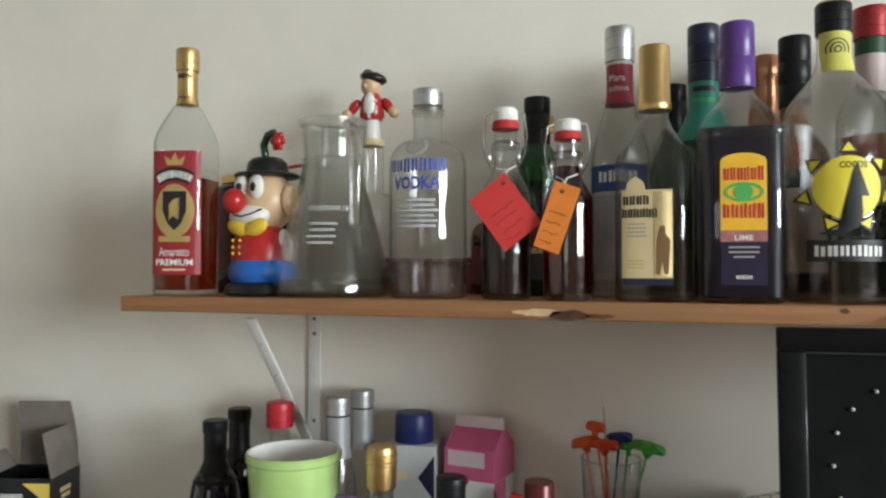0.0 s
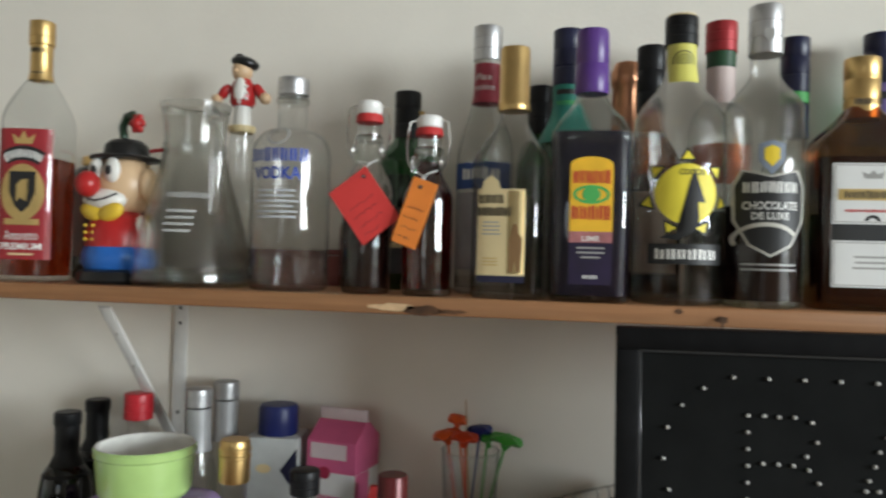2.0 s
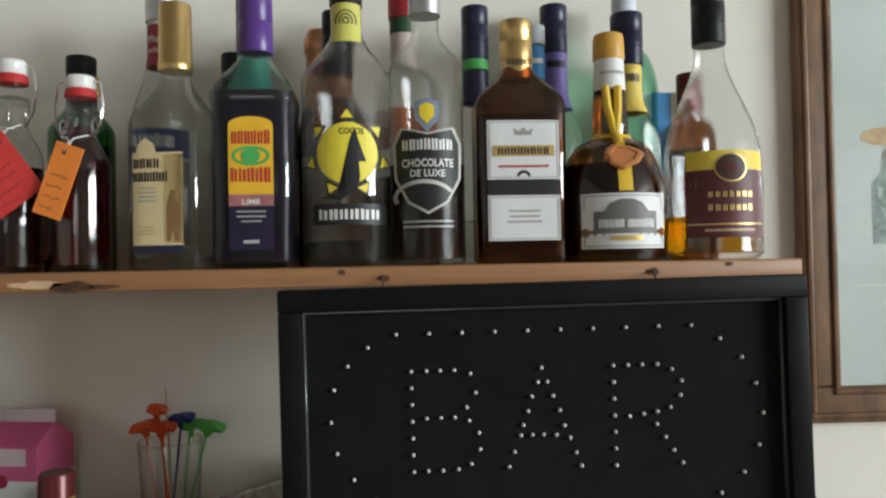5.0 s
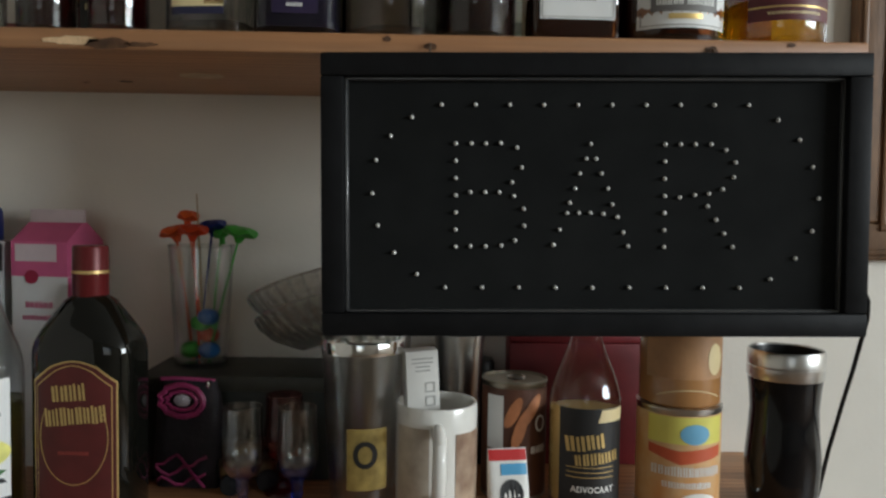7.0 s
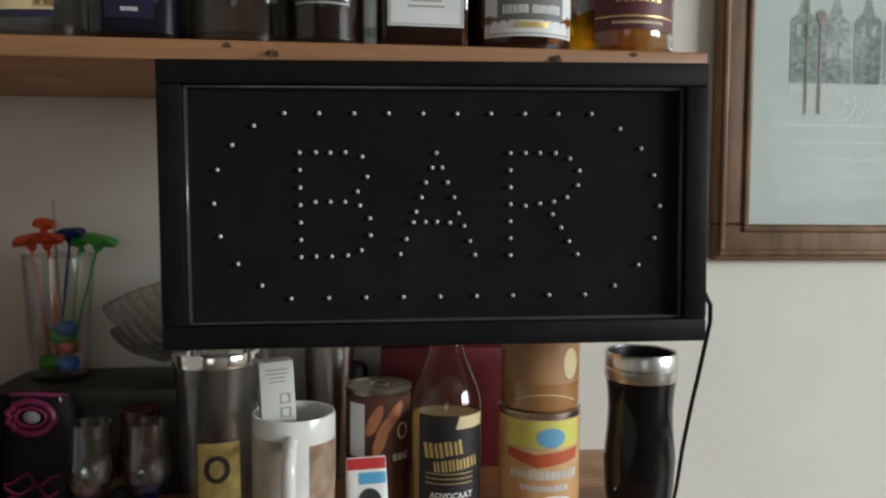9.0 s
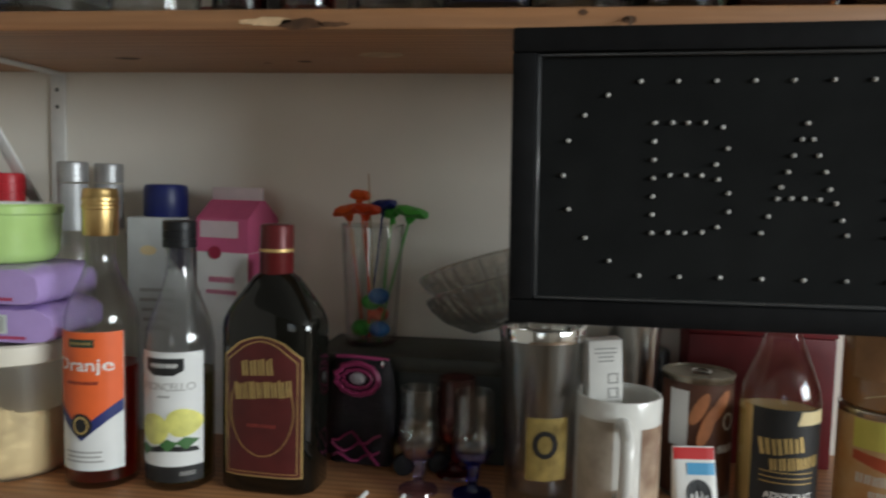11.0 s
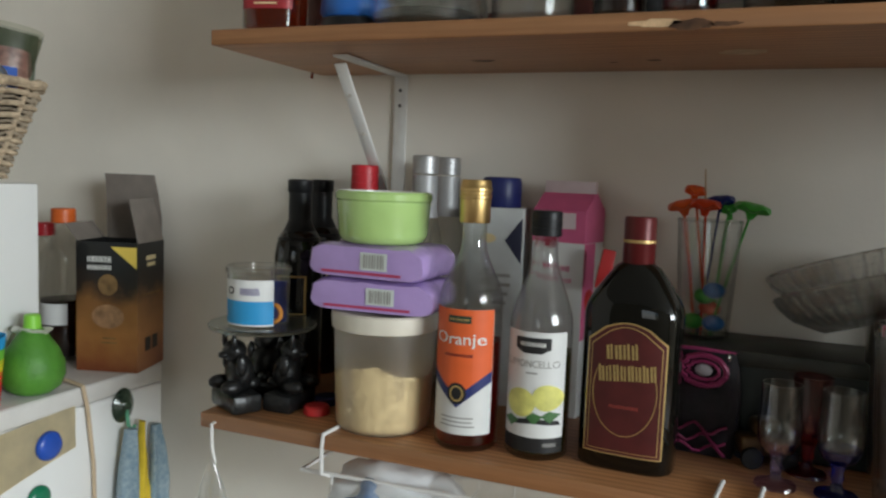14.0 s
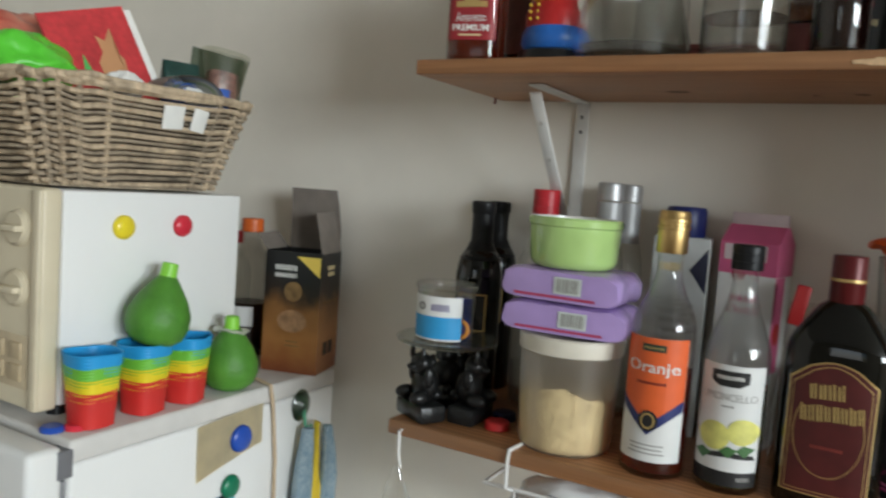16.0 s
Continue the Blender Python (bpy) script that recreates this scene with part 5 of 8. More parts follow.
part("neck_ring", lathe([(0.160, 0.0366), (0.1615, 0.0376), (0.163, 0.0364), (0.166, 0.0362), (0.1675, 0.0372), (0.169, 0.0360)], 36, False, False), CLEAR, jug)
decal("etched_mark", bars(7, 0.04, 0.007, 0.024, 0.105, seed=3), ink("etched_white", (0.42, 0.42, 0.41)), jug, JR, 0.0006)
decal("etched_print", lines(4, 0.04, 0.03, 0.024, 0.075, 4), ink("etched_white", (0.42, 0.42, 0.41)), jug, JR, 0.0006)

# dark jar and low box standing behind the toy and the clear bottle
R = profile(0.053, 0.130, 0.152, 0.036, 0.162, bend="round")
b = vessel("dark_jar", 0.064, 0.200, UP, R, "stout dark brown glass jar with a gold rim and brown label", DARKG, solid=True, seg=32, category="jar")
part("gold_rim", lathe([(0.152, 0.0370), (0.1535, 0.0382), (0.163, 0.0382), (0.1645, 0.0365)], 32), GOLDM, b, "gold metal rim")
decal("label", sheet(-0.036, 0.030, 0.036, 0.115, 14), ink("jar_brown", (0.11, 0.035, 0.025), vary=0.3), b, R, 0.0006, "dark reddish brown paper label")
bx = thing("low_red_box", 0.345, 0.222, UP, "low dark red cardboard box lying behind the clear bottles", "box")
part("box_body", boxed(-0.075, -0.022, 0, 0.075, 0.022, 0.040, 0.0015), shade("red_brown_card", (0.20, 0.055, 0.045), 0.6, vary=0.25), bx)
part("lid", boxed(-0.076, -0.023, 0.0405, 0.076, 0.023, 0.048, 0.0015), shade("red_brown_card", (0.20, 0.055, 0.045), 0.6, vary=0.25), bx)

# ---- lower shelf ----
def lamp_black():
    return shade("black_resin", (0.009, 0.009, 0.009), 0.30, vary=0.5, scale=60, bump=1.0, bump_scale=75)


# three crouching figures carrying a glass plate: one plain carving
base = bmesh.new()
pts = []
for k in range(3):
    a = radians(270 + 120 * k - 28)
    c = Vector((0.038 * math.cos(a), 0.038 * math.sin(a), 0))
    join(base, shifted(boxed(-0.034, -0.020, 0, 0.034, 0.020, 0.024, 0.006, 2), c.x, c.y, 0, math.degrees(a) + 90, "Z"))
    rot = Matrix.Rotation(a + math.pi / 2, 4, "Z")
    for off, r, sq in (((0, 0.004, 0.045), 0.021, (1.0, 0.85, 1.15)), ((0, -0.003, 0.073), 0.0155, (1.05, 0.95, 0.95)), ((0.013, -0.010, 0.087), 0.006, (0.7, 0.6, 1.9)), ((-0.013, -0.010, 0.087), 0.006, (0.7, 0.6, 1.9)),
                       ((0.018, -0.014, 0.032), 0.010, (0.9, 1.5, 0.9)), ((-0.018, -0.014, 0.032), 0.010, (0.9, 1.5, 0.9)), ((0, -0.016, 0.070), 0.007, (0.9, 1.2, 0.7)), ((0.019, -0.002, 0.058), 0.008, (0.7, 1, 1.8)), ((-0.019, -0.002, 0.058), 0.008, (0.7, 1, 1.8)), ((0, 0.020, 0.030), 0.010, (1, 1.2, 0.8))):
        p = rot @ Vector(off)
        blob(base, (p.x + c.x, p.y + c.y, p.z), r, 14, sq, rot)
carv = part("carved_stand", base, lamp_black(), None)
carv.location = (0.056, 0.056, LOW)
tagged(carv, "black resin candle stand carved with crouching figures", "ornament")
pl = part("glass_plate", lathe([(0, 0.060), (0.001, 0.066), (0.005, 0.068), (0.007, 0.066), (0.0065, 0.058), (0.004, 0.001)], 40), glass("frosted_glass", (0.8, 0.82, 0.78), 0.5, 0.25))
pl.location = (0.053, 0.056, LOW + 0.0985)
tagged(pl, "frosted round glass plate carried by the black stand", "plate")
tub = thing("plastic_tub", 0.050, 0.050, LOW + 0.1042, "clear plastic tub with a white and blue sticker", "tub", 12)
TR = [(0, 0.036, 0.036, 2), (0.002, 0.038, 0.038, 2), (0.066, 0.039, 0.039, 2), (0.0665, 0.041, 0.041, 2), (0.073, 0.041, 0.041, 2), (0.0745, 0.039, 0.039, 2)]
part("tub_body", shell(TR, 0.0012, 0.002), CLEARB, tub)
part("lid", lathe([(0.067, 0.0385), (0.069, 0.0385), (0.0695, 0.034), (0.0685, 0.0335), (0.0685, 0.001)], 32), CLEARB, tub)
decal("sticker", sheet(-0.036, 0.003, 0.030, 0.060, 14), LABW, tub, TR, 0.0005, "white and blue sticker")
decal("sticker_blue", sheet(-0.036, 0.005, 0.030, 0.034, 14), ink("sticker_blue", (0.03, 0.30, 0.60)), tub, TR, 0.0009)
decal("barcode", bars(9, 0.024, 0.010, 0.004, 0.046, seed=4), ink("violet_grey", (0.25, 0.23, 0.38)), tub, TR, 0.0009)
decal("round_mark", ring(-0.022, 0.046, 0.005, 0.005, 0.002, 16), I_BLACK, tub, TR, 0.0009)
part("blue_card", boxed(0.012, 0.006, 0.003, 0.033, 0.012, 0.055, 0.001), I_BLUE, tub)
bm = bmesh.new()
join(bm, tube(arc(0.026, -0.018, 0.018, 0.011, 0, 360, 18, "xz")[:-1], 0.003, 8, True))
part("orange_ring", bm, plain("orange_plastic", (0.7, 0.28, 0.05), 0.4), tub)

# wine bottles
for wx, wy, lab_ in ((0.045, 0.150, "black glass wine bottle with a gold-edged label"), (0.028, 0.2365, "black glass wine bottle half hidden behind another")):
    R = profile(0.0335, 0.175, 0.222, 0.0145, 0.286, bend="round", foot=0.004)
    b = vessel("wine_bottle", wx, wy, LOW, R, lab_, DARKG, solid=True)
    b["group"] = "wine bottles"
    sleeve(b, R, 0.205, 0.2865, BLACKP, "capsule", 0.001)
    part("mouth_ring", lathe([(0.270, 0.0158), (0.272, 0.0172), (0.286, 0.0172), (0.288, 0.015)], 28), BLACKP, b)
    decal("label", border(-0.012, 0.105, 0.026, 0.158, 0.002), I_GOLD, b, R, 0.0008)

# storage pot with crumbs, wrapped cloths and a bowl stacked on it
pot = thing("storage_container", 0.226, 0.056, LOW, "clear plastic container half full of breadcrumbs with a cream lid", "container")
pot.scale.x = pot.scale.y = 0.86
CR = [(0, 0.060, 0.060, 2), (0.003, 0.064, 0.064, 2), (0.010, 0.0655, 0.0655, 2), (0.06, 0.068, 0.068, 2), (0.125, 0.0705, 0.0705, 2)]
part("container_body", shell(CR, 0.0016, 0.003), glass("cloudy_plastic", (0.97, 0.96, 0.94), 0.9, 0.3, 1.1, murk=0.38), pot)
CRUMB = shade("breadcrumbs", (0.75, 0.58, 0.33), 0.9, vary=0.38, scale=120, bump=0.7, bump_scale=170)
cb = filling(CR, 0.074, 0.0009, 0.004)
for v in cb.verts:
    if v.co.z > 0.060:
        v.co.z += 0.004 * math.sin(v.co.x * 45 + 1) + 0.003 * math.sin(v.co.y * 60) + noise.noise(v.co * 60) * 0.006
part("crumbs", cb, CRUMB, pot, "pale breadcrumbs")
CREAM = plain("cream_plastic", (0.72, 0.67, 0.56), 0.4)
part("lid", lathe([(0.119, 0.0715), (0.120, 0.0735), (0.134, 0.0745), (0.138, 0.0740), (0.140, 0.0710), (0.1385, 0.0660), (0.1385, 0.001)], 44), CREAM, pot, "cream plastic lid")


def soft_pack(name, x, y, z, w, d, h, rz, label):
    p = thing(name, x, y, z, label, "pack", rz, "purple packs")
    bm = bmesh.new()
    nx, ny = 22, 10
    sides = []
    for side in (1, -1):
        grid = []
        for i in range(nx + 1):
            row = []
            for j in range(ny + 1):
                u, v = math.sin((i / nx - 0.5) * math.pi), j / ny * 2 - 1
                swell = max(0.0, 1 - abs(u) ** 10) ** 0.5 * (0.80 + 0.20 * max(0.0, 1 - abs(v) ** 6) ** 0.5)
                zz = h / 2 + side * (h / 2) * (0.30 + 0.70 * swell)
                wr = noise.noise(Vector((u * 5, v * 4, side * 3 + x))) * 0.0022 * (0.4 + abs(u) ** 3 * 2) + noise.noise(Vector((u * 14, v * 9, side * 5 + z * 9))) * 0.0011
                row.append(bm.verts.new((u * w / 2 + wr, v * d / 2 * (1 - 0.06 * abs(u) ** 4), zz + (wr if side > 0 else 0))))
            grid.append(row)
        for i in range(nx):
            for j in range(ny):
                f = (grid[i][j], grid[i + 1][j], grid[i + 1][j + 1], grid[i][j + 1])
                bm.faces.new(f if side > 0 else f[::-1])
        sides.append([grid[i][0] for i in range(nx + 1)] + [grid[nx][j] for j in range(1, ny + 1)]
                     + [grid[i][ny] for i in range(nx - 1, -1, -1)] + [grid[0][j] for j in range(ny - 1, 0, -1)])
    top, low = sides
    for k in range(len(top)):
        n_ = (k + 1) % len(top)
        bm.faces.new((low[k], low[n_], top[n_], top[k]))
    part("wrapper", bm, shade("lilac_film", (0.43, 0.30, 0.60), 0.25, vary=0.12, scale=25, bump=0.5, bump_scale=45, coat=0.4), p, sharp=60)
    for pts, mt, nm in (((-0.004, 0.3, 0.030, 0.8), ink("barcode_ground", (0.62, 0.66, 0.62)), "barcode_panel"),):
        decal(nm, sheet(pts[0], h * pts[1], pts[2], h * pts[3], 4, 2), mt, p, None, depth=-d / 2 + 0.0002, off=0.0012)
    for k in range(8):
        bx_ = 0.0005 + 0.0035 * k
        decal("barcode_line", sheet(bx_, h * 0.36, bx_ + (0.0020, 0.0012, 0.0016)[k % 3], h * 0.75, 1, 1), I_GREY, p, None, depth=-d / 2, off=0.0018)
    decal("red_stripe", sheet(-w * 0.38, h * 0.16, w * 0.33, h * 0.24, 8, 1), ink("pack_red", (0.45, 0.05, 0.12)), p, None, depth=-d / 2, off=0.0010)
    return p


soft_pack("wipes_pack", 0.224, 0.060, LOW + 0.1402, 0.148, 0.105, 0.038, 4, "lilac plastic pack of cloths lying on the container lid")
soft_pack("wipes_pack", 0.220, 0.060, LOW + 0.1785, 0.143, 0.105, 0.040, -1, "lilac plastic pack of cloths lying on another pack")
bowl = thing("ramekin", 0.217, 0.060, LOW + 0.2188, "lime green glazed ramekin with a white inside", "bowl")
bowl.scale.x = bowl.scale.y = 0.92
BR = [(0, 0.048), (0.003, 0.054), (0.010, 0.0575), (0.045, 0.0605), (0.049, 0.0605), (0.051, 0.0625), (0.058, 0.0625), (0.0605, 0.0605)]
part("bowl_body", lathe(BR, 44, True, False), plain("lime_glaze", (0.43, 0.63, 0.22), 0.15, coat=0.6), bowl)
part("inside", lathe([(0.0605, 0.0605), (0.0600, 0.0580), (0.045, 0.0565), (0.010, 0.053), (0.006, 0.040), (0.006, 0.001)], 44, False, True), plain("white_glaze", (0.78, 0.77, 0.72), 0.15, coat=0.5), bowl, "white glazed inside")
for lx, ly, rc, lb in ((0.138, 0.050, plain("red_lid_plastic", (0.55, 0.03, 0.03), 0.4), "small red plastic lid on the shelf"), (0.128, 0.092, NAVY, "small navy plastic lid on the shelf")):
    o = part("bottle_lid", lathe([(0, 0.015), (0.001, 0.0165), (0.009, 0.016), (0.011, 0.014), (0.0115, 0.006)], 24), rc)
    o.location = (lx, ly, LOW)
    tagged(o, lb, "lid")

# clear bottles at the back
R = profile(0.034, 0.195, 0.262, 0.0135, 0.290, bend="s")
b = vessel("soda_bottle", 0.124, 0.188, LOW, R, "clear plastic bottle with a red screw cap", CLEARB, fill=(0.06, WATER))
screw_cap(b, 0.0190, 0.276, 0.311, plain("red_screw_plastic", (0.50, 0.02, 0.03), 0.4), label="red screw cap")
for sx, sy in ((0.222, 0.170), (0.230, 0.232)):
    R = profile(0.025, 0.205, 0.262, 0.0160, 0.318, bend="s")
    b = vessel("silver_cap_bottle", sx, sy, LOW, R, "clear glass bottle with a silver screw cap", CLEAR, fill=(0.03, WATER))
    b["group"] = "silver cap bottles"
    screw_cap(b, 0.0172, 0.302, 0.326, shade("dull_aluminium", (0.46, 0.46, 0.46), 0.45, 0.8, vary=0.2), label="silver screw cap")
    sleeve(b, R, 0.245, 0.300, shade("silver_paper", (0.40, 0.40, 0.40), 0.45, 0.3), "neck_foil", 0.0008)

# bitter orange bottle
R = profile(0.0355, 0.162, 0.232, 0.0135, 0.285, bend="s", foot=0.004)
b = vessel("orange_bitters_bottle", 0.338, 0.041, LOW, R, "clear glass bottle with orange and white label, gold cap", CLEAR, fill=(0.120, REDLIQ))
part("cap", lathe([(0.250, 0.0164), (0.2515, 0.0170), (0.276, 0.0170), (0.277, 0.0178), (0.280, 0.0178), (0.281, 0.0170), (0.284, 0.0170), (0.285, 0.0178), (0.288, 0.0178), (0.289, 0.0170), (0.294, 0.0168), (0.297, 0.0155)], 36), GOLDM, b, "gold screw cap")
decal("label", sheet(-0.0325, 0.020, 0.0325, 0.158, 16, 12), LABW, b, R, 0.0004, "white and orange label")
top = outline([(-0.0325, 0.088), (0, 0.060), (0.0325, 0.088), (0.0325, 0.158), (-0.0325, 0.158)])
bmesh.ops.subdivide_edges(top, edges=top.edges[:], cuts=3)
decal("label_orange", top, ink("bitters_orange", (0.78, 0.13, 0.03), vary=0.08), b, R, 0.0010)
for sg in (-1, 1):
    chev = bmesh.new()
    n_ = 6
    vs = [[chev.verts.new((sg * 0.0325 * k / n_, 0, 0.050 + 0.028 * k / n_ + d)) for d in (0, 0.012)] for k in range(n_ + 1)]
    for p, q in zip(vs, vs[1:]):
        chev.faces.new((p[0], q[0], q[1], p[1]))
    decal("chevron", chev, ink("navy_stripe", (0.02, 0.03, 0.14)), b, R, 0.0013)
decal("crest", disc(0, 0.066, 0.011, 0.012, 12), I_BLACK, b, R, 0.0019)
decal("crest_inner", ring(0, 0.066, 0.008, 0.009, 0.002, 14), I_GOLD, b, R, 0.0022)
decal("kind_word", words("Oranje", 0.056, 0.017, 0, 0.124, 0.01), I_WHITE, b, R, 0.0014)
decal("maker_panel", sheet(-0.013, 0.143, 0.013, 0.151, 6, 1), ink("dark_green", (0.02, 0.05, 0.03)), b, R, 0.0013)
decal("maker_word", bars(7, 0.022, 0.003, 0, 0.147), I_GOLD, b, R, 0.0016)
decal("small_word", bars(9, 0.032, 0.0035, 0, 0.108), I_DKRED, b, R, 0.0014)
decal("small_print", lines(3, 0.05, 0.014, 0, 0.034, 4), I_GREY, b, R, 0.0008)

# lemon liqueur bottle
R = profile(0.0342, 0.140, 0.225, 0.0130, 0.255, bend="s", foot=0.004)
b = vessel("limoncello_bottle", 0.417, 0.051, LOW, R, "clear limoncello bottle with white lemon label and black cap", CLEAR, fill=(0.115, glass("pale_yellow_liqueur", (0.62, 0.58, 0.32), 0.75, ior=1.36, murk=0.2)))
screw_cap(b, 0.0165, 0.240, 0.267, BLACKP, label="black screw cap")
decal("label", sheet(-0.0315, 0.026, 0.0315, 0.140, 16, 6), LABW, b, R, 0.0004, "white label with lemons")
decal("label_foot", sheet(-0.0315, 0.010, 0.0315, 0.026, 16, 1), I_BLACK, b, R, 0.0004)
decal("maker_panel", outline([(-0.019, 0.134), (0.019, 0.134), (0.019, 0.122), (0.010, 0.117), (-0.010, 0.117), (-0.019, 0.122)]), I_BLACK, b, R, 0.0010)
decal("maker_word", bars(8, 0.028, 0.005, 0, 0.127), I_WHITE, b, R, 0.0013)
decal("kind_word", words("LIMONCELLO", 0.055, 0.008, 0, 0.106), I_GREY, b, R, 0.0009)
decal("small_print", lines(1, 0.018, 0.005, 0, 0.096), I_GREY, b, R, 0.0009)
LEMON = ink("lemon_yellow", (0.74, 0.71, 0.20), vary=0.25, scale=60)
for cx_, cz_, rr_ in ((-0.011, 0.063, 0.0165), (0.017, 0.070, 0.0150)):
    d_ = disc(cx_, cz_, rr_, rr_ * 0.95, 20)
    decal("lemon", d_, LEMON, b, R, 0.0010 + cx_ * 0.005)
for cx_, cz_ in ((0.006, 0.048), (0.022, 0.050), (-0.020, 0.042)):
    decal("leaf", outline([(cx_ - 0.010, cz_), (cx_ - 0.002, cz_ + 0.006), (cx_ + 0.008, cz_ + 0.002), (cx_ - 0.001, cz_ - 0.007)]), ink("leaf_green", (0.06, 0.16, 0.05)), b, R, 0.0014)
decal("dark_swash", outline([(-0.024, 0.038), (0.004, 0.042), (0.030, 0.040), (0.028, 0.045), (0.002, 0.048), (-0.022, 0.043)]), I_BLACK, b, R, 0.0012)
decal("foot_print", bars(6, 0.012, 0.005, 0.021, 0.019), I_GREY, b, R, 0.0008)

# dark coffee liqueur bottle
R = profile(0.0505, 0.162, 0.218, 0.0155, 0.235, D=0.034, n=3.6, bend="mid", foot=0.004)
b = vessel("coffee_liqueur_flask", 0.514, 0.064, LOW, R, "broad black glass liqueur bottle with dark red label", DARKG, rz=-3, solid=True, seg=56)
part("cap", lathe([(0.212, 0.0160), (0.2135, 0.0168), (0.238, 0.0168), (0.239, 0.0172), (0.241, 0.0172), (0.242, 0.0168), (0.263, 0.0166), (0.2655, 0.0155)], 36), DKRED, b, "dark red foil cap")
part("cap_ring", lathe([(0.2385, 0.0173), (0.2415, 0.0173)], 36, False, False), I_GOLD, b)
def arched(x0, z0, x1, z1, cut):
    pts = [(x0, z0), (x1, z0), (x1, z1 - cut), (x1 - cut * 0.8, z1 - cut * 0.35)]
    for k in range(7):
        a = k / 6
        pts.append((x1 - cut * 0.9 - (x1 - x0 - 1.8 * cut) * a, z1 - cut * 0.28 + cut * 0.28 * math.sin(math.pi * a)))
    pts += [(x0 + cut * 0.8, z1 - cut * 0.35), (x0, z1 - cut)]
    return pts


for inset, mt, of in ((0.0, I_GOLD, 0.0005), (0.0014, ink("maroon_label", (0.085, 0.012, 0.011), vary=0.25), 0.0009), (0.0042, I_GOLD, 0.0013), (0.0050, ink("maroon_label", (0.085, 0.012, 0.011)), 0.0017)):
    o_ = outline(arched(-0.0405 + inset, 0.018 + inset, 0.0405 - inset, 0.158 - inset, 0.020))
    bmesh.ops.subdivide_edges(o_, edges=o_.edges[:], cuts=2)
    decal("label", o_, mt, b, R, of)
decal("label_oval", ring(0, 0.085, 0.033, 0.046, 0.0008, 30, 150, 390), I_GOLD, b, R, 0.0021)
decal("name_word", shifted(bars(4, 0.034, 0.017, 0, 0, seed=17), -0.004, 0, 0.128, -5), I_GOLD, b, R, 0.0023)
decal("name_word", shifted(bars(8, 0.060, 0.018, 0, 0, seed=24), 0.002, 0, 0.106, -5), I_GOLD, b, R, 0.0023)
decal("small_word", bars(9, 0.030, 0.004, 0, 0.070), ink("dull_red", (0.30, 0.05, 0.04)), b, R, 0.0021)

# cartons at the back
ct = thing("drink_carton", 0.312, 0.222, LOW, "white and grey carton with a dark blue screw cap", "carton", 8)
part("carton", boxed(-0.036, -0.032, 0, 0.036, 0.032, 0.262, 0.002), shade("carton_white", (0.55, 0.57, 0.56), 0.5, vary=0.1), ct)
part("cap", lathe([(0.262, 0.0255), (0.264, 0.0265), (0.296, 0.0262), (0.301, 0.024), (0.302, 0.016)], 30), shade("deep_blue_plastic", (0.012, 0.02, 0.12), 0.4), ct, "dark blue cap")
decal("diamond", outline([(0.034, 0.190), (0.034, 0.250), (0.012, 0.220)]), NAVY, ct, None, depth=-0.032, off=0.0006)
decal("yellow_mark", disc(-0.010, 0.222, 0.010, 0.006), I_CREAM, ct, None, depth=-0.032, off=0.0008)
decal("small_print", lines(5, 0.045, 0.06, 0, 0.15, 6), I_GREY, ct, None, depth=-0.032, off=0.0006)

PINK = ink("carton_pink", (0.64, 0.12, 0.26), vary=0.08)
pk = thing("pink_carton", 0.404, 0.226, LOW, "pink and white cardboard carton with a folded gable top", "carton", -10)
pk.scale.x = 0.88
gb = bmesh.new()
prof = [(-0.034, 0), (0.034, 0), (0.034, 0.262), (0.004, 0.284), (-0.004, 0.284), (-0.034, 0.262)]
va = [gb.verts.new((-0.040, y, z)) for y, z in prof]
vb = [gb.verts.new((0.040, y, z)) for y, z in prof]
gb.faces.new(va[::-1])
gb.faces.new(vb)
for k in range(6):
    gb.faces.new((va[k], va[(k + 1) % 6], vb[(k + 1) % 6], vb[k]))
part("carton", gb, LABW, pk, smooth=False)
pink_top = bmesh.new()
rim_a = [pink_top.verts.new((-0.0405, y * 1.012, z + 0.0006)) for y, z in ((-0.034, 0.222), (0.034, 0.222), (0.034, 0.262), (0.004, 0.284), (-0.004, 0.284), (-0.034, 0.262))]
rim_b = [pink_top.verts.new((0.0405, v.co.y, v.co.z)) for v in rim_a]
pink_top.faces.new(rim_a[::-1])
pink_top.faces.new(rim_b)
for k in range(6):
    pink_top.faces.new((rim_a[k], rim_a[(k + 1) % 6], rim_b[(k + 1) % 6], rim_b[k]))
part("pink_top", pink_top, PINK, pk, "pink gable top", smooth=False)
part("pink_side", boxed(0.0401, -0.033, 0.10, 0.0407, 0.004, 0.222), PINK, pk)
part("printed_berry", shifted(lathe([(0, 0.014), (0.0004, 0.013)], 16), 0.0409, -0.012, 0.150, 90, "Y"), I_RED, pk)
part("fold", boxed(-0.040, -0.002, 0.282, 0.040, 0.002, 0.300, 0.0005), ink("card_pale", (0.66, 0.55, 0.56)), pk)
decal("white_corner", sheet(-0.034, 0.240, 0.026, 0.260, 2, 2), ink("card_blush", (0.70, 0.58, 0.60)), pk, None, depth=-0.0344, off=0.0008)
decal("berry", disc(-0.010, 0.222, 0.010, 0.008), ink("berry_red", (0.35, 0.02, 0.06)), pk, None, depth=-0.0344, off=0.0012)
decal("pink_word", bars(6, 0.04, 0.008, 0, 0.19), PINK, pk, None, depth=-0.034, off=0.001)
decal("pink_word", bars(8, 0.048, 0.006, 0, 0.175), PINK, pk, None, depth=-0.034, off=0.001)

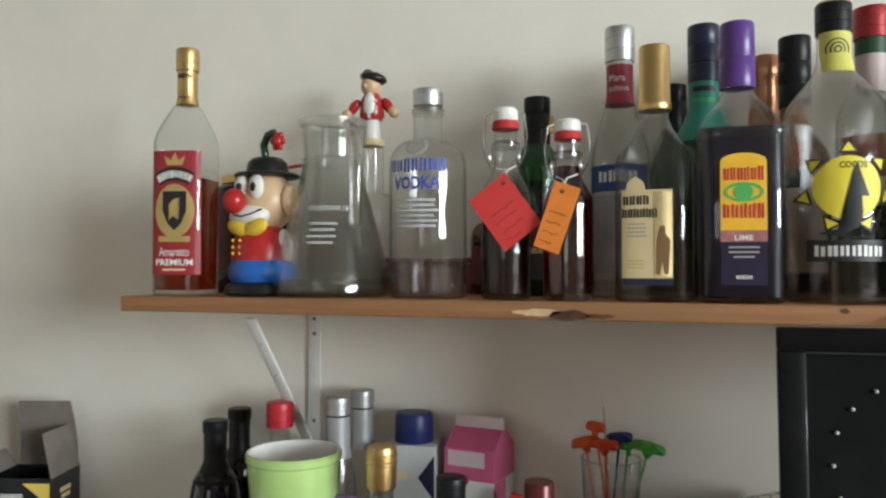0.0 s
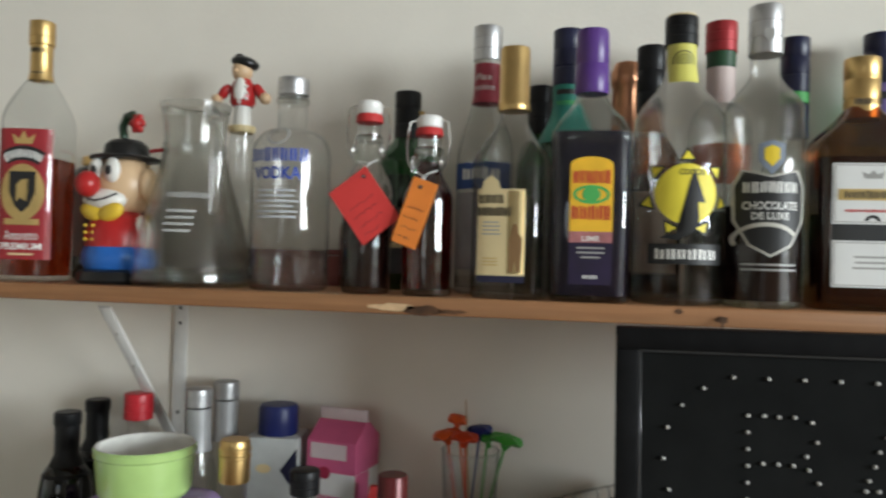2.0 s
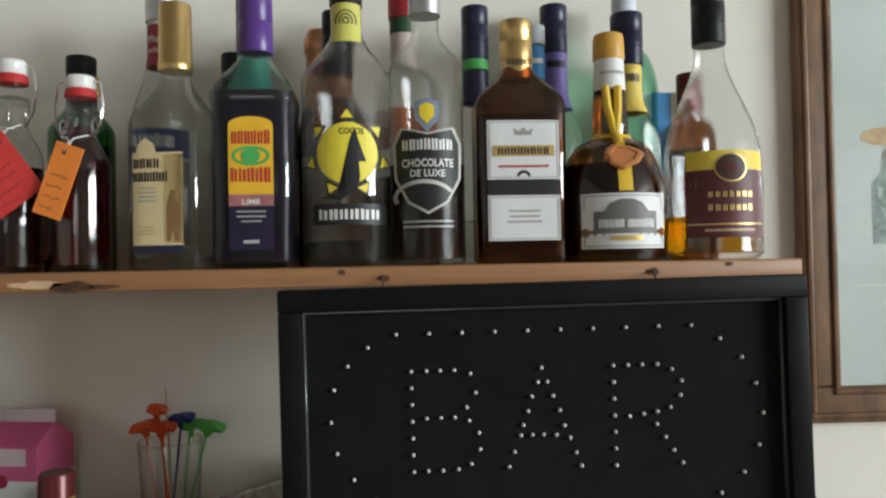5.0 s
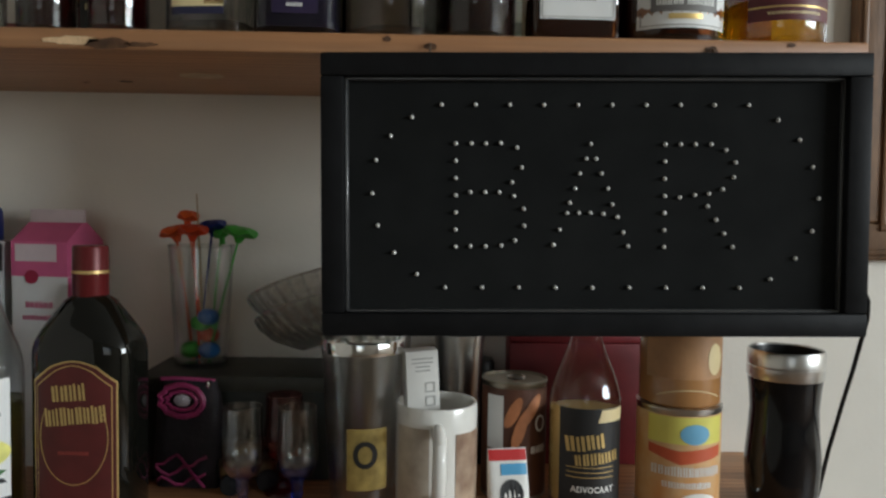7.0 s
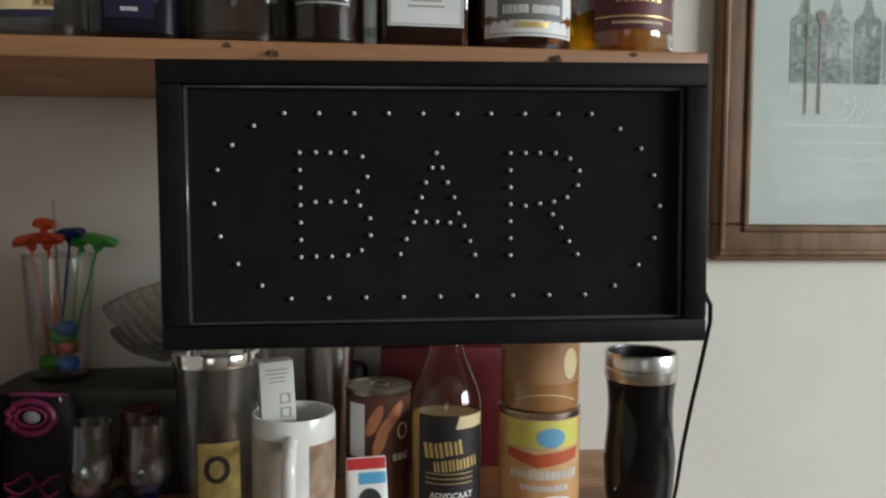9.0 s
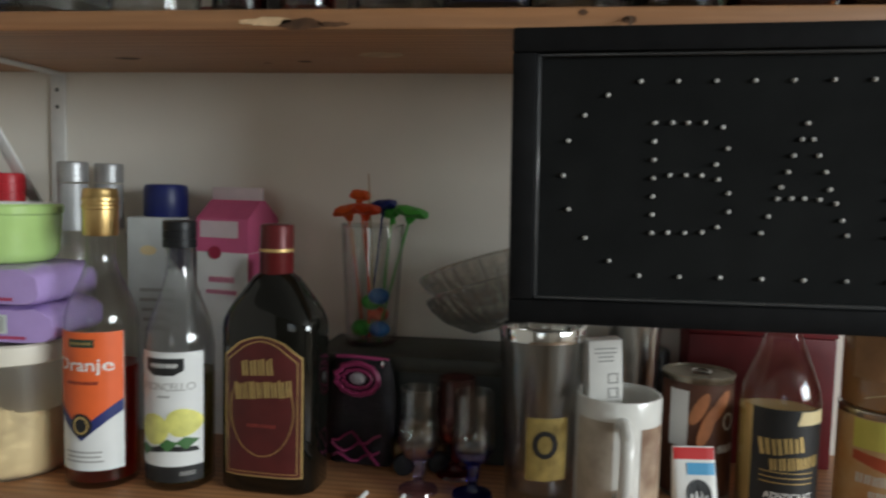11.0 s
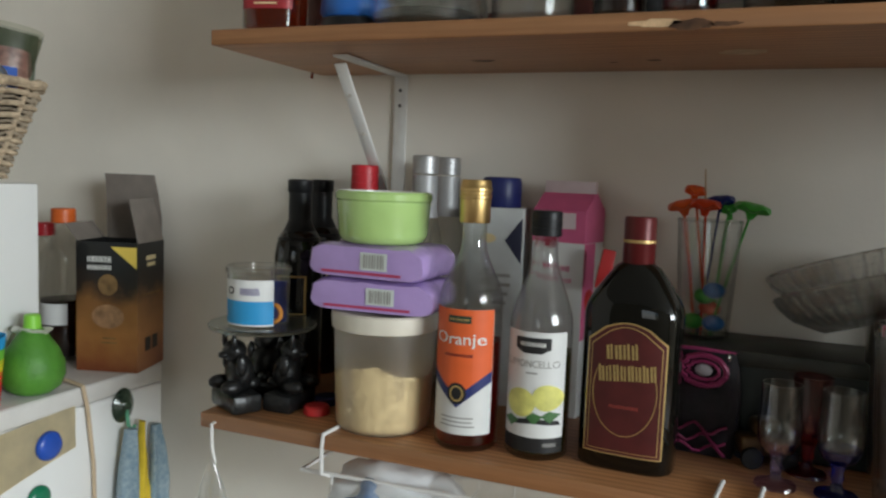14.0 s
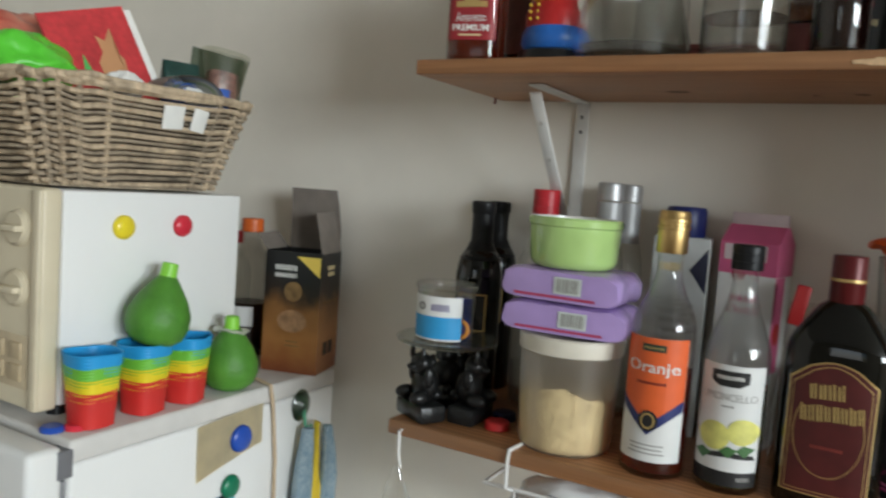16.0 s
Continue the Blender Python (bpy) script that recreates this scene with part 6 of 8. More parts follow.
# clear bag closed with a red clip
bag = bmesh.new()
rows_ = []
for k in range(9):
    t = k / 8
    rows_.append((0.20 * t, 0.030 * (1 - 0.25 * t), 0.024 * (1 - 0.85 * t) + 0.002, 2.6))
rings(bag, rows_, 28)
for v in bag.verts:
    v.co += Vector((noise.noise(v.co * 40), noise.noise(v.co * 40 + Vector((5, 0, 0))), 0)) * 0.004
bg = thing("snack_bag", 0.475, 0.170, LOW, "clear crinkled plastic bag closed with a red clip", "bag", 10)
part("bag_film", bag, CLEARB, bg)
part("clip", shifted(boxed(-0.008, -0.006, -0.024, 0.008, 0.006, 0.024, 0.002), -0.012, -0.004, 0.196, 10), plain("red_clip_plastic", (0.55, 0.03, 0.03), 0.4), bg, "red plastic clip")

# dark box with a glass of drink stirrers and stacked crystal bowls on it
dk = thing("dark_box", 0.672, 0.208, LOW, "flat dark green cardboard box standing behind the glasses", "box")
part("box_body", boxed(-0.146, -0.055, 0, 0.146, 0.055, 0.112, 0.003), shade("dark_green_card", (0.014, 0.020, 0.016), 0.5, vary=0.3), dk)
part("lid", boxed(-0.148, -0.057, 0.100, 0.148, 0.057, 0.118, 0.003), shade("olive_card", (0.035, 0.035, 0.026), 0.5, vary=0.3), dk)
BT = LOW + 0.118
sg = thing("tall_glass", 0.577, 0.216, BT, "tall clear tumbler full of coloured plastic drink stirrers", "glass")
GR = [(0, 0.028, 0.028, 2), (0.002, 0.030, 0.030, 2), (0.14, 0.0375, 0.0375, 2), (0.142, 0.037, 0.037, 2)]
part("glass_body", shell(GR, 0.0018, 0.006), CLEAR, sg)
part("base", lathe([(0.0022, 0.027), (0.0055, 0.0275)], 32), CLEAR, sg)
part("rim", rings(bmesh.new(), [(0.139, 0.0378, 0.0378, 2), (0.1415, 0.0382, 0.0382, 2), (0.143, 0.0372, 0.0372, 2), (0.1415, 0.0360, 0.0360, 2)], 36, False, False), CLEAR, sg)
rnd = random.Random(5)
STC = [plain("stirrer_orange", (0.80, 0.13, 0.03), 0.35), plain("stirrer_red", (0.72, 0.07, 0.02), 0.35), plain("stirrer_navy", (0.015, 0.03, 0.18), 0.35), plain("stirrer_green", (0.07, 0.42, 0.06), 0.35)]
for k, (bx_, tx, ty, h_, mi) in enumerate(((-0.010, -0.032, 0.004, 0.150, 0), (0.004, -0.020, 0.014, 0.168, 0), (-0.006, 0.010, 0.010, 0.157, 2), (0.008, 0.046, -0.002, 0.150, 3), (-0.002, -0.006, -0.012, 0.152, 1), (0.010, 0.020, 0.012, 0.148, 3))):
    st = thing("drink_stirrer", 0.577, 0.216, BT + 0.007, "coloured plastic drink stirrer standing in the tall glass", "stirrer", 0, "drink stirrers")
    part("stick", tube([(bx_, ty * 0.2, 0), (bx_ * 0.4 + tx * 0.5, ty * 0.6, h_ * 0.5), (tx, ty, h_)], 0.0015, 6), STC[mi], st)
    cap_r = (0.019, 0.013, 0.017, 0.021, 0.018, 0.010)[k]
    fan = lathe([(-0.012, 0.003), (-0.004, cap_r * 0.35), (-0.001, cap_r * 0.9), (0.001, cap_r), (0.004, cap_r * 0.9), (0.007, cap_r * 0.45), (0.008, 0.001)], 24)
    for v in fan.verts:
        v.co.z += 0.0025 * math.sin(5 * math.atan2(v.co.y, v.co.x)) * math.hypot(v.co.x, v.co.y) / cap_r
    part("fan_top", shifted(fan, tx, ty, h_, (-14, 8, -6, 12, 4, -10)[k], "Y"), STC[mi], st)
for k in range(5):
    o = part("glass_bead", ball((0, 0, 0), 0.011, (1.2, 1, 0.9), 12), [STC[3], plain("bead_blue", (0.02, 0.16, 0.5), 0.3), STC[1], STC[3], plain("bead_blue", (0.02, 0.16, 0.5), 0.3)][k])
    o.location = (0.577 + (-0.012, 0.012, 0.006, 0.0, 0.010)[k], 0.214 + (0, -0.008, 0.010, 0, -0.006)[k], BT + (0.018, 0.019, 0.034, 0.050, 0.058)[k])
    tagged(o, "coloured plastic bead inside the tall glass", "bead", "beads in the glass")
st = thing("wooden_skewer", 0.577, 0.216, BT + 0.007, "pale wooden skewer standing among the stirrers", "skewer")
part("stick", tube([(0.004, 0, 0), (-0.004, 0.008, 0.10), (-0.010, 0.014, 0.196)], [0.002, 0.002, 0.0008], 6), plain("pale_wood", (0.5, 0.36, 0.2), 0.6), st)


def crystal_bowl(x, y, z, tilt, r, label):
    ob = thing("crystal_bowl", x, y, z, label, "bowl", 0, "crystal bowls")
    ob.rotation_euler = (radians(-11), radians(tilt), 0)
    prof_ = [(0, r * 0.50), (0.004, r * 0.58), (0.018, r * 0.82), (0.034, r * 0.96), (0.044, r), (0.046, r * 0.985), (0.036, r * 0.93), (0.020, r * 0.78), (0.008, r * 0.52), (0.006, 0.001)]
    bm = lathe(prof_, 160)
    for v in bm.verts:
        a = math.atan2(v.co.y, v.co.x)
        q = 1 + 0.030 * (2 * abs(math.cos(16 * a)) ** 0.7 - 1) * min(1, v.co.z / 0.02)
        v.co.x *= q
        v.co.y *= q
    part("bowl_body", bm, glass("crystal", (0.95, 0.95, 0.94), 0.40, 0.0, 1.36), ob)
    part("rim", tube(arc(0, 0, 0.0452, r * 1.0, 0, 360, 48, "xy")[:-1], 0.0022, 6, True), glass("crystal_rim", (0.97, 0.97, 0.96), 0.3, 0.02, 1.4), ob)
    return ob


crystal_bowl(0.745, 0.170, 1.186, -17, 0.083, "cut crystal bowl leaning on the box")
crystal_bowl(0.738, 0.174, 1.210, -17, 0.085, "cut crystal bowl stacked in another")

# patterned pouch and trinket in front of the box
pz = bmesh.new()
rings(pz, [(0, 0.036, 0.012, 3), (0.02, 0.040, 0.018, 3), (0.07, 0.038, 0.016, 3), (0.10, 0.036, 0.012, 3), (0.118, 0.030, 0.006, 3)], 28)
for v in pz.verts:
    v.co += Vector((noise.noise(v.co * 35), noise.noise(v.co * 35 + Vector((9, 0, 0))), 0)) * 0.005
pouch = thing("printed_pouch", 0.587, 0.138, LOW, "soft pouch printed in pink and black", "pouch", -8)
part("bag", pz, shade("black_cloth", (0.014, 0.011, 0.013), 0.8, vary=0.5, scale=60, bump=0.4), pouch)
HOTPINK = plain("pink_print", (0.20, 0.018, 0.07), 0.5, vary=0.3)
for rx_, rz_, th_ in ((0.0240, 0.0170, 0.0034), (0.0165, 0.0100, 0.0022)):
    part("printed_oval", tube([(rx_ * math.cos(2 * math.pi * k / 22) + 0.002 * math.sin(3 * k), -0.0185, 0.098 + rz_ * math.sin(2 * math.pi * k / 22)) for k in range(22)], th_, 6, True), HOTPINK, pouch)
part("pale_print", ball((0, -0.0165, 0.098), 0.009, (1.1, 0.3, 0.8), 10), plain("grey_print", (0.30, 0.27, 0.28), 0.6), pouch)
for k in range(3):
    part("cord", tube([(-0.026 + 0.055 * q / 8, -0.022 - 0.004 * math.sin(q + k), 0.012 + 0.011 * k + 0.005 * math.sin(q * 1.3 + 2 * k)) for q in range(9)], 0.0017, 6), HOTPINK, pouch)
part("zip", tube([(-0.030, -0.004, 0.1175), (-0.012, -0.007, 0.1195), (0.010, -0.006, 0.1190), (0.030, -0.002, 0.1172)], 0.0022, 6), plain("zip_pink", (0.30, 0.04, 0.12), 0.5), pouch, "pink zip")
part("zip_pull", ball((0.024, -0.006, 0.112), 0.004, (0.7, 0.5, 1.4), 8), CHROME, pouch)
tk = thing("toy_car", 0.652, 0.130, LOW, "small dark bronze toy car with round wheels", "toy", 20)
part("body", shifted(boxed(-0.030, -0.014, 0.012, 0.030, 0.014, 0.034, 0.006, 3)), shade("dark_bronze", (0.10, 0.06, 0.025), 0.35, 0.7, vary=0.3), tk)
part("cabin", boxed(-0.016, -0.012, 0.033, 0.014, 0.012, 0.052, 0.006, 3), shade("dark_bronze", (0.10, 0.06, 0.025), 0.35, 0.7), tk)
for wx in (-0.019, 0.019):
    for wy in (-0.0165, 0.0165):
        wb = lathe([(-0.004, 0.009), (-0.003, 0.0115), (0.003, 0.0115), (0.004, 0.009), (0.0035, 0.005), (0.0045, 0.003)], 20)
        bmesh.ops.rotate(wb, cent=(0, 0, 0), matrix=Matrix.Rotation(radians(90), 3, "X"), verts=wb.verts)
        part("wheel", shifted(wb, wx, wy, 0.0118), shade("toy_rubber", (0.012, 0.011, 0.010), 0.7, spec=0.2, vary=0.3), tk)


def goblet(x, y, m, foot_m, label):
    g = thing("shot_goblet", x, y, LOW, label, "glass", 0, "small goblets")
    part("foot", lathe([(0, 0.019), (0.001, 0.0205), (0.004, 0.0195), (0.007, 0.008), (0.014, 0.0045)], 28, True, False), foot_m, g)
    part("stem", lathe([(0.0135, 0.0046), (0.020, 0.0065), (0.026, 0.0055), (0.032, 0.0075), (0.036, 0.0070)], 20), foot_m, g)
    part("cup_base", lathe([(0.0335, 0.0068), (0.0378, 0.0147), (0.044, 0.0180), (0.050, 0.0208)], 28, True, False), foot_m, g)
    part("cup", shell([(0.034, 0.006, 0.006, 2), (0.038, 0.014, 0.014, 2), (0.050, 0.0205, 0.0205, 2), (0.066, 0.0215, 0.0215, 2), (0.080, 0.0195, 0.0195, 2), (0.106, 0.0195, 0.0195, 2), (0.1065, 0.019, 0.019, 2)], 0.0014, 0.040, 28), m, g)


goblet(0.662, 0.068, CLEAR, LILACG, "small stemmed glass tinted lilac")
goblet(0.717, 0.066, CLEAR, BLUEG, "small stemmed glass with a blue foot")
goblet(0.694, 0.118, glass("pale_red_glass", (0.85, 0.6, 0.6), 0.85), glass("red_glass", (0.7, 0.12, 0.12), 0.7), "small stemmed glass tinted red")

# mixing glass and steel tins
sh = thing("mixing_glass", 0.781, 0.076, LOW, "tall clear mixing glass with a silver rim and gold emblem", "glass")
SR = [(0, 0.028, 0.028, 2), (0.002, 0.031, 0.031, 2), (0.010, 0.032, 0.032, 2), (0.165, 0.0415, 0.0415, 2), (0.172, 0.0418, 0.0418, 2), (0.174, 0.041, 0.041, 2)]
part("glass_body", shell(SR, 0.0026, 0.014), CLEAR, sh)
part("rim", rings(bmesh.new(), [(0.163, 0.0424, 0.0424, 2), (0.174, 0.0430, 0.0430, 2), (0.176, 0.0422, 0.0422, 2), (0.1755, 0.0385, 0.0385, 2), (0.164, 0.0378, 0.0378, 2)], 40, False, False), CHROME, sh, "polished silver rim")
decal("emblem_panel", sheet(-0.012, 0.030, 0.026, 0.092, 8, 2), shade("dull_gold_print", (0.36, 0.26, 0.08), 0.5, 0.3, vary=0.35, scale=90), sh, SR, 0.0006)
decal("emblem", ring(0.006, 0.066, 0.012, 0.014, 0.005, 18), I_BLACK, sh, SR, 0.0010)
for tx, ty, tr, th, lb in ((0.786, 0.166, 0.044, 0.192, "tall steel cocktail shaker tin"), (0.884, 0.205, 0.030, 0.160, "small steel cocktail shaker tin")):
    tin = part("shaker_tin", rings(bmesh.new(), [(0, tr * 0.72, tr * 0.72, 2), (0.004, tr * 0.76, tr * 0.76, 2), (th - 0.01, tr * 0.97, tr * 0.97, 2), (th - 0.004, tr, tr, 2), (th, tr, tr, 2), (th, tr * 0.96, tr * 0.96, 2), (0.01, tr * 0.7, tr * 0.7, 2)], 40), STEEL)
    tin.location = (tx, ty, LOW)
    tagged(tin, lb, "shaker", "shaker tins")

# mug with a slim box in it
mg = thing("coffee_mug", 0.856, 0.074, LOW, "white ceramic mug with a brown photo print", "mug", 10)
MUGW = plain("mug_glaze", (0.76, 0.74, 0.69), 0.15, coat=0.5)
MR = [(0, 0.036, 0.036, 2), (0.002, 0.040, 0.040, 2), (0.006, 0.0415, 0.0415, 2), (0.110, 0.0415, 0.0415, 2), (0.1125, 0.0405, 0.0405, 2), (0.1125, 0.0385, 0.0385, 2), (0.109, 0.0378, 0.0378, 2), (0.008, 0.037, 0.037, 2)]
part("mug_body", rings(bmesh.new(), MR, 44), MUGW, mg)
hp = [(-0.006, -0.041, 0.093), (-0.008, -0.056, 0.094), (-0.009, -0.068, 0.086), (-0.010, -0.072, 0.066), (-0.010, -0.070, 0.044), (-0.009, -0.060, 0.028), (-0.007, -0.041, 0.024)]
part("handle", tube(hp, 0.0068, 12), MUGW, mg)
PHOTO = shade("photo_print", (0.55, 0.42, 0.30), 0.3, vary=0.5, scale=45, second=(0.16, 0.08, 0.05))
decal("photo", sheet(0.012, 0.006, 0.040, 0.088, 12, 2), PHOTO, mg, MR, 0.0005)
decal("photo", sheet(-0.040, 0.006, -0.014, 0.094, 12, 2), shade("photo_sepia", (0.62, 0.55, 0.45), 0.3, vary=0.4, scale=40, second=(0.32, 0.26, 0.2)), mg, MR, 0.0005)
slim = thing("slim_box", 0.846, 0.072, LOW + 0.0095, "narrow white cardboard box standing in the mug", "box", 14)
slim.rotation_euler.y = radians(-3)
part("carton", boxed(-0.0165, -0.010, 0, 0.0165, 0.010, 0.156, 0.0008), shade("pale_card", (0.62, 0.60, 0.56), 0.6, vary=0.06), slim)
decal("small_print", lines(4, 0.022, 0.016, 0, 0.142, 2), I_GREY, slim, None, depth=-0.010, off=0.0006)
for k in (0.100, 0.114):
    decal("pictogram", border(0.002, k, 0.012, k + 0.010, 0.0012), I_GREY, slim, None, depth=-0.010, off=0.0006)

# cans, sachet, advocaat, jar and flask
cn = thing("sausage_can", 0.941, 0.128, LOW, "food can with a brown label showing sausages", "can", 6)
KR = [(0, 0.0335, 0.0335, 2), (0.002, 0.0355, 0.0355, 2), (0.004, 0.0345, 0.0345, 2), (0.120, 0.0345, 0.0345, 2), (0.122, 0.0358, 0.0358, 2), (0.1255, 0.0358, 0.0358, 2), (0.126, 0.034, 0.034, 2), (0.1235, 0.033, 0.033, 2)]
part("can_body", rings(bmesh.new(), KR, 40), shade("dull_tin", (0.26, 0.23, 0.18), 0.4, 1.0, vary=0.2), cn)
sleeve(cn, KR, 0.005, 0.119, ink("can_brown", (0.10, 0.035, 0.018), vary=0.3), "label", label="dark brown paper label")
for k, (sx, sz, rt) in enumerate(((-0.008, 0.095, 25), (0.004, 0.088, 35), (0.012, 0.098, 30), (-0.002, 0.074, 20))):
    pts = shifted(disc(0, 0, 0.006, 0.018, 16), 0, 0, 0, rt)
    decal("printed_sausage", shifted(pts, sx, 0, sz), ink("sausage", (0.50, 0.19, 0.08), vary=0.25, scale=90), cn, KR, 0.0012 + 0.0003 * k)
decal("ingredient_panel", sheet(-0.033, 0.055, -0.018, 0.112, 8, 2), ink("label_white", (0.74, 0.74, 0.72)), cn, KR, 0.0011)
decal("white_mark", ring(0.022, 0.082, 0.006, 0.009, 0.002, 14), I_WHITE, cn, KR, 0.0013)
decal("name_word", bars(3, 0.018, 0.009, 0.020, 0.055), I_WHITE, cn, KR, 0.0013)
part("pull_ring", tube(arc(0, -0.008, 0.1275, 0.009, 0, 360, 16, "xy")[:-1], 0.0013, 6, True), STEEL, cn)

sc = thing("sachet", 0.930, 0.058, LOW, "small red, white and blue paper sachet leaning on the can", "sachet", 8)
sc.rotation_euler.x = radians(-14)
sb = bmesh.new()
rings(sb, [(0, 0.021, 0.0075, 4), (0.02, 0.021, 0.0085, 4), (0.05, 0.0205, 0.005, 4), (0.066, 0.020, 0.0012, 4)], 28)
part("paper", sb, I_WHITE, sc)
SCR = [(0, 0.021, 0.0075, 4), (0.02, 0.021, 0.0085, 4), (0.05, 0.0205, 0.005, 4), (0.066, 0.020, 0.0012, 4)]
decal("red_band", sheet(-0.0195, 0.054, 0.0195, 0.065, 6, 2), ink("red", (0.55, 0.03, 0.03)), sc, SCR, 0.0005)
decal("blue_panel", sheet(-0.008, 0.040, 0.019, 0.051, 6, 2), ink("sachet_blue", (0.08, 0.35, 0.6)), sc, SCR, 0.0006)
decal("photo", disc(0.002, 0.022, 0.012, 0.014), I_BLACK, sc, SCR, 0.0007)

R = profile(0.0365, 0.112, 0.185, 0.0145, 0.235, bend="soft", foot=0.004)
b = vessel("advocaat_bottle", 1.012, 0.097, LOW, R, "clear glass advocaat bottle with a black and gold label", CLEAR, fill=(0.10, shade("advocaat", (0.62, 0.42, 0.12), 0.4)))
screw_cap(b, 0.0170, 0.212, 0.245, BLACKP, label="black screw cap")
decal("label", sheet(-0.0345, 0.010, 0.0345, 0.108, 16), I_BLACK, b, R, 0.0005, "black label with gold lettering")
decal("label_edge", sheet(-0.0348, 0.010, -0.030, 0.108, 3), I_GOLD, b, R, 0.0009)
decal("sticker", outline([(0.006, 0.094), (0.034, 0.094), (0.034, 0.107), (0.010, 0.107)]), I_CREAM, b, R, 0.0010)
decal("name_word", shifted(bars(4, 0.040, 0.017, 0, 0, seed=71), -0.006, 0, 0.074, -8), I_GOLD, b, R, 0.0010)
decal("name_word", shifted(bars(6, 0.046, 0.013, 0, 0, seed=72), 0.006, 0, 0.058, -6), I_GOLD, b, R, 0.0012)
for k in range(3):
    decal("gold_line", sheet(-0.024, 0.038 + 0.005 * k, 0.024, 0.0388 + 0.005 * k, 8, 1), I_GOLD, b, R, 0.0010)
decal("kind_word", words("ADVOCAAT", 0.044, 0.0065, 0.002, 0.026, 0.02), I_WHITE, b, R, 0.0010)

jr = thing("filling_can", 1.112, 0.100, LOW, "tall can of apple filling with a yellow and red label", "can", -4)
jr.scale.z = 1.15
R = [(0, 0.0415, 0.0415, 2), (0.002, 0.0435, 0.0435, 2), (0.004, 0.0425, 0.0425, 2), (0.090, 0.0425, 0.0425, 2), (0.092, 0.0438, 0.0438, 2), (0.0945, 0.0438, 0.0438, 2)]
part("can_body", rings(bmesh.new(), R, 44), STEEL, jr)
sleeve(jr, R, 0.005, 0.089, shade("fruit_label", (0.62, 0.30, 0.10), 0.45, vary=0.3, scale=50, second=(0.70, 0.50, 0.28)), "label", label="printed fruit label")
decal("yellow_top", sheet(-0.040, 0.064, 0.040, 0.088, 16, 1), ink("lime_yellow", (0.72, 0.66, 0.14), vary=0.1), jr, R, 0.0010)
decal("blue_badge", disc(0.006, 0.073, 0.015, 0.009), ink("badge_blue", (0.16, 0.42, 0.62)), jr, R, 0.0014)
decal("red_swash", outline([(-0.036, 0.062), (-0.010, 0.058), (0.034, 0.062), (0.034, 0.052), (-0.008, 0.046), (-0.036, 0.054)]), ink("apple_red", (0.55, 0.10, 0.04)), jr, R, 0.0014)
decal("name_word", bars(12, 0.068, 0.009, 0, 0.040, seed=81), I_WHITE, jr, R, 0.0014)
decal("name_word", bars(9, 0.050, 0.006, 0, 0.028, seed=82), I_WHITE, jr, R, 0.0014)
decal("cream_bowl", disc(0.010, 0.012, 0.020, 0.009), I_WHITE, jr, R, 0.0014)
up = thing("peanut_jar", 1.112, 0.100, LOW + 0.1088, "clear plastic jar of brown nut spread standing on a can", "jar", -4)
R = [(0, 0.038, 0.038, 2), (0.003, 0.0415, 0.0415, 2), (0.095, 0.0415, 0.0415, 2), (0.105, 0.036, 0.036, 2), (0.115, 0.034, 0.034, 2)]
part("jar_body", rings(bmesh.new(), R, 40), shade("nut_spread", (0.36, 0.17, 0.06), 0.25, vary=0.2, scale=30, coat=0.6), up)
part("lid", lathe([(0.112, 0.036), (0.113, 0.037), (0.128, 0.037), (0.130, 0.034)], 36), I_RED, up)
decal("label", sheet(-0.038, 0.030, 0.038, 0.088, 14), ink("nut_label", (0.42, 0.22, 0.10), vary=0.25), up, R, 0.0006)
decal("white_oval", disc(0.026, 0.050, 0.008, 0.016), I_CREAM, up, R, 0.0010)
decal("swash", ring(0, 0.004, 0.036, 0.016, 0.0012, 18, 30, 150), I_CREAM, up, R, 0.0010)

fl = thing("travel_flask", 1.219, 0.090, LOW, "black waisted travel mug with a steel rim", "flask")
FR = [(0, 0.030), (0.002, 0.033), (0.02, 0.036), (0.05, 0.0375), (0.085, 0.0345), (0.105, 0.0335), (0.125, 0.0350), (0.138, 0.0368)]
part("flask_body", lathe(FR, 44), shade("gloss_black", (0.006, 0.006, 0.007), 0.12, vary=0.1, spec=0.35, coat=0.1), fl)
part("rim", lathe([(0.137, 0.0370), (0.138, 0.0378), (0.149, 0.0380), (0.150, 0.0372), (0.151, 0.0380), (0.164, 0.0380), (0.1665, 0.0368), (0.1655, 0.0352), (0.160, 0.0350)], 44, True, False), STEEL, fl, "polished steel rim")
part("lid", lathe([(0.154, 0.0345), (0.1648, 0.0347), (0.1650, 0.0325), (0.1560, 0.0315), (0.1555, 0.001)], 36), BLACKP, fl, "black drinking lid")
o = part("turquoise_lid", lathe([(0, 0.016), (0.001, 0.018), (0.013, 0.0175), (0.016, 0.015), (0.0165, 0.002)], 26), plain("turquoise_plastic", (0.05, 0.42, 0.52), 0.4))
o.location = (1.243, 0.165, LOW)
tagged(o, "small turquoise plastic lid at the shelf end", "lid")
rb = thing("red_box", 1.025, 0.240, LOW, "dark red cardboard box against the wall", "box")
part("box_body", boxed(-0.080, -0.025, 0, 0.080, 0.026, 0.148, 0.002), ink("box_red", (0.15, 0.010, 0.014), vary=0.2), rb)
part("lid", boxed(-0.081, -0.026, 0.1485, 0.081, 0.0265, 0.162, 0.002), ink("box_red", (0.15, 0.010, 0.014)), rb)
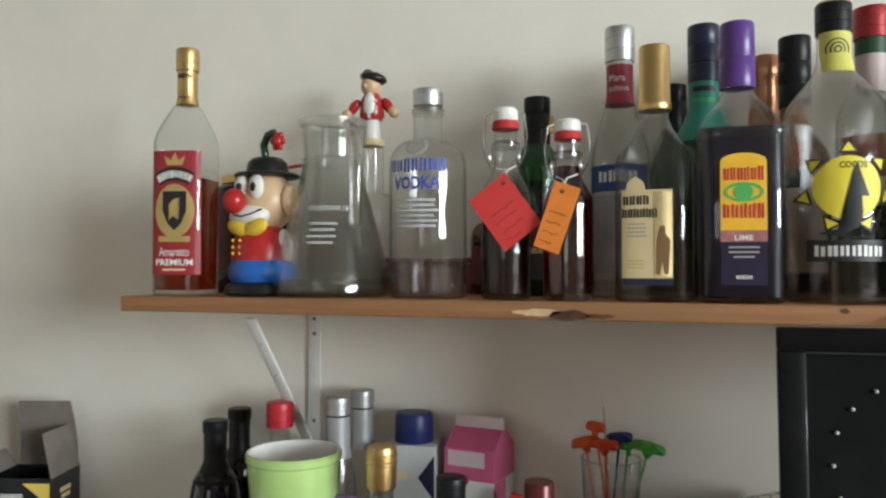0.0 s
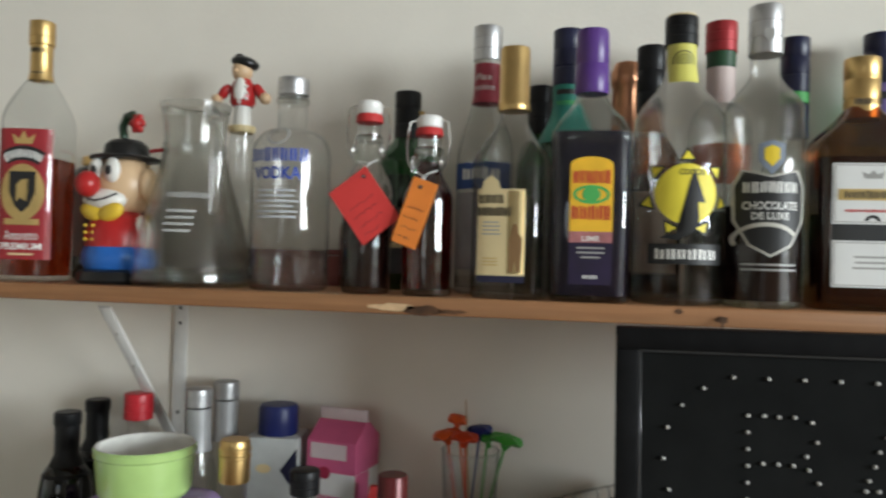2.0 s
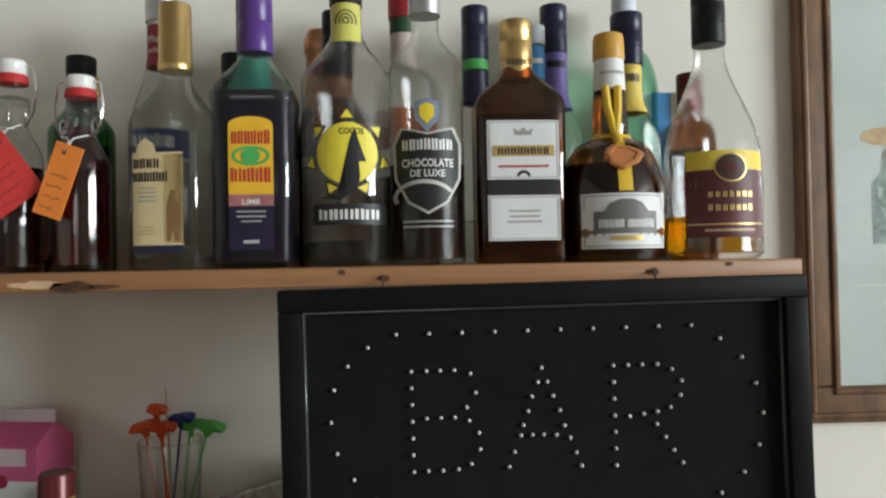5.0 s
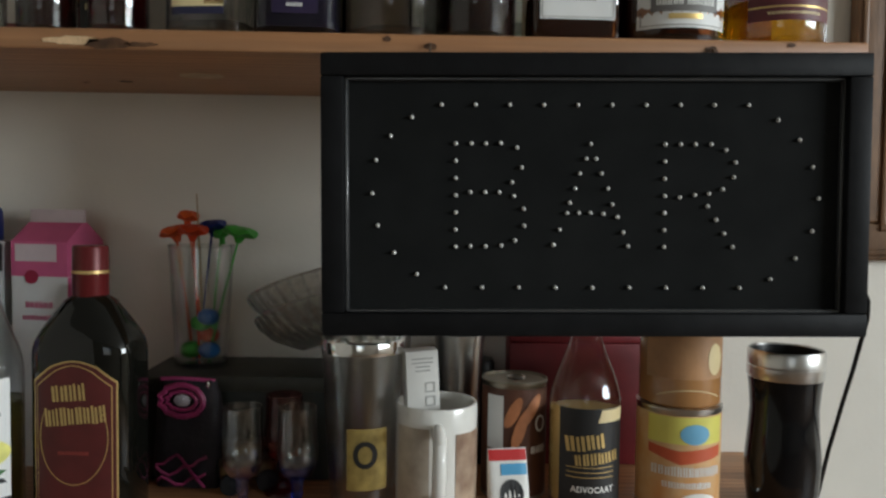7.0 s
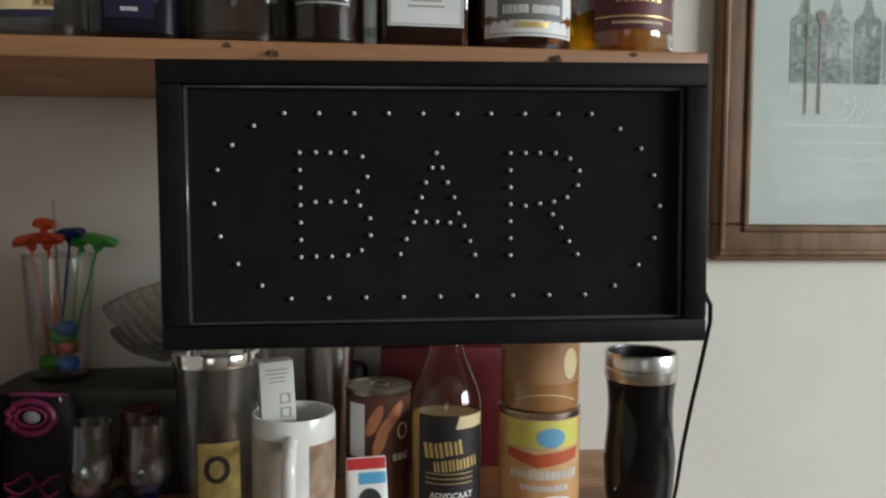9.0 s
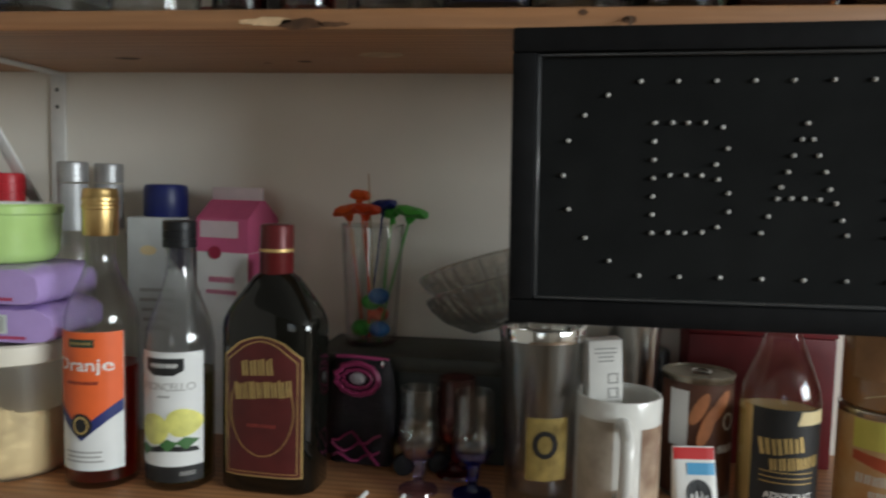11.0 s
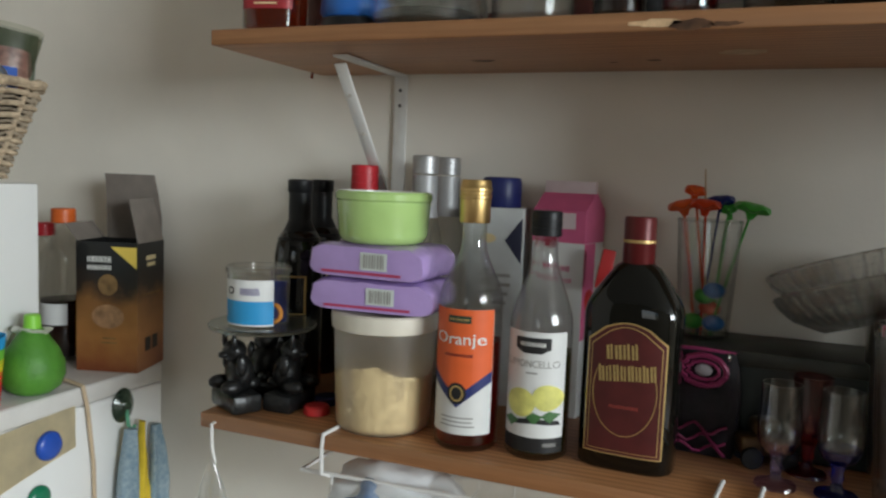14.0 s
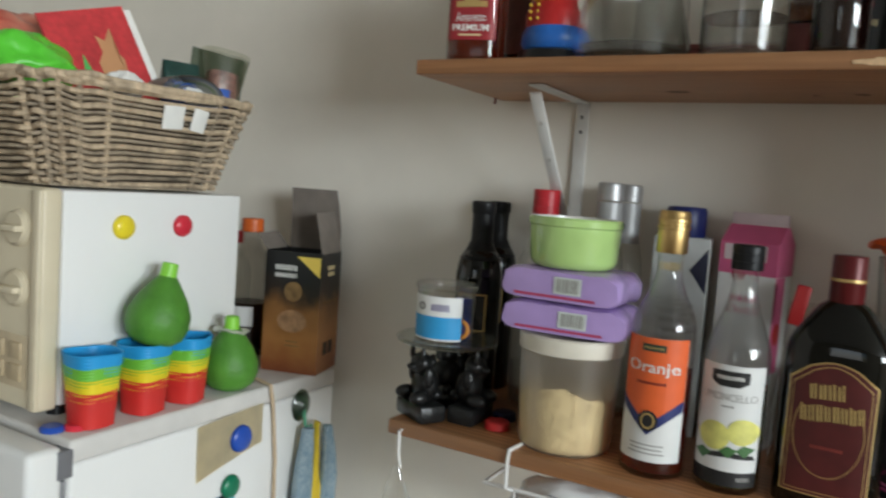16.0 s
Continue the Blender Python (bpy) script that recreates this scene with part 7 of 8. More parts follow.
for dx, dy, hh_ in ((0.905, 0.235, 0.125),):
    o = part("black_tin", lathe([(0, 0.022), (0.002, 0.0235), (hh_ - 0.004, 0.0235), (hh_, 0.021)], 28), BLACKP)
    o.location = (dx, dy, LOW)
    tagged(o, "small black tin behind the mug", "tin")

# wire basket hung under the shelf, with bags in it
WIRE = shade("white_coated_wire", (0.78, 0.77, 0.74), 0.35, vary=0.03)
wb = thing("under_shelf_basket", 0, 0, 0, "white coated wire basket hooked over the lower shelf", "basket")
for ax in (0.186, 0.605, 0.643):
    pts = [(ax + 0.008, 0.05, LOW + 0.0022), (ax + 0.004, 0.02, LOW + 0.0022), (ax, FRONT_LOW - 0.003, LOW + 0.001), (ax - 0.001, FRONT_LOW - 0.0045, LOW - 0.014), (ax - 0.001, FRONT_LOW - 0.004, LOW - 0.045), (ax + 0.001, 0.0, LOW - 0.053)]
    part("arm", tube(pts, 0.0024, 8), WIRE, wb)
rim = [(0.15, 0.0, LOW - 0.052), (0.36, -0.004, LOW - 0.045), (0.66, 0.0, LOW - 0.052), (0.66, 0.24, LOW - 0.052), (0.15, 0.24, LOW - 0.052)]
part("rim", tube(rim, 0.0028, 8, True), WIRE, wb)
for k in range(9):
    x_ = 0.19 + 0.052 * k
    part("wire", tube([(x_, 0.0, LOW - 0.053), (x_, 0.005, LOW - 0.14), (x_, 0.235, LOW - 0.14), (x_, 0.24, LOW - 0.053)], 0.0016, 6), WIRE, wb)


def crumpled(name, c, size, material, label, category, seed, rough=0.25):
    bm = bmesh.new()
    bmesh.ops.create_icosphere(bm, subdivisions=4, radius=1)
    off = Vector((seed * 3.1, seed * 1.7, 0))
    for v in bm.verts:
        n_ = noise.noise(v.co * 1.6 + off) * rough + noise.noise(v.co * 4 + off) * rough * 0.4
        v.co = v.co * (1 + n_)
        v.co = Vector((c[0] + v.co.x * size[0], c[1] + v.co.y * size[1], c[2] + max(v.co.z, -0.8) * size[2]))
    return tagged(part(name, bm, material, sharp=70), label, category)


crumpled("plastic_bag", (0.262, 0.034, LOW - 0.074), (0.080, 0.056, 0.038), shade("white_bag_film", (0.82, 0.84, 0.85), 0.25, vary=0.08, scale=20, bump=0.8, bump_scale=40), "crumpled white plastic bag in the wire basket", "bag", 2)
crumpled("blue_bag", (0.245, 0.012, LOW - 0.078), (0.040, 0.038, 0.030), shade("blue_bag_film", (0.05, 0.16, 0.38), 0.3, vary=0.4, scale=30, second=(0.5, 0.55, 0.6)), "crumpled blue and white plastic bag in the wire basket", "bag", 5)
crumpled("clear_bag", (0.40, 0.036, LOW - 0.078), (0.150, 0.062, 0.042), CLEARB, "crumpled clear plastic bag in the wire basket", "bag", 8)
hk = thing("wire_hook", 0.033, FRONT_LOW - 0.003, LOW - 0.01, "white hook on the shelf edge carrying a clear bag", "hook")
part("hook", tube([(0, 0.004, 0.0), (0, -0.003, 0.0), (0.001, -0.003, -0.03), (0.002, 0.002, -0.05)], 0.002, 8), WIRE, hk)
film = bmesh.new()
rings(film, [(-0.24, 0.040, 0.010, 2), (-0.16, 0.034, 0.012, 2), (-0.08, 0.018, 0.008, 2), (-0.045, 0.004, 0.003, 2)], 24)
for v in film.verts:
    v.co += Vector((noise.noise(v.co * 50), noise.noise(v.co * 50 + Vector((3, 0, 0))), 0)) * 0.006
part("hanging_bag", film, CLEARB, hk, "thin clear plastic bag")

# ---- fridge with what stands on it ----
FX, FT = -0.265, 1.003
fridge = thing("fridge", FX - 0.275, 0, 0, "white enamelled fridge with magnets on its side", "fridge")
part("cabinet", boxed(-0.275, -0.272, 0.02, 0.275, 0.232, FT - 0.030, 0.006, 3), WHITE, fridge)
part("top", boxed(-0.275, -0.272, FT - 0.0295, 0.275, 0.232, FT, 0.005, 3), shade("worn_white_top", (0.62, 0.60, 0.57), 0.45, vary=0.1, scale=20), fridge, "grey-white scuffed top")
door = part("door", boxed(-0.275, -0.325, 0.06, 0.275, -0.279, FT - 0.004, 0.010, 4), WHITE, fridge)
part("hinge", boxed(0.250, -0.288, FT - 0.045, 0.2765, -0.268, FT - 0.010, 0.002), plain("grey_hinge", (0.16, 0.16, 0.17), 0.5), fridge)
part("gasket", boxed(-0.268, -0.2795, 0.065, 0.268, -0.2715, FT - 0.05, 0.001), plain("grey_rubber", (0.22, 0.22, 0.23), 0.6), fridge)
part("door_handle", boxed(-0.25, -0.342, 0.55, -0.23, -0.325, 0.85, 0.004), WHITE, door)
for fx in (-0.24, 0.24):
    for fy in (-0.24, 0.20):
        part("foot", shifted(lathe([(0, 0.018), (0.02, 0.015)], 16), fx, fy, 0), BLACKP, fridge)


def magnet(x, y, z, r, colour, label, sy=1.0):
    bm = lathe([(0, r), (0.003, r), (0.006, r * 0.9), (0.0085, r * 0.55), (0.009, 0.001)], 26)
    bmesh.ops.rotate(bm, cent=(0, 0, 0), matrix=Matrix.Rotation(radians(90), 3, "Y"), verts=bm.verts)
    o = part("fridge_magnet", bm, colour)
    o.location = (x, y, z)
    return tagged(o, label, "magnet", "round magnets")


OX = -0.343
MBLUE = plain("magnet_blue", (0.02, 0.08, 0.42), 0.3)
note = bmesh.new()
grid = []
for i in range(9):
    row = []
    for j in range(7):
        u, v = i / 8, j / 6
        y_ = -0.078 + 0.130 * u
        z_ = 0.890 + 0.028 * u + (0.081 - 0.020 * u) * v
        row.append(note.verts.new((FX + 0.0012 + 0.004 * (u - 0.55) ** 2 * (1 if v > 0.3 else 2), y_, z_)))
    grid.append(row)
for i in range(8):
    for j in range(6):
        note.faces.new((grid[i][j], grid[i + 1][j], grid[i + 1][j + 1], grid[i][j + 1]))
bmesh.ops.solidify(note, geom=note.faces[:], thickness=0.0006)
tagged(part("paper_note", note, shade("yellowed_paper", (0.74, 0.64, 0.42), 0.7, vary=0.15, scale=30)), "curled yellowed paper note held by a blue magnet", "note")
magnet(FX + 0.003, 0.005, 0.935, 0.0205, MBLUE, "round blue magnet holding a yellowed note")
magnet(FX + 0.003, -0.012, 0.866, 0.0175, plain("magnet_green", (0.01, 0.18, 0.09), 0.3), "round green magnet holding a postcard")
cd = thing("postcard", FX + 0.0016, -0.09, 0.80, "blue and black postcard on the fridge side", "card")
part("card", boxed(-0.0006, -0.075, -0.08, 0.0006, 0.090, 0.055), ink("postcard_blue", (0.12, 0.38, 0.55), vary=0.25), cd)
part("black_strip", boxed(0.0006, -0.075, 0.030, 0.0012, 0.075, 0.055), I_BLACK, cd)
magnet(OX + 0.001, -0.152, 1.249, 0.0165, plain("magnet_yellow", (0.78, 0.62, 0.03), 0.3), "round yellow magnet on the oven side")
magnet(OX + 0.001, -0.053, 1.250, 0.0160, plain("magnet_red", (0.60, 0.03, 0.05), 0.3), "round red magnet on the oven side")

# suction hook with cloths
hk = thing("suction_hook", FX + 0.001, 0.143, 0.955, "grey-green suction hook with cloths hanging from it", "hook")
sb = lathe([(0, 0.022), (0.003, 0.020), (0.007, 0.010), (0.010, 0.007)], 24)
bmesh.ops.rotate(sb, cent=(0, 0, 0), matrix=Matrix.Rotation(radians(90), 3, "Y"), verts=sb.verts)
for v in sb.verts:
    v.co.z *= 1.25
part("cup", sb, glass("grey_green_plastic", (0.45, 0.55, 0.48), 0.3, 0.2), hk)
part("hook", tube([(0.008, 0, -0.006), (0.012, 0, -0.03), (0.020, 0, -0.038), (0.024, 0, -0.028)], 0.003, 8), plain("green_hook", (0.10, 0.35, 0.20), 0.4), hk)


def cloth(name, y, z, w, h, material, label, seed, thick=0.010):
    bm = bmesh.new()
    loops = []
    for k in range(15):
        t = k / 14
        ww = w * (0.30 + 0.70 * min(1, t * 2.2))
        loops.append((z - h * t, 0.004 + thick * (0.4 + 0.6 * t), ww / 2, 3))
    rings(bm, loops, 32)
    for v in bm.verts:
        v.co.x += 0.004 * math.sin(v.co.y * 190 + seed) + noise.noise(v.co * 25 + Vector((seed, 0, 0))) * 0.003
        v.co += Vector((FX + 0.016 + thick, y, 0))
    return tagged(part(name, bm, material, sharp=70), label, "cloth", "hanging cloths")


BLUEC = shade("blue_check_cloth", (0.16, 0.26, 0.33), 0.9, vary=0.5, scale=150, second=(0.36, 0.44, 0.48), bump=0.6)
cloth("blue_cloth", 0.132, 0.925, 0.042, 0.26, BLUEC, "blue checked cleaning cloth on the hook", 1)
cloth("yellow_cloth", 0.160, 0.928, 0.034, 0.27, shade("yellow_cloth", (0.72, 0.52, 0.04), 0.9, vary=0.15, scale=60, bump=0.4), "yellow cleaning cloth on the hook", 3, 0.007)
cloth("mesh_cloth", 0.196, 0.912, 0.046, 0.24, BLUEC, "blue mesh cloth on the hook", 5, 0.006)
cord = [(-0.33, 0.072, FT + 0.004), (-0.29, 0.066, FT + 0.0055), (FX + 0.004, 0.064, FT + 0.002), (FX + 0.006, 0.070, FT - 0.03), (FX + 0.005, 0.082, FT - 0.12), (FX + 0.006, 0.086, FT - 0.3), (FX + 0.006, 0.09, 0.2)]
tagged(part("cord", tube(cord, 0.0032, 8), plain("beige_cord", (0.55, 0.42, 0.28), 0.6)), "beige cord hanging over the fridge edge", "cable")

# small oven
CREAMP = shade("cream_plastic_front", (0.66, 0.58, 0.42), 0.4, vary=0.05, scale=20)
ov = thing("mini_oven", OX - 0.21, -0.09, FT, "white mini oven with a cream plastic front", "oven")
part("casing", boxed(-0.21, -0.148, 0.018, 0.21, 0.152, 0.293, 0.003, 2), shade("oven_white", (0.79, 0.79, 0.77), 0.35, vary=0.02, scale=8), ov)
front = part("front", boxed(-0.21, -0.176, 0.014, 0.2105, -0.1485, 0.295, 0.006, 3), CREAMP, ov, "cream plastic front")
part("front_lip", boxed(0.196, -0.181, 0.016, 0.2115, -0.174, 0.293, 0.003, 2), CREAMP, ov)
for kz in (0.243, 0.167):
    kb = lathe([(0, 0.024), (0.004, 0.0235), (0.006, 0.020), (0.008, 0.019)], 30)
    bmesh.ops.rotate(kb, cent=(0, 0, 0), matrix=Matrix.Rotation(radians(90), 3, "X"), verts=kb.verts)
    kn = part("knob", shifted(kb, 0.165, -0.176, kz), CREAMP, ov)
    part("grip", boxed(0.143, -0.196, kz - 0.004, 0.187, -0.184, kz + 0.004, 0.002), CREAMP, kn)
for kx in (0.128, 0.166):
    for kz in (0.060, 0.088):
        part("button", boxed(kx - 0.013, -0.181, kz - 0.011, kx + 0.013, -0.176, kz + 0.011, 0.002), shade("tan_button", (0.48, 0.38, 0.24), 0.4), ov)
part("button_frame", boxed(0.108, -0.178, 0.040, 0.188, -0.1762, 0.108, 0.001), shade("tan_panel", (0.55, 0.45, 0.30), 0.45), ov)
part("oven_door", boxed(-0.20, -0.180, 0.03, 0.085, -0.1755, 0.28, 0.003), shade("dark_oven_glass", (0.02, 0.018, 0.016), 0.1), ov)
for fx in (-0.18, 0.18):
    for fy in (-0.13, 0.13):
        part("foot", shifted(lathe([(0, 0.012), (0.0185, 0.010)], 14), fx, fy, 0), BLACKP, ov)
for lx, ly, m_, lb in ((-0.312, -0.285, MBLUE, "flat blue magnet lying on the fridge top"), (-0.299, -0.262, plain("magnet_red", (0.60, 0.03, 0.05), 0.3), "flat red magnet lying on the fridge top")):
    o = part("loose_magnet", lathe([(0, 0.014), (0.004, 0.0145), (0.007, 0.012), (0.0075, 0.002)], 22), m_)
    o.location = (lx, ly + 0.02, FT)
    tagged(o, lb, "magnet", "loose magnets")

# rainbow cups, nested, and lime juice bottles
CUPC = [plain("cup_red", (0.62, 0.03, 0.025), 0.5, bump=0.1), plain("cup_yellow", (0.78, 0.62, 0.02), 0.5, bump=0.1), plain("cup_green", (0.16, 0.50, 0.05), 0.5, bump=0.1), plain("cup_blue", (0.02, 0.32, 0.68), 0.5, bump=0.1)]
CUPY = (-0.221, -0.143, -0.072)
for n_, cy in enumerate(CUPY):
    st = thing("nested_cups", -0.300, cy, FT, "nest of soft plastic cups in red, yellow, green and blue", "cups", 11 * n_, "rainbow cup nests")
    st.scale = (0.84, 0.84, 0.85)
    for k, (z0, z1) in enumerate(((0, 0.056), (0.040, 0.076), (0.060, 0.093), (0.078, 0.112))):
        r0, r1 = 0.029 + 0.05 * z0 + 0.0006 * k, 0.0295 + 0.062 * z1 + 0.0006 * k
        ribs = [(z0 + 0.002 + (z1 - z0 - 0.004) * q / 12, r0 + (r1 - r0) * q / 12 + 0.0004 * (-1) ** q) for q in range(13)]
        rows_ = [(z0, r0 - 0.003, r0 - 0.003, 3)] + [(zq, rq, rq, 3) for zq, rq in ribs] + [ (z1, r1 - 0.0008, r1 - 0.0008, 3), (z1 - 0.001, r1 - 0.0024, r1 - 0.0024, 3), (z0 + 0.004, r0 - 0.0026, r0 - 0.0026, 3)]
        bm = rings(bmesh.new(), rows_, 40)
        for v in bm.verts:
            a = math.atan2(v.co.y, v.co.x)
            v.co.z += 0.0012 * math.sin(3 * a + n_ + k) * (v.co.z / 0.11)
        part("cup", bm, CUPC[k], st, ("red cup", "yellow cup", "green cup", "blue cup")[k])


def lime(x, y, z, rx, ry, label, leaf):
    b = thing("lime_juice_bottle", x, y, z, label, "bottle", 20)
    b.rotation_euler = (radians(rx), radians(ry), 0.4)
    rows_ = [(0, 0.012), (0.003, 0.024), (0.012, 0.036), (0.028, 0.042), (0.045, 0.0415), (0.064, 0.034), (0.080, 0.023), (0.090, 0.016), (0.094, 0.013)]
    bm = lathe(rows_, 32)
    for v in bm.verts:
        v.co += v.co.normalized() * noise.noise(v.co * 130) * 0.0006
    part("body", bm, shade("lime_plastic", (0.075, 0.24, 0.028), 0.5, vary=0.25, bump=0.5, bump_scale=160), b)
    part("cap", lathe([(0.093, 0.0105), (0.094, 0.0115), (0.112, 0.0105), (0.1135, 0.008)], 20), plain("lime_cap", (0.25, 0.62, 0.06), 0.4), b, "bright green cap")
    if leaf:
        bm = bmesh.new()
        rings(bm, [(0.088, 0.020, 0.014, 2), (0.0915, 0.028, 0.020, 2), (0.093, 0.020, 0.012, 2)], 18)
        for v in bm.verts:
            v.co.z += noise.noise(v.co * 70) * 0.006
        part("paper_leaf", bm, I_WHITE, b, "white paper collar")
    return b


lime(-0.296, 0.010, FT, 0, 0, "green lime-shaped juice bottle with a paper collar", True)
lime(-0.290, -0.140, FT + 0.091, -12, 5, "green lime-shaped juice bottle resting on the cups", False)

# coffee box with its flap open, and a bottle behind
def coffee_print():
    m = bpy.data.materials.new("coffee_box_print")
    m.use_nodes = True
    N, L = m.node_tree.nodes, m.node_tree.links
    tc, sep, ramp = N.new("ShaderNodeTexCoord"), N.new("ShaderNodeSeparateXYZ"), N.new("ShaderNodeValToRGB")
    nz, add = N.new("ShaderNodeTexNoise"), N.new("ShaderNodeMath")
    nz.inputs["Scale"].default_value = 28
    add.operation = "MULTIPLY_ADD"
    add.inputs[1].default_value = 5.0
    L.new(tc.outputs["Object"], sep.inputs[0])
    L.new(tc.outputs["Object"], nz.inputs["Vector"])
    L.new(sep.outputs["Z"], add.inputs[0])
    half = N.new("ShaderNodeMath")
    half.operation = "MULTIPLY"
    half.inputs[1].default_value = 0.35
    L.new(nz.outputs["Fac"], half.inputs[0])
    L.new(half.outputs[0], add.inputs[2])
    e = ramp.color_ramp.elements
    e[0].position, e[0].color = 0.18, (0.20, 0.055, 0.018, 1)
    e[1].position, e[1].color = 1.0, (0.008, 0.008, 0.008, 1)
    for p, c in ((0.45, (0.34, 0.15, 0.045, 1)), (0.70, (0.22, 0.10, 0.03, 1)), (0.86, (0.02, 0.012, 0.008, 1))):
        x = e.new(p)
        x.color = c
    L.new(add.outputs[0], ramp.inputs[0])
    L.new(ramp.outputs[0], N["Principled BSDF"].inputs["Base Color"])
    N["Principled BSDF"].inputs["Roughness"].default_value = 0.35
    return m


cf = thing("coffee_box", -0.313, 0.190, FT, "black and brown printed coffee box with its top flap open", "box", 17)
COF = coffee_print()
part("front_panel", boxed(-0.050, -0.045, 0, 0.050, -0.0435, 0.205), COF, cf)
part("back_panel", boxed(-0.050, 0.0435, 0, 0.050, 0.045, 0.205), COF, cf)
for sx_ in (-0.050, 0.0485):
    part("side_panel", boxed(sx_, -0.0435, 0, sx_ + 0.0015, 0.0435, 0.205), COF, cf)
part("bottom", boxed(-0.0485, -0.0435, 0.0005, 0.0485, 0.0435, 0.002), COF, cf)
KRAFT = shade("grey_board", (0.20, 0.17, 0.145), 0.8, vary=0.15)
flap = boxed(-0.047, -0.0008, 0, 0.047, 0.0008, 0.105)
bmesh.ops.bisect_plane(flap, geom=flap.verts[:] + flap.edges[:] + flap.faces[:], plane_co=(0, 0, 0.035), plane_no=(0, 0, 1))
bmesh.ops.bisect_plane(flap, geom=flap.verts[:] + flap.edges[:] + flap.faces[:], plane_co=(0, 0, 0.075), plane_no=(0, 0, 1))
for v in flap.verts:
    v.co.y -= 2.2 * v.co.z ** 2
    v.co.x *= 1 - 1.6 * max(0, v.co.z - 0.035)
part("flap", shifted(flap, 0, 0.044, 0.204, -4, "X"), KRAFT, cf, "open grey cardboard flap")
part("side_flap", shifted(boxed(-0.0008, -0.040, 0, 0.0008, 0.040, 0.034), -0.0495, 0.0, 0.204, -38, "Y"), KRAFT, cf)
part("side_flap", shifted(boxed(-0.0008, -0.0435, 0, 0.0008, 0.042, 0.070), 0.0497, 0.0, 0.204, -12, "Y"), KRAFT, cf)
decal("yellow_corner", outline([(0.006, 0.198), (0.0485, 0.198), (0.0485, 0.164)]), ink("egg_yellow", (0.75, 0.55, 0.10)), cf, None, depth=-0.045, off=0.0006)
decal("name_word", bars(6, 0.040, 0.010, -0.012, 0.178, seed=91), I_WHITE, cf, None, depth=-0.045, off=0.0008)
decal("name_word", bars(7, 0.040, 0.008, -0.012, 0.165, seed=92), I_WHITE, cf, None, depth=-0.045, off=0.0008)
decal("seal", disc(0.002, 0.138, 0.016, 0.017), ink("seal_brown", (0.22, 0.13, 0.05), vary=0.4, scale=90), cf, None, depth=-0.045, off=0.0006)
decal("cup_rim", disc(0.002, 0.088, 0.026, 0.019), ink("foam", (0.36, 0.20, 0.10), vary=0.4, scale=80), cf, None, depth=-0.045, off=0.0006)
part("side_band", boxed(0.0502, -0.030, 0.120, 0.0508, 0.030, 0.123), ink("seal_brown", (0.22, 0.13, 0.05)), cf)
for sy_ in (-0.020, 0.004):
    part("side_mark", boxed(0.0502, sy_, 0.030, 0.0508, sy_ + 0.017, 0.052), I_BLACK, cf)
part("side_word", boxed(0.0502, -0.018, 0.176, 0.0508, 0.014, 0.183), I_CREAM, cf)
part("side_word", boxed(0.0502, -0.014, 0.166, 0.0508, 0.012, 0.172), I_CREAM, cf)
decal("small_print", lines(2, 0.03, 0.014, 0.004, 0.050, 3), ink("seal_brown", (0.22, 0.13, 0.05)), cf, None, depth=-0.045, off=0.0006)
R = profile(0.036, 0.165, 0.215, 0.0145, 0.238, bend="s")
b = vessel("cola_bottle", -0.432, 0.185, FT, R, "clear plastic bottle with orange cap and dark drink", CLEARB, fill=(0.10, DARKLIQ))
screw_cap(b, 0.0190, 0.226, 0.250, plain("orange_cap_plastic", (0.62, 0.12, 0.02), 0.4), label="orange screw cap")
decal("label", sheet(-0.03, 0.06, 0.03, 0.095), LABW, b, R)
R = profile(0.034, 0.150, 0.195, 0.0145, 0.210, bend="s")
b = vessel("small_red_cap_bottle", -0.498, 0.205, FT, R, "clear plastic bottle with a red cap", CLEARB)
screw_cap(b, 0.0175, 0.200, 0.222, SHADES["red_screw_plastic"], label="red screw cap")

# wicker basket on the oven
OT = FT + 0.2955
bk = thing("wicker_basket", -0.490, -0.095, OT, "grey-brown woven willow basket full of odds and ends", "basket")
WIL = [shade("willow", (0.44, 0.34, 0.23), 0.75, vary=0.5, scale=35, stretch=(3, 3, 1), bump=0.3), shade("willow_grey", (0.30, 0.24, 0.17), 0.8, vary=0.55, scale=30, bump=0.3)]


def basket_ring(z, wob, phase, n=132):
    """A weaver at height z, running in and out round the stakes."""
    t = z / 0.135
    hx, hy = 0.125 + 0.038 * t, 0.140 + 0.042 * t
    out = []
    for k in range(n):
        a = 2 * math.pi * k / n
        x, y = hx * spow(math.cos(a), 0.34), hy * spow(math.sin(a), 0.34)
        d = wob * math.sin(22 * a + phase)
        L_ = math.hypot(x, y)
        out.append((x * (1 + d / L_), y * (1 + d / L_), z + 0.0016 * math.sin(5 * a + phase * 2) + 0.0014 * math.sin(13 * a + 40 * z)))
    return out


for k in range(15):
    z_ = 0.008 + 0.0082 * k
    part("weaver", tube(basket_ring(z_, 0.0046, math.pi * (k % 2) + 0.2 * math.sin(k * 7.0)), 0.0033 + 0.0009 * math.sin(k * 3.3), 6, True), WIL[k % 2], bk)
for k in range(22):
    a = 2 * math.pi * (k + 0.5) / 22
    pts = []
    for z_ in (0.0, 0.045, 0.09, 0.132):
        t = z_ / 0.135
        pts.append(((0.125 + 0.038 * t) * spow(math.cos(a), 0.34), (0.140 + 0.042 * t) * spow(math.sin(a), 0.34), z_ + 0.003))
    part("stake", tube(pts, 0.0036, 6), WIL[(k + 1) % 2], bk)
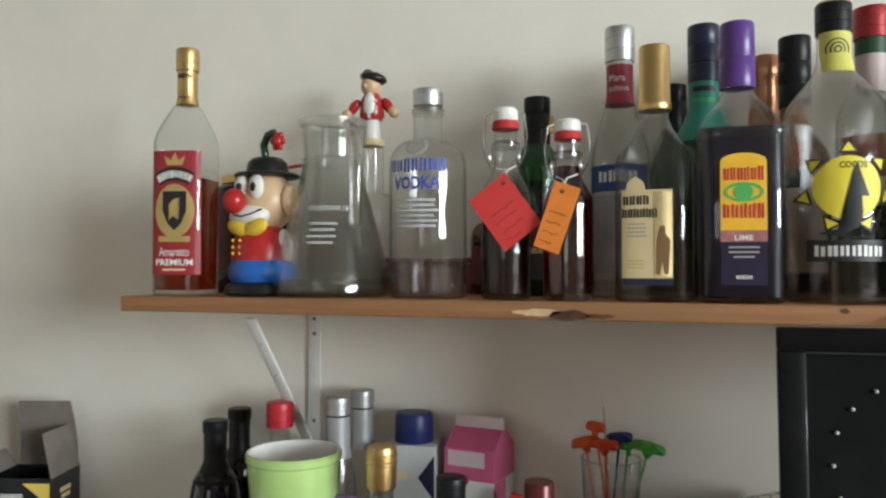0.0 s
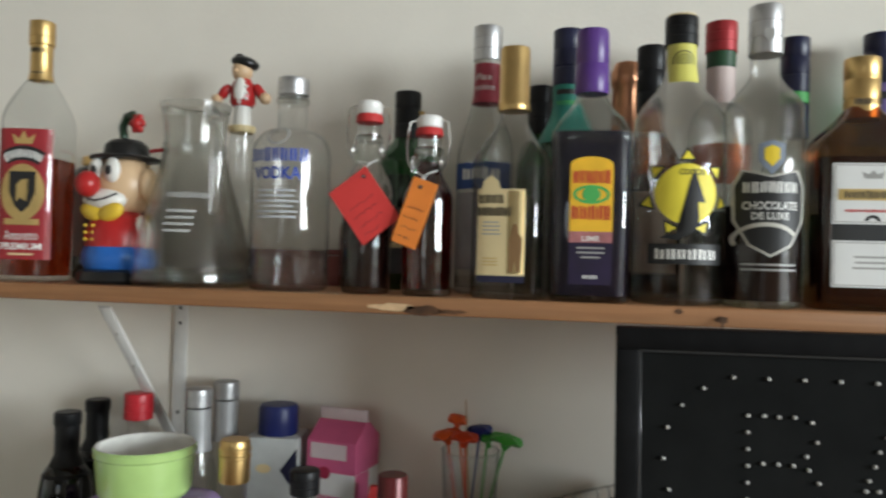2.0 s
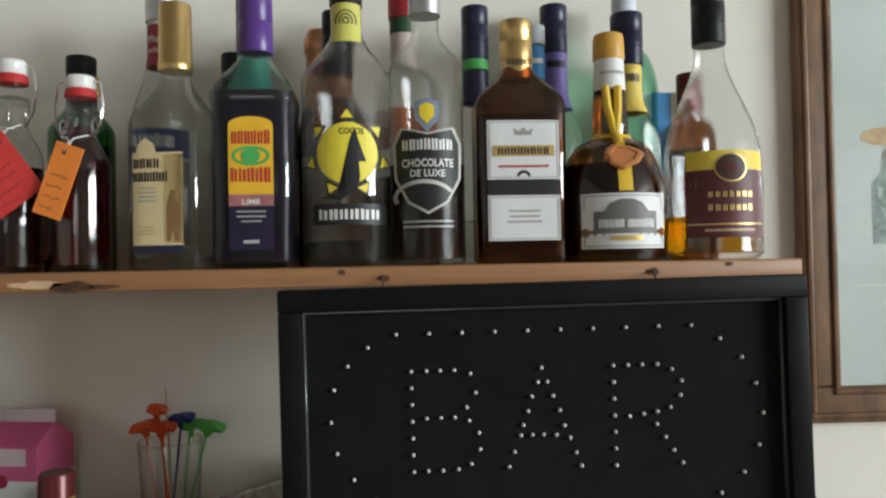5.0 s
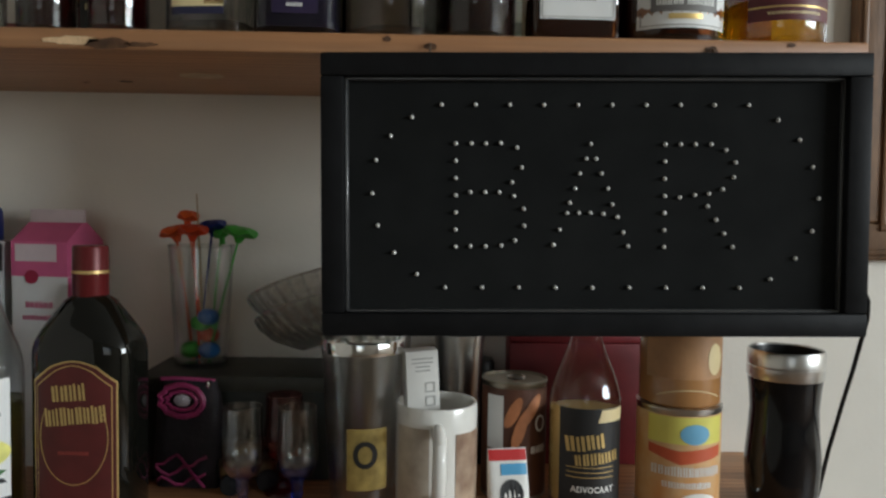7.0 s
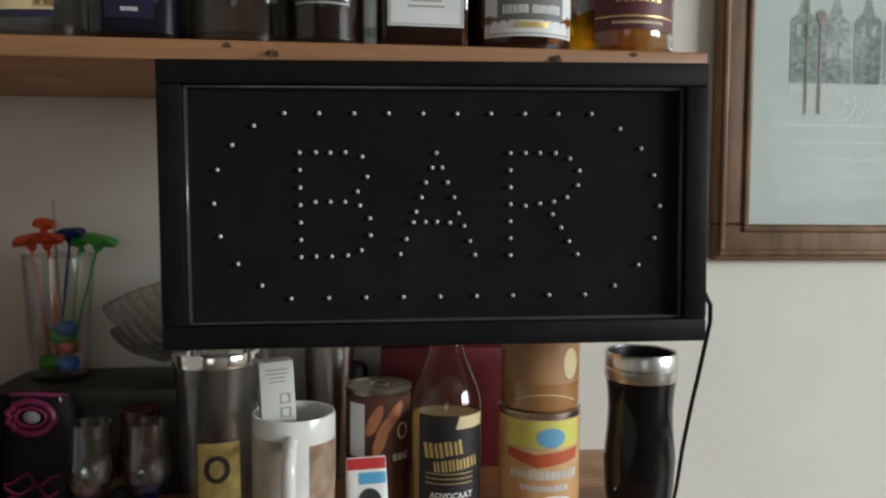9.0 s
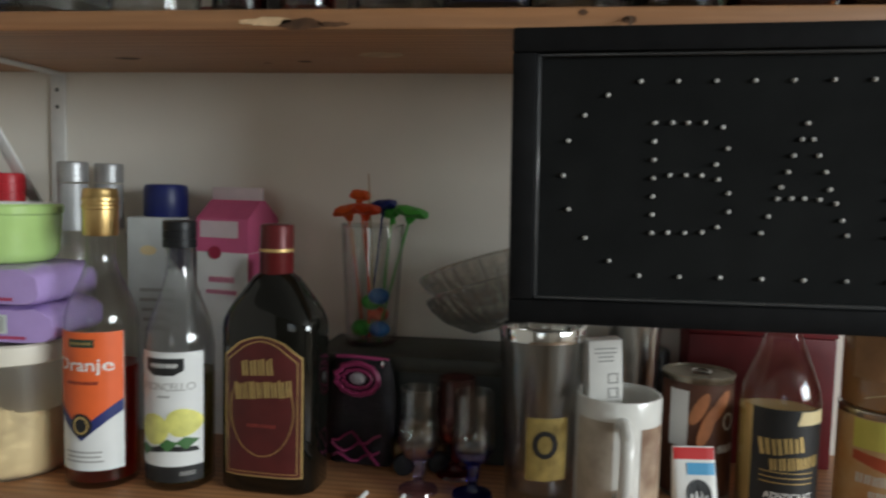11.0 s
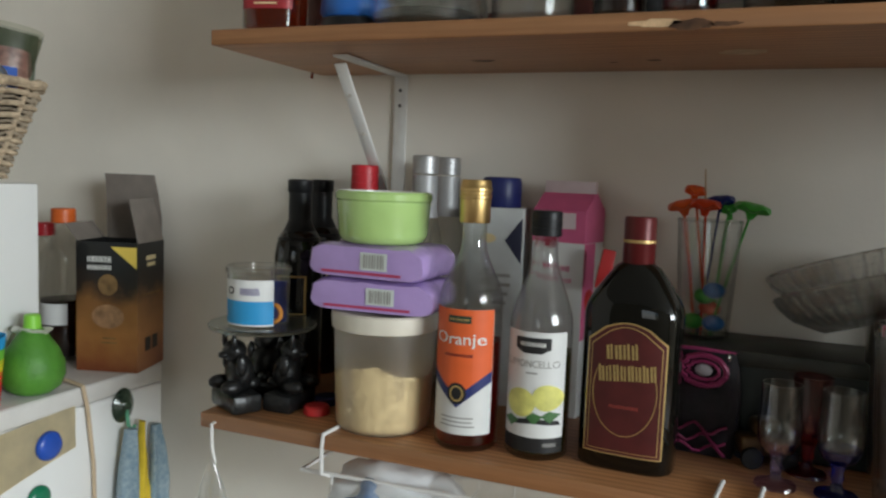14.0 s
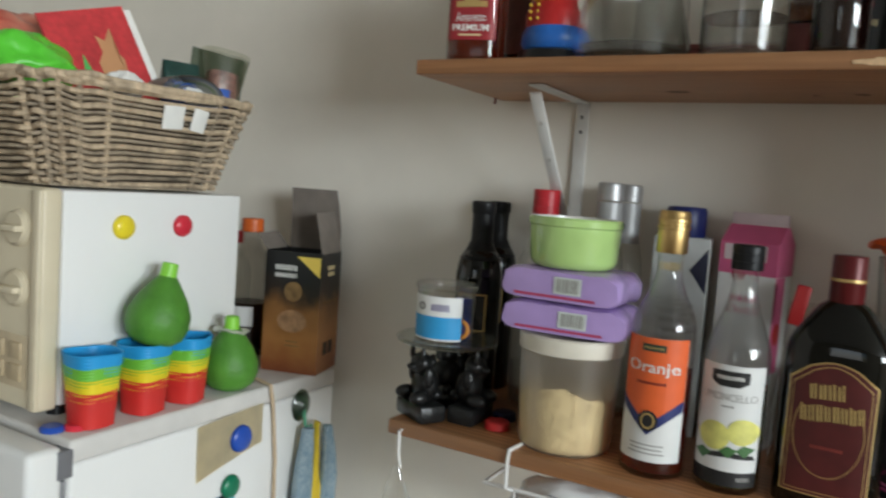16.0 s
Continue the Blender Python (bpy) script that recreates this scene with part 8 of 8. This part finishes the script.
for d, ph in ((0.0, 0.0), (0.006, 1.5), (0.003, 3.0)):
    part("rim_twist", tube(basket_ring(0.134 + d, 0.0045, ph), 0.0050, 7, True), WIL[0], bk)
part("bottom", rings(bmesh.new(), [(0.001, 0.122, 0.137, 5), (0.006, 0.122, 0.137, 5)], 48), WIL[1], bk)
part("lining", rings(bmesh.new(), [(0.007, 0.116, 0.131, 5), (0.125, 0.150, 0.168, 5)], 48, True, False), shade("basket_lining_cloth", (0.07, 0.05, 0.035), 0.9, vary=0.3), bk)
for ty, th_, tilt_ in ((0.006, 0.0175, 3), (0.052, 0.0130, -7)):
    t = 0.104 / 0.135
    tag_ = shifted(boxed(-0.0015, -th_, -0.0165, 0.0015, th_, 0.0165, 0.001), 0, 0, 0, tilt_, "X")
    part("white_tag", shifted(tag_, 0.125 + 0.038 * t + 0.0085, ty, 0.104, 12, "Y"), I_WHITE, bk, "white tag")
# what lies in it
cdx = thing("greeting_card", -0.420, -0.090, OT + 0.090, "red greeting card with a simple printed animal shape", "card", 96)
cdx.scale = (1.2, 1, 1.12)
cdx.rotation_euler = (radians(-18), radians(-17), radians(86))
part("card", boxed(-0.055, -0.0015, 0, 0.055, 0.0015, 0.155), ink("card_red", (0.50, 0.035, 0.04), vary=0.25, scale=120), cdx)
part("card_back", boxed(-0.050, 0.002, 0.002, 0.066, 0.0035, 0.150), I_WHITE, cdx)
decal("printed_shape", outline([(-0.004, 0.050), (0.026, 0.050), (0.030, 0.085), (0.022, 0.100), (0.026, 0.128), (0.014, 0.112), (0.004, 0.120), (0.006, 0.098), (-0.004, 0.085)]), ink("card_tan", (0.52, 0.26, 0.12)), cdx, None, depth=-0.0015, off=0.0006)
decal("printed_tree", outline([(-0.030, 0.06), (-0.014, 0.06), (-0.020, 0.10)]), I_GREEN, cdx, None, depth=-0.0015, off=0.0006)
crumpled("green_bag", (-0.475, -0.212, OT + 0.158), (0.058, 0.060, 0.040), shade("bright_green_film", (0.10, 0.55, 0.04), 0.35, vary=0.15, scale=20), "bright green plastic bag in the basket", "bag", 11, 0.3)
crumpled("red_bag", (-0.570, -0.175, OT + 0.185), (0.070, 0.080, 0.055), shade("red_bag_film", (0.50, 0.06, 0.04), 0.3, vary=0.4, scale=30, second=(0.62, 0.30, 0.20)), "red and orange printed bag in the basket", "bag", 14, 0.3)
crumpled("white_paper", (-0.385, -0.128, OT + 0.140), (0.016, 0.030, 0.020), I_WHITE, "crumpled white paper below the greeting card", "paper", 31, 0.35)
wr = thing("folded_wrapper", -0.375, -0.030, OT + 0.148, "folded striped wrapper in white, green and grey", "wrapper", 78)
wr.scale.z = 0.62
for k, (wr_, wc_) in enumerate(((0.050, (0.48, 0.43, 0.38)), (0.045, (0.55, 0.60, 0.72)), (0.040, (0.80, 0.80, 0.77)), (0.034, (0.55, 0.62, 0.46)), (0.027, (0.80, 0.80, 0.76)))):
    band_ = bmesh.new()
    row_ = []
    for q in range(15):
        a_ = math.pi * (0.05 + 0.86 * q / 14)
        row_.append([band_.verts.new((wr_ * math.cos(a_), y_ - 0.003 * k, 0.95 * wr_ * math.sin(a_) - 0.012)) for y_ in (-0.026, 0.026)])
    for p_, q_ in zip(row_, row_[1:]):
        band_.faces.new((p_[0], q_[0], q_[1], p_[1]))
    bmesh.ops.solidify(band_, geom=band_.faces[:], thickness=0.004)
    part("fold", band_, shade("wrapper_fold_%s" % "abcde"[k], wc_, 0.6, vary=0.2), wr)
sb_ = thing("small_blue_box", -0.372, -0.010, OT + 0.124, "small blue and white cardboard box in the basket", "box", 84)
part("box_body", boxed(-0.050, -0.014, 0, 0.050, 0.014, 0.036, 0.001), ink("box_blue", (0.05, 0.12, 0.42)), sb_)
part("box_label", boxed(-0.030, -0.0148, 0.006, 0.034, -0.0142, 0.030), I_WHITE, sb_)
crumpled("filler_bag", (-0.50, -0.09, OT + 0.075), (0.105, 0.115, 0.066), shade("brown_paper_bag", (0.30, 0.22, 0.14), 0.8, vary=0.2), "brown paper bag at the bottom of the basket", "bag", 21, 0.12)
cone = thing("gift_cone", -0.395, 0.052, OT + 0.100, "clear cellophane cone of small pink sweets", "sweets")
cone.scale = (1.15, 1.15, 1.1)
cone.rotation_euler = (radians(-12), radians(8), radians(60))
part("cellophane", rings(bmesh.new(), [(0, 0.008, 0.006, 2), (0.06, 0.026, 0.018, 2.4), (0.115, 0.034, 0.022, 2.6)], 28, True, False), glass("cellophane", (0.8, 0.82, 0.74), 0.6, 0.15), cone)
part("sweets", rings(bmesh.new(), [(0.002, 0.006, 0.005, 2), (0.05, 0.021, 0.014, 2.4), (0.085, 0.018, 0.012, 2.4)], 24), shade("pink_sweets", (0.50, 0.25, 0.24), 0.6, vary=0.5, scale=140, bump=0.8, bump_scale=180), cone)
part("dark_card", boxed(-0.044, 0.010, 0.045, 0.030, 0.012, 0.118), ink("dark_olive", (0.06, 0.075, 0.04)), cone)
bt = thing("dark_packet", -0.415, -0.005, OT + 0.118, "dark green foil packet standing in the basket", "packet", 75)
part("foil", rings(bmesh.new(), [(0, 0.028, 0.010, 4), (0.05, 0.030, 0.012, 4), (0.078, 0.029, 0.002, 4)], 28), shade("dark_green_foil", (0.02, 0.06, 0.05), 0.25, 0.3, vary=0.4), bt)
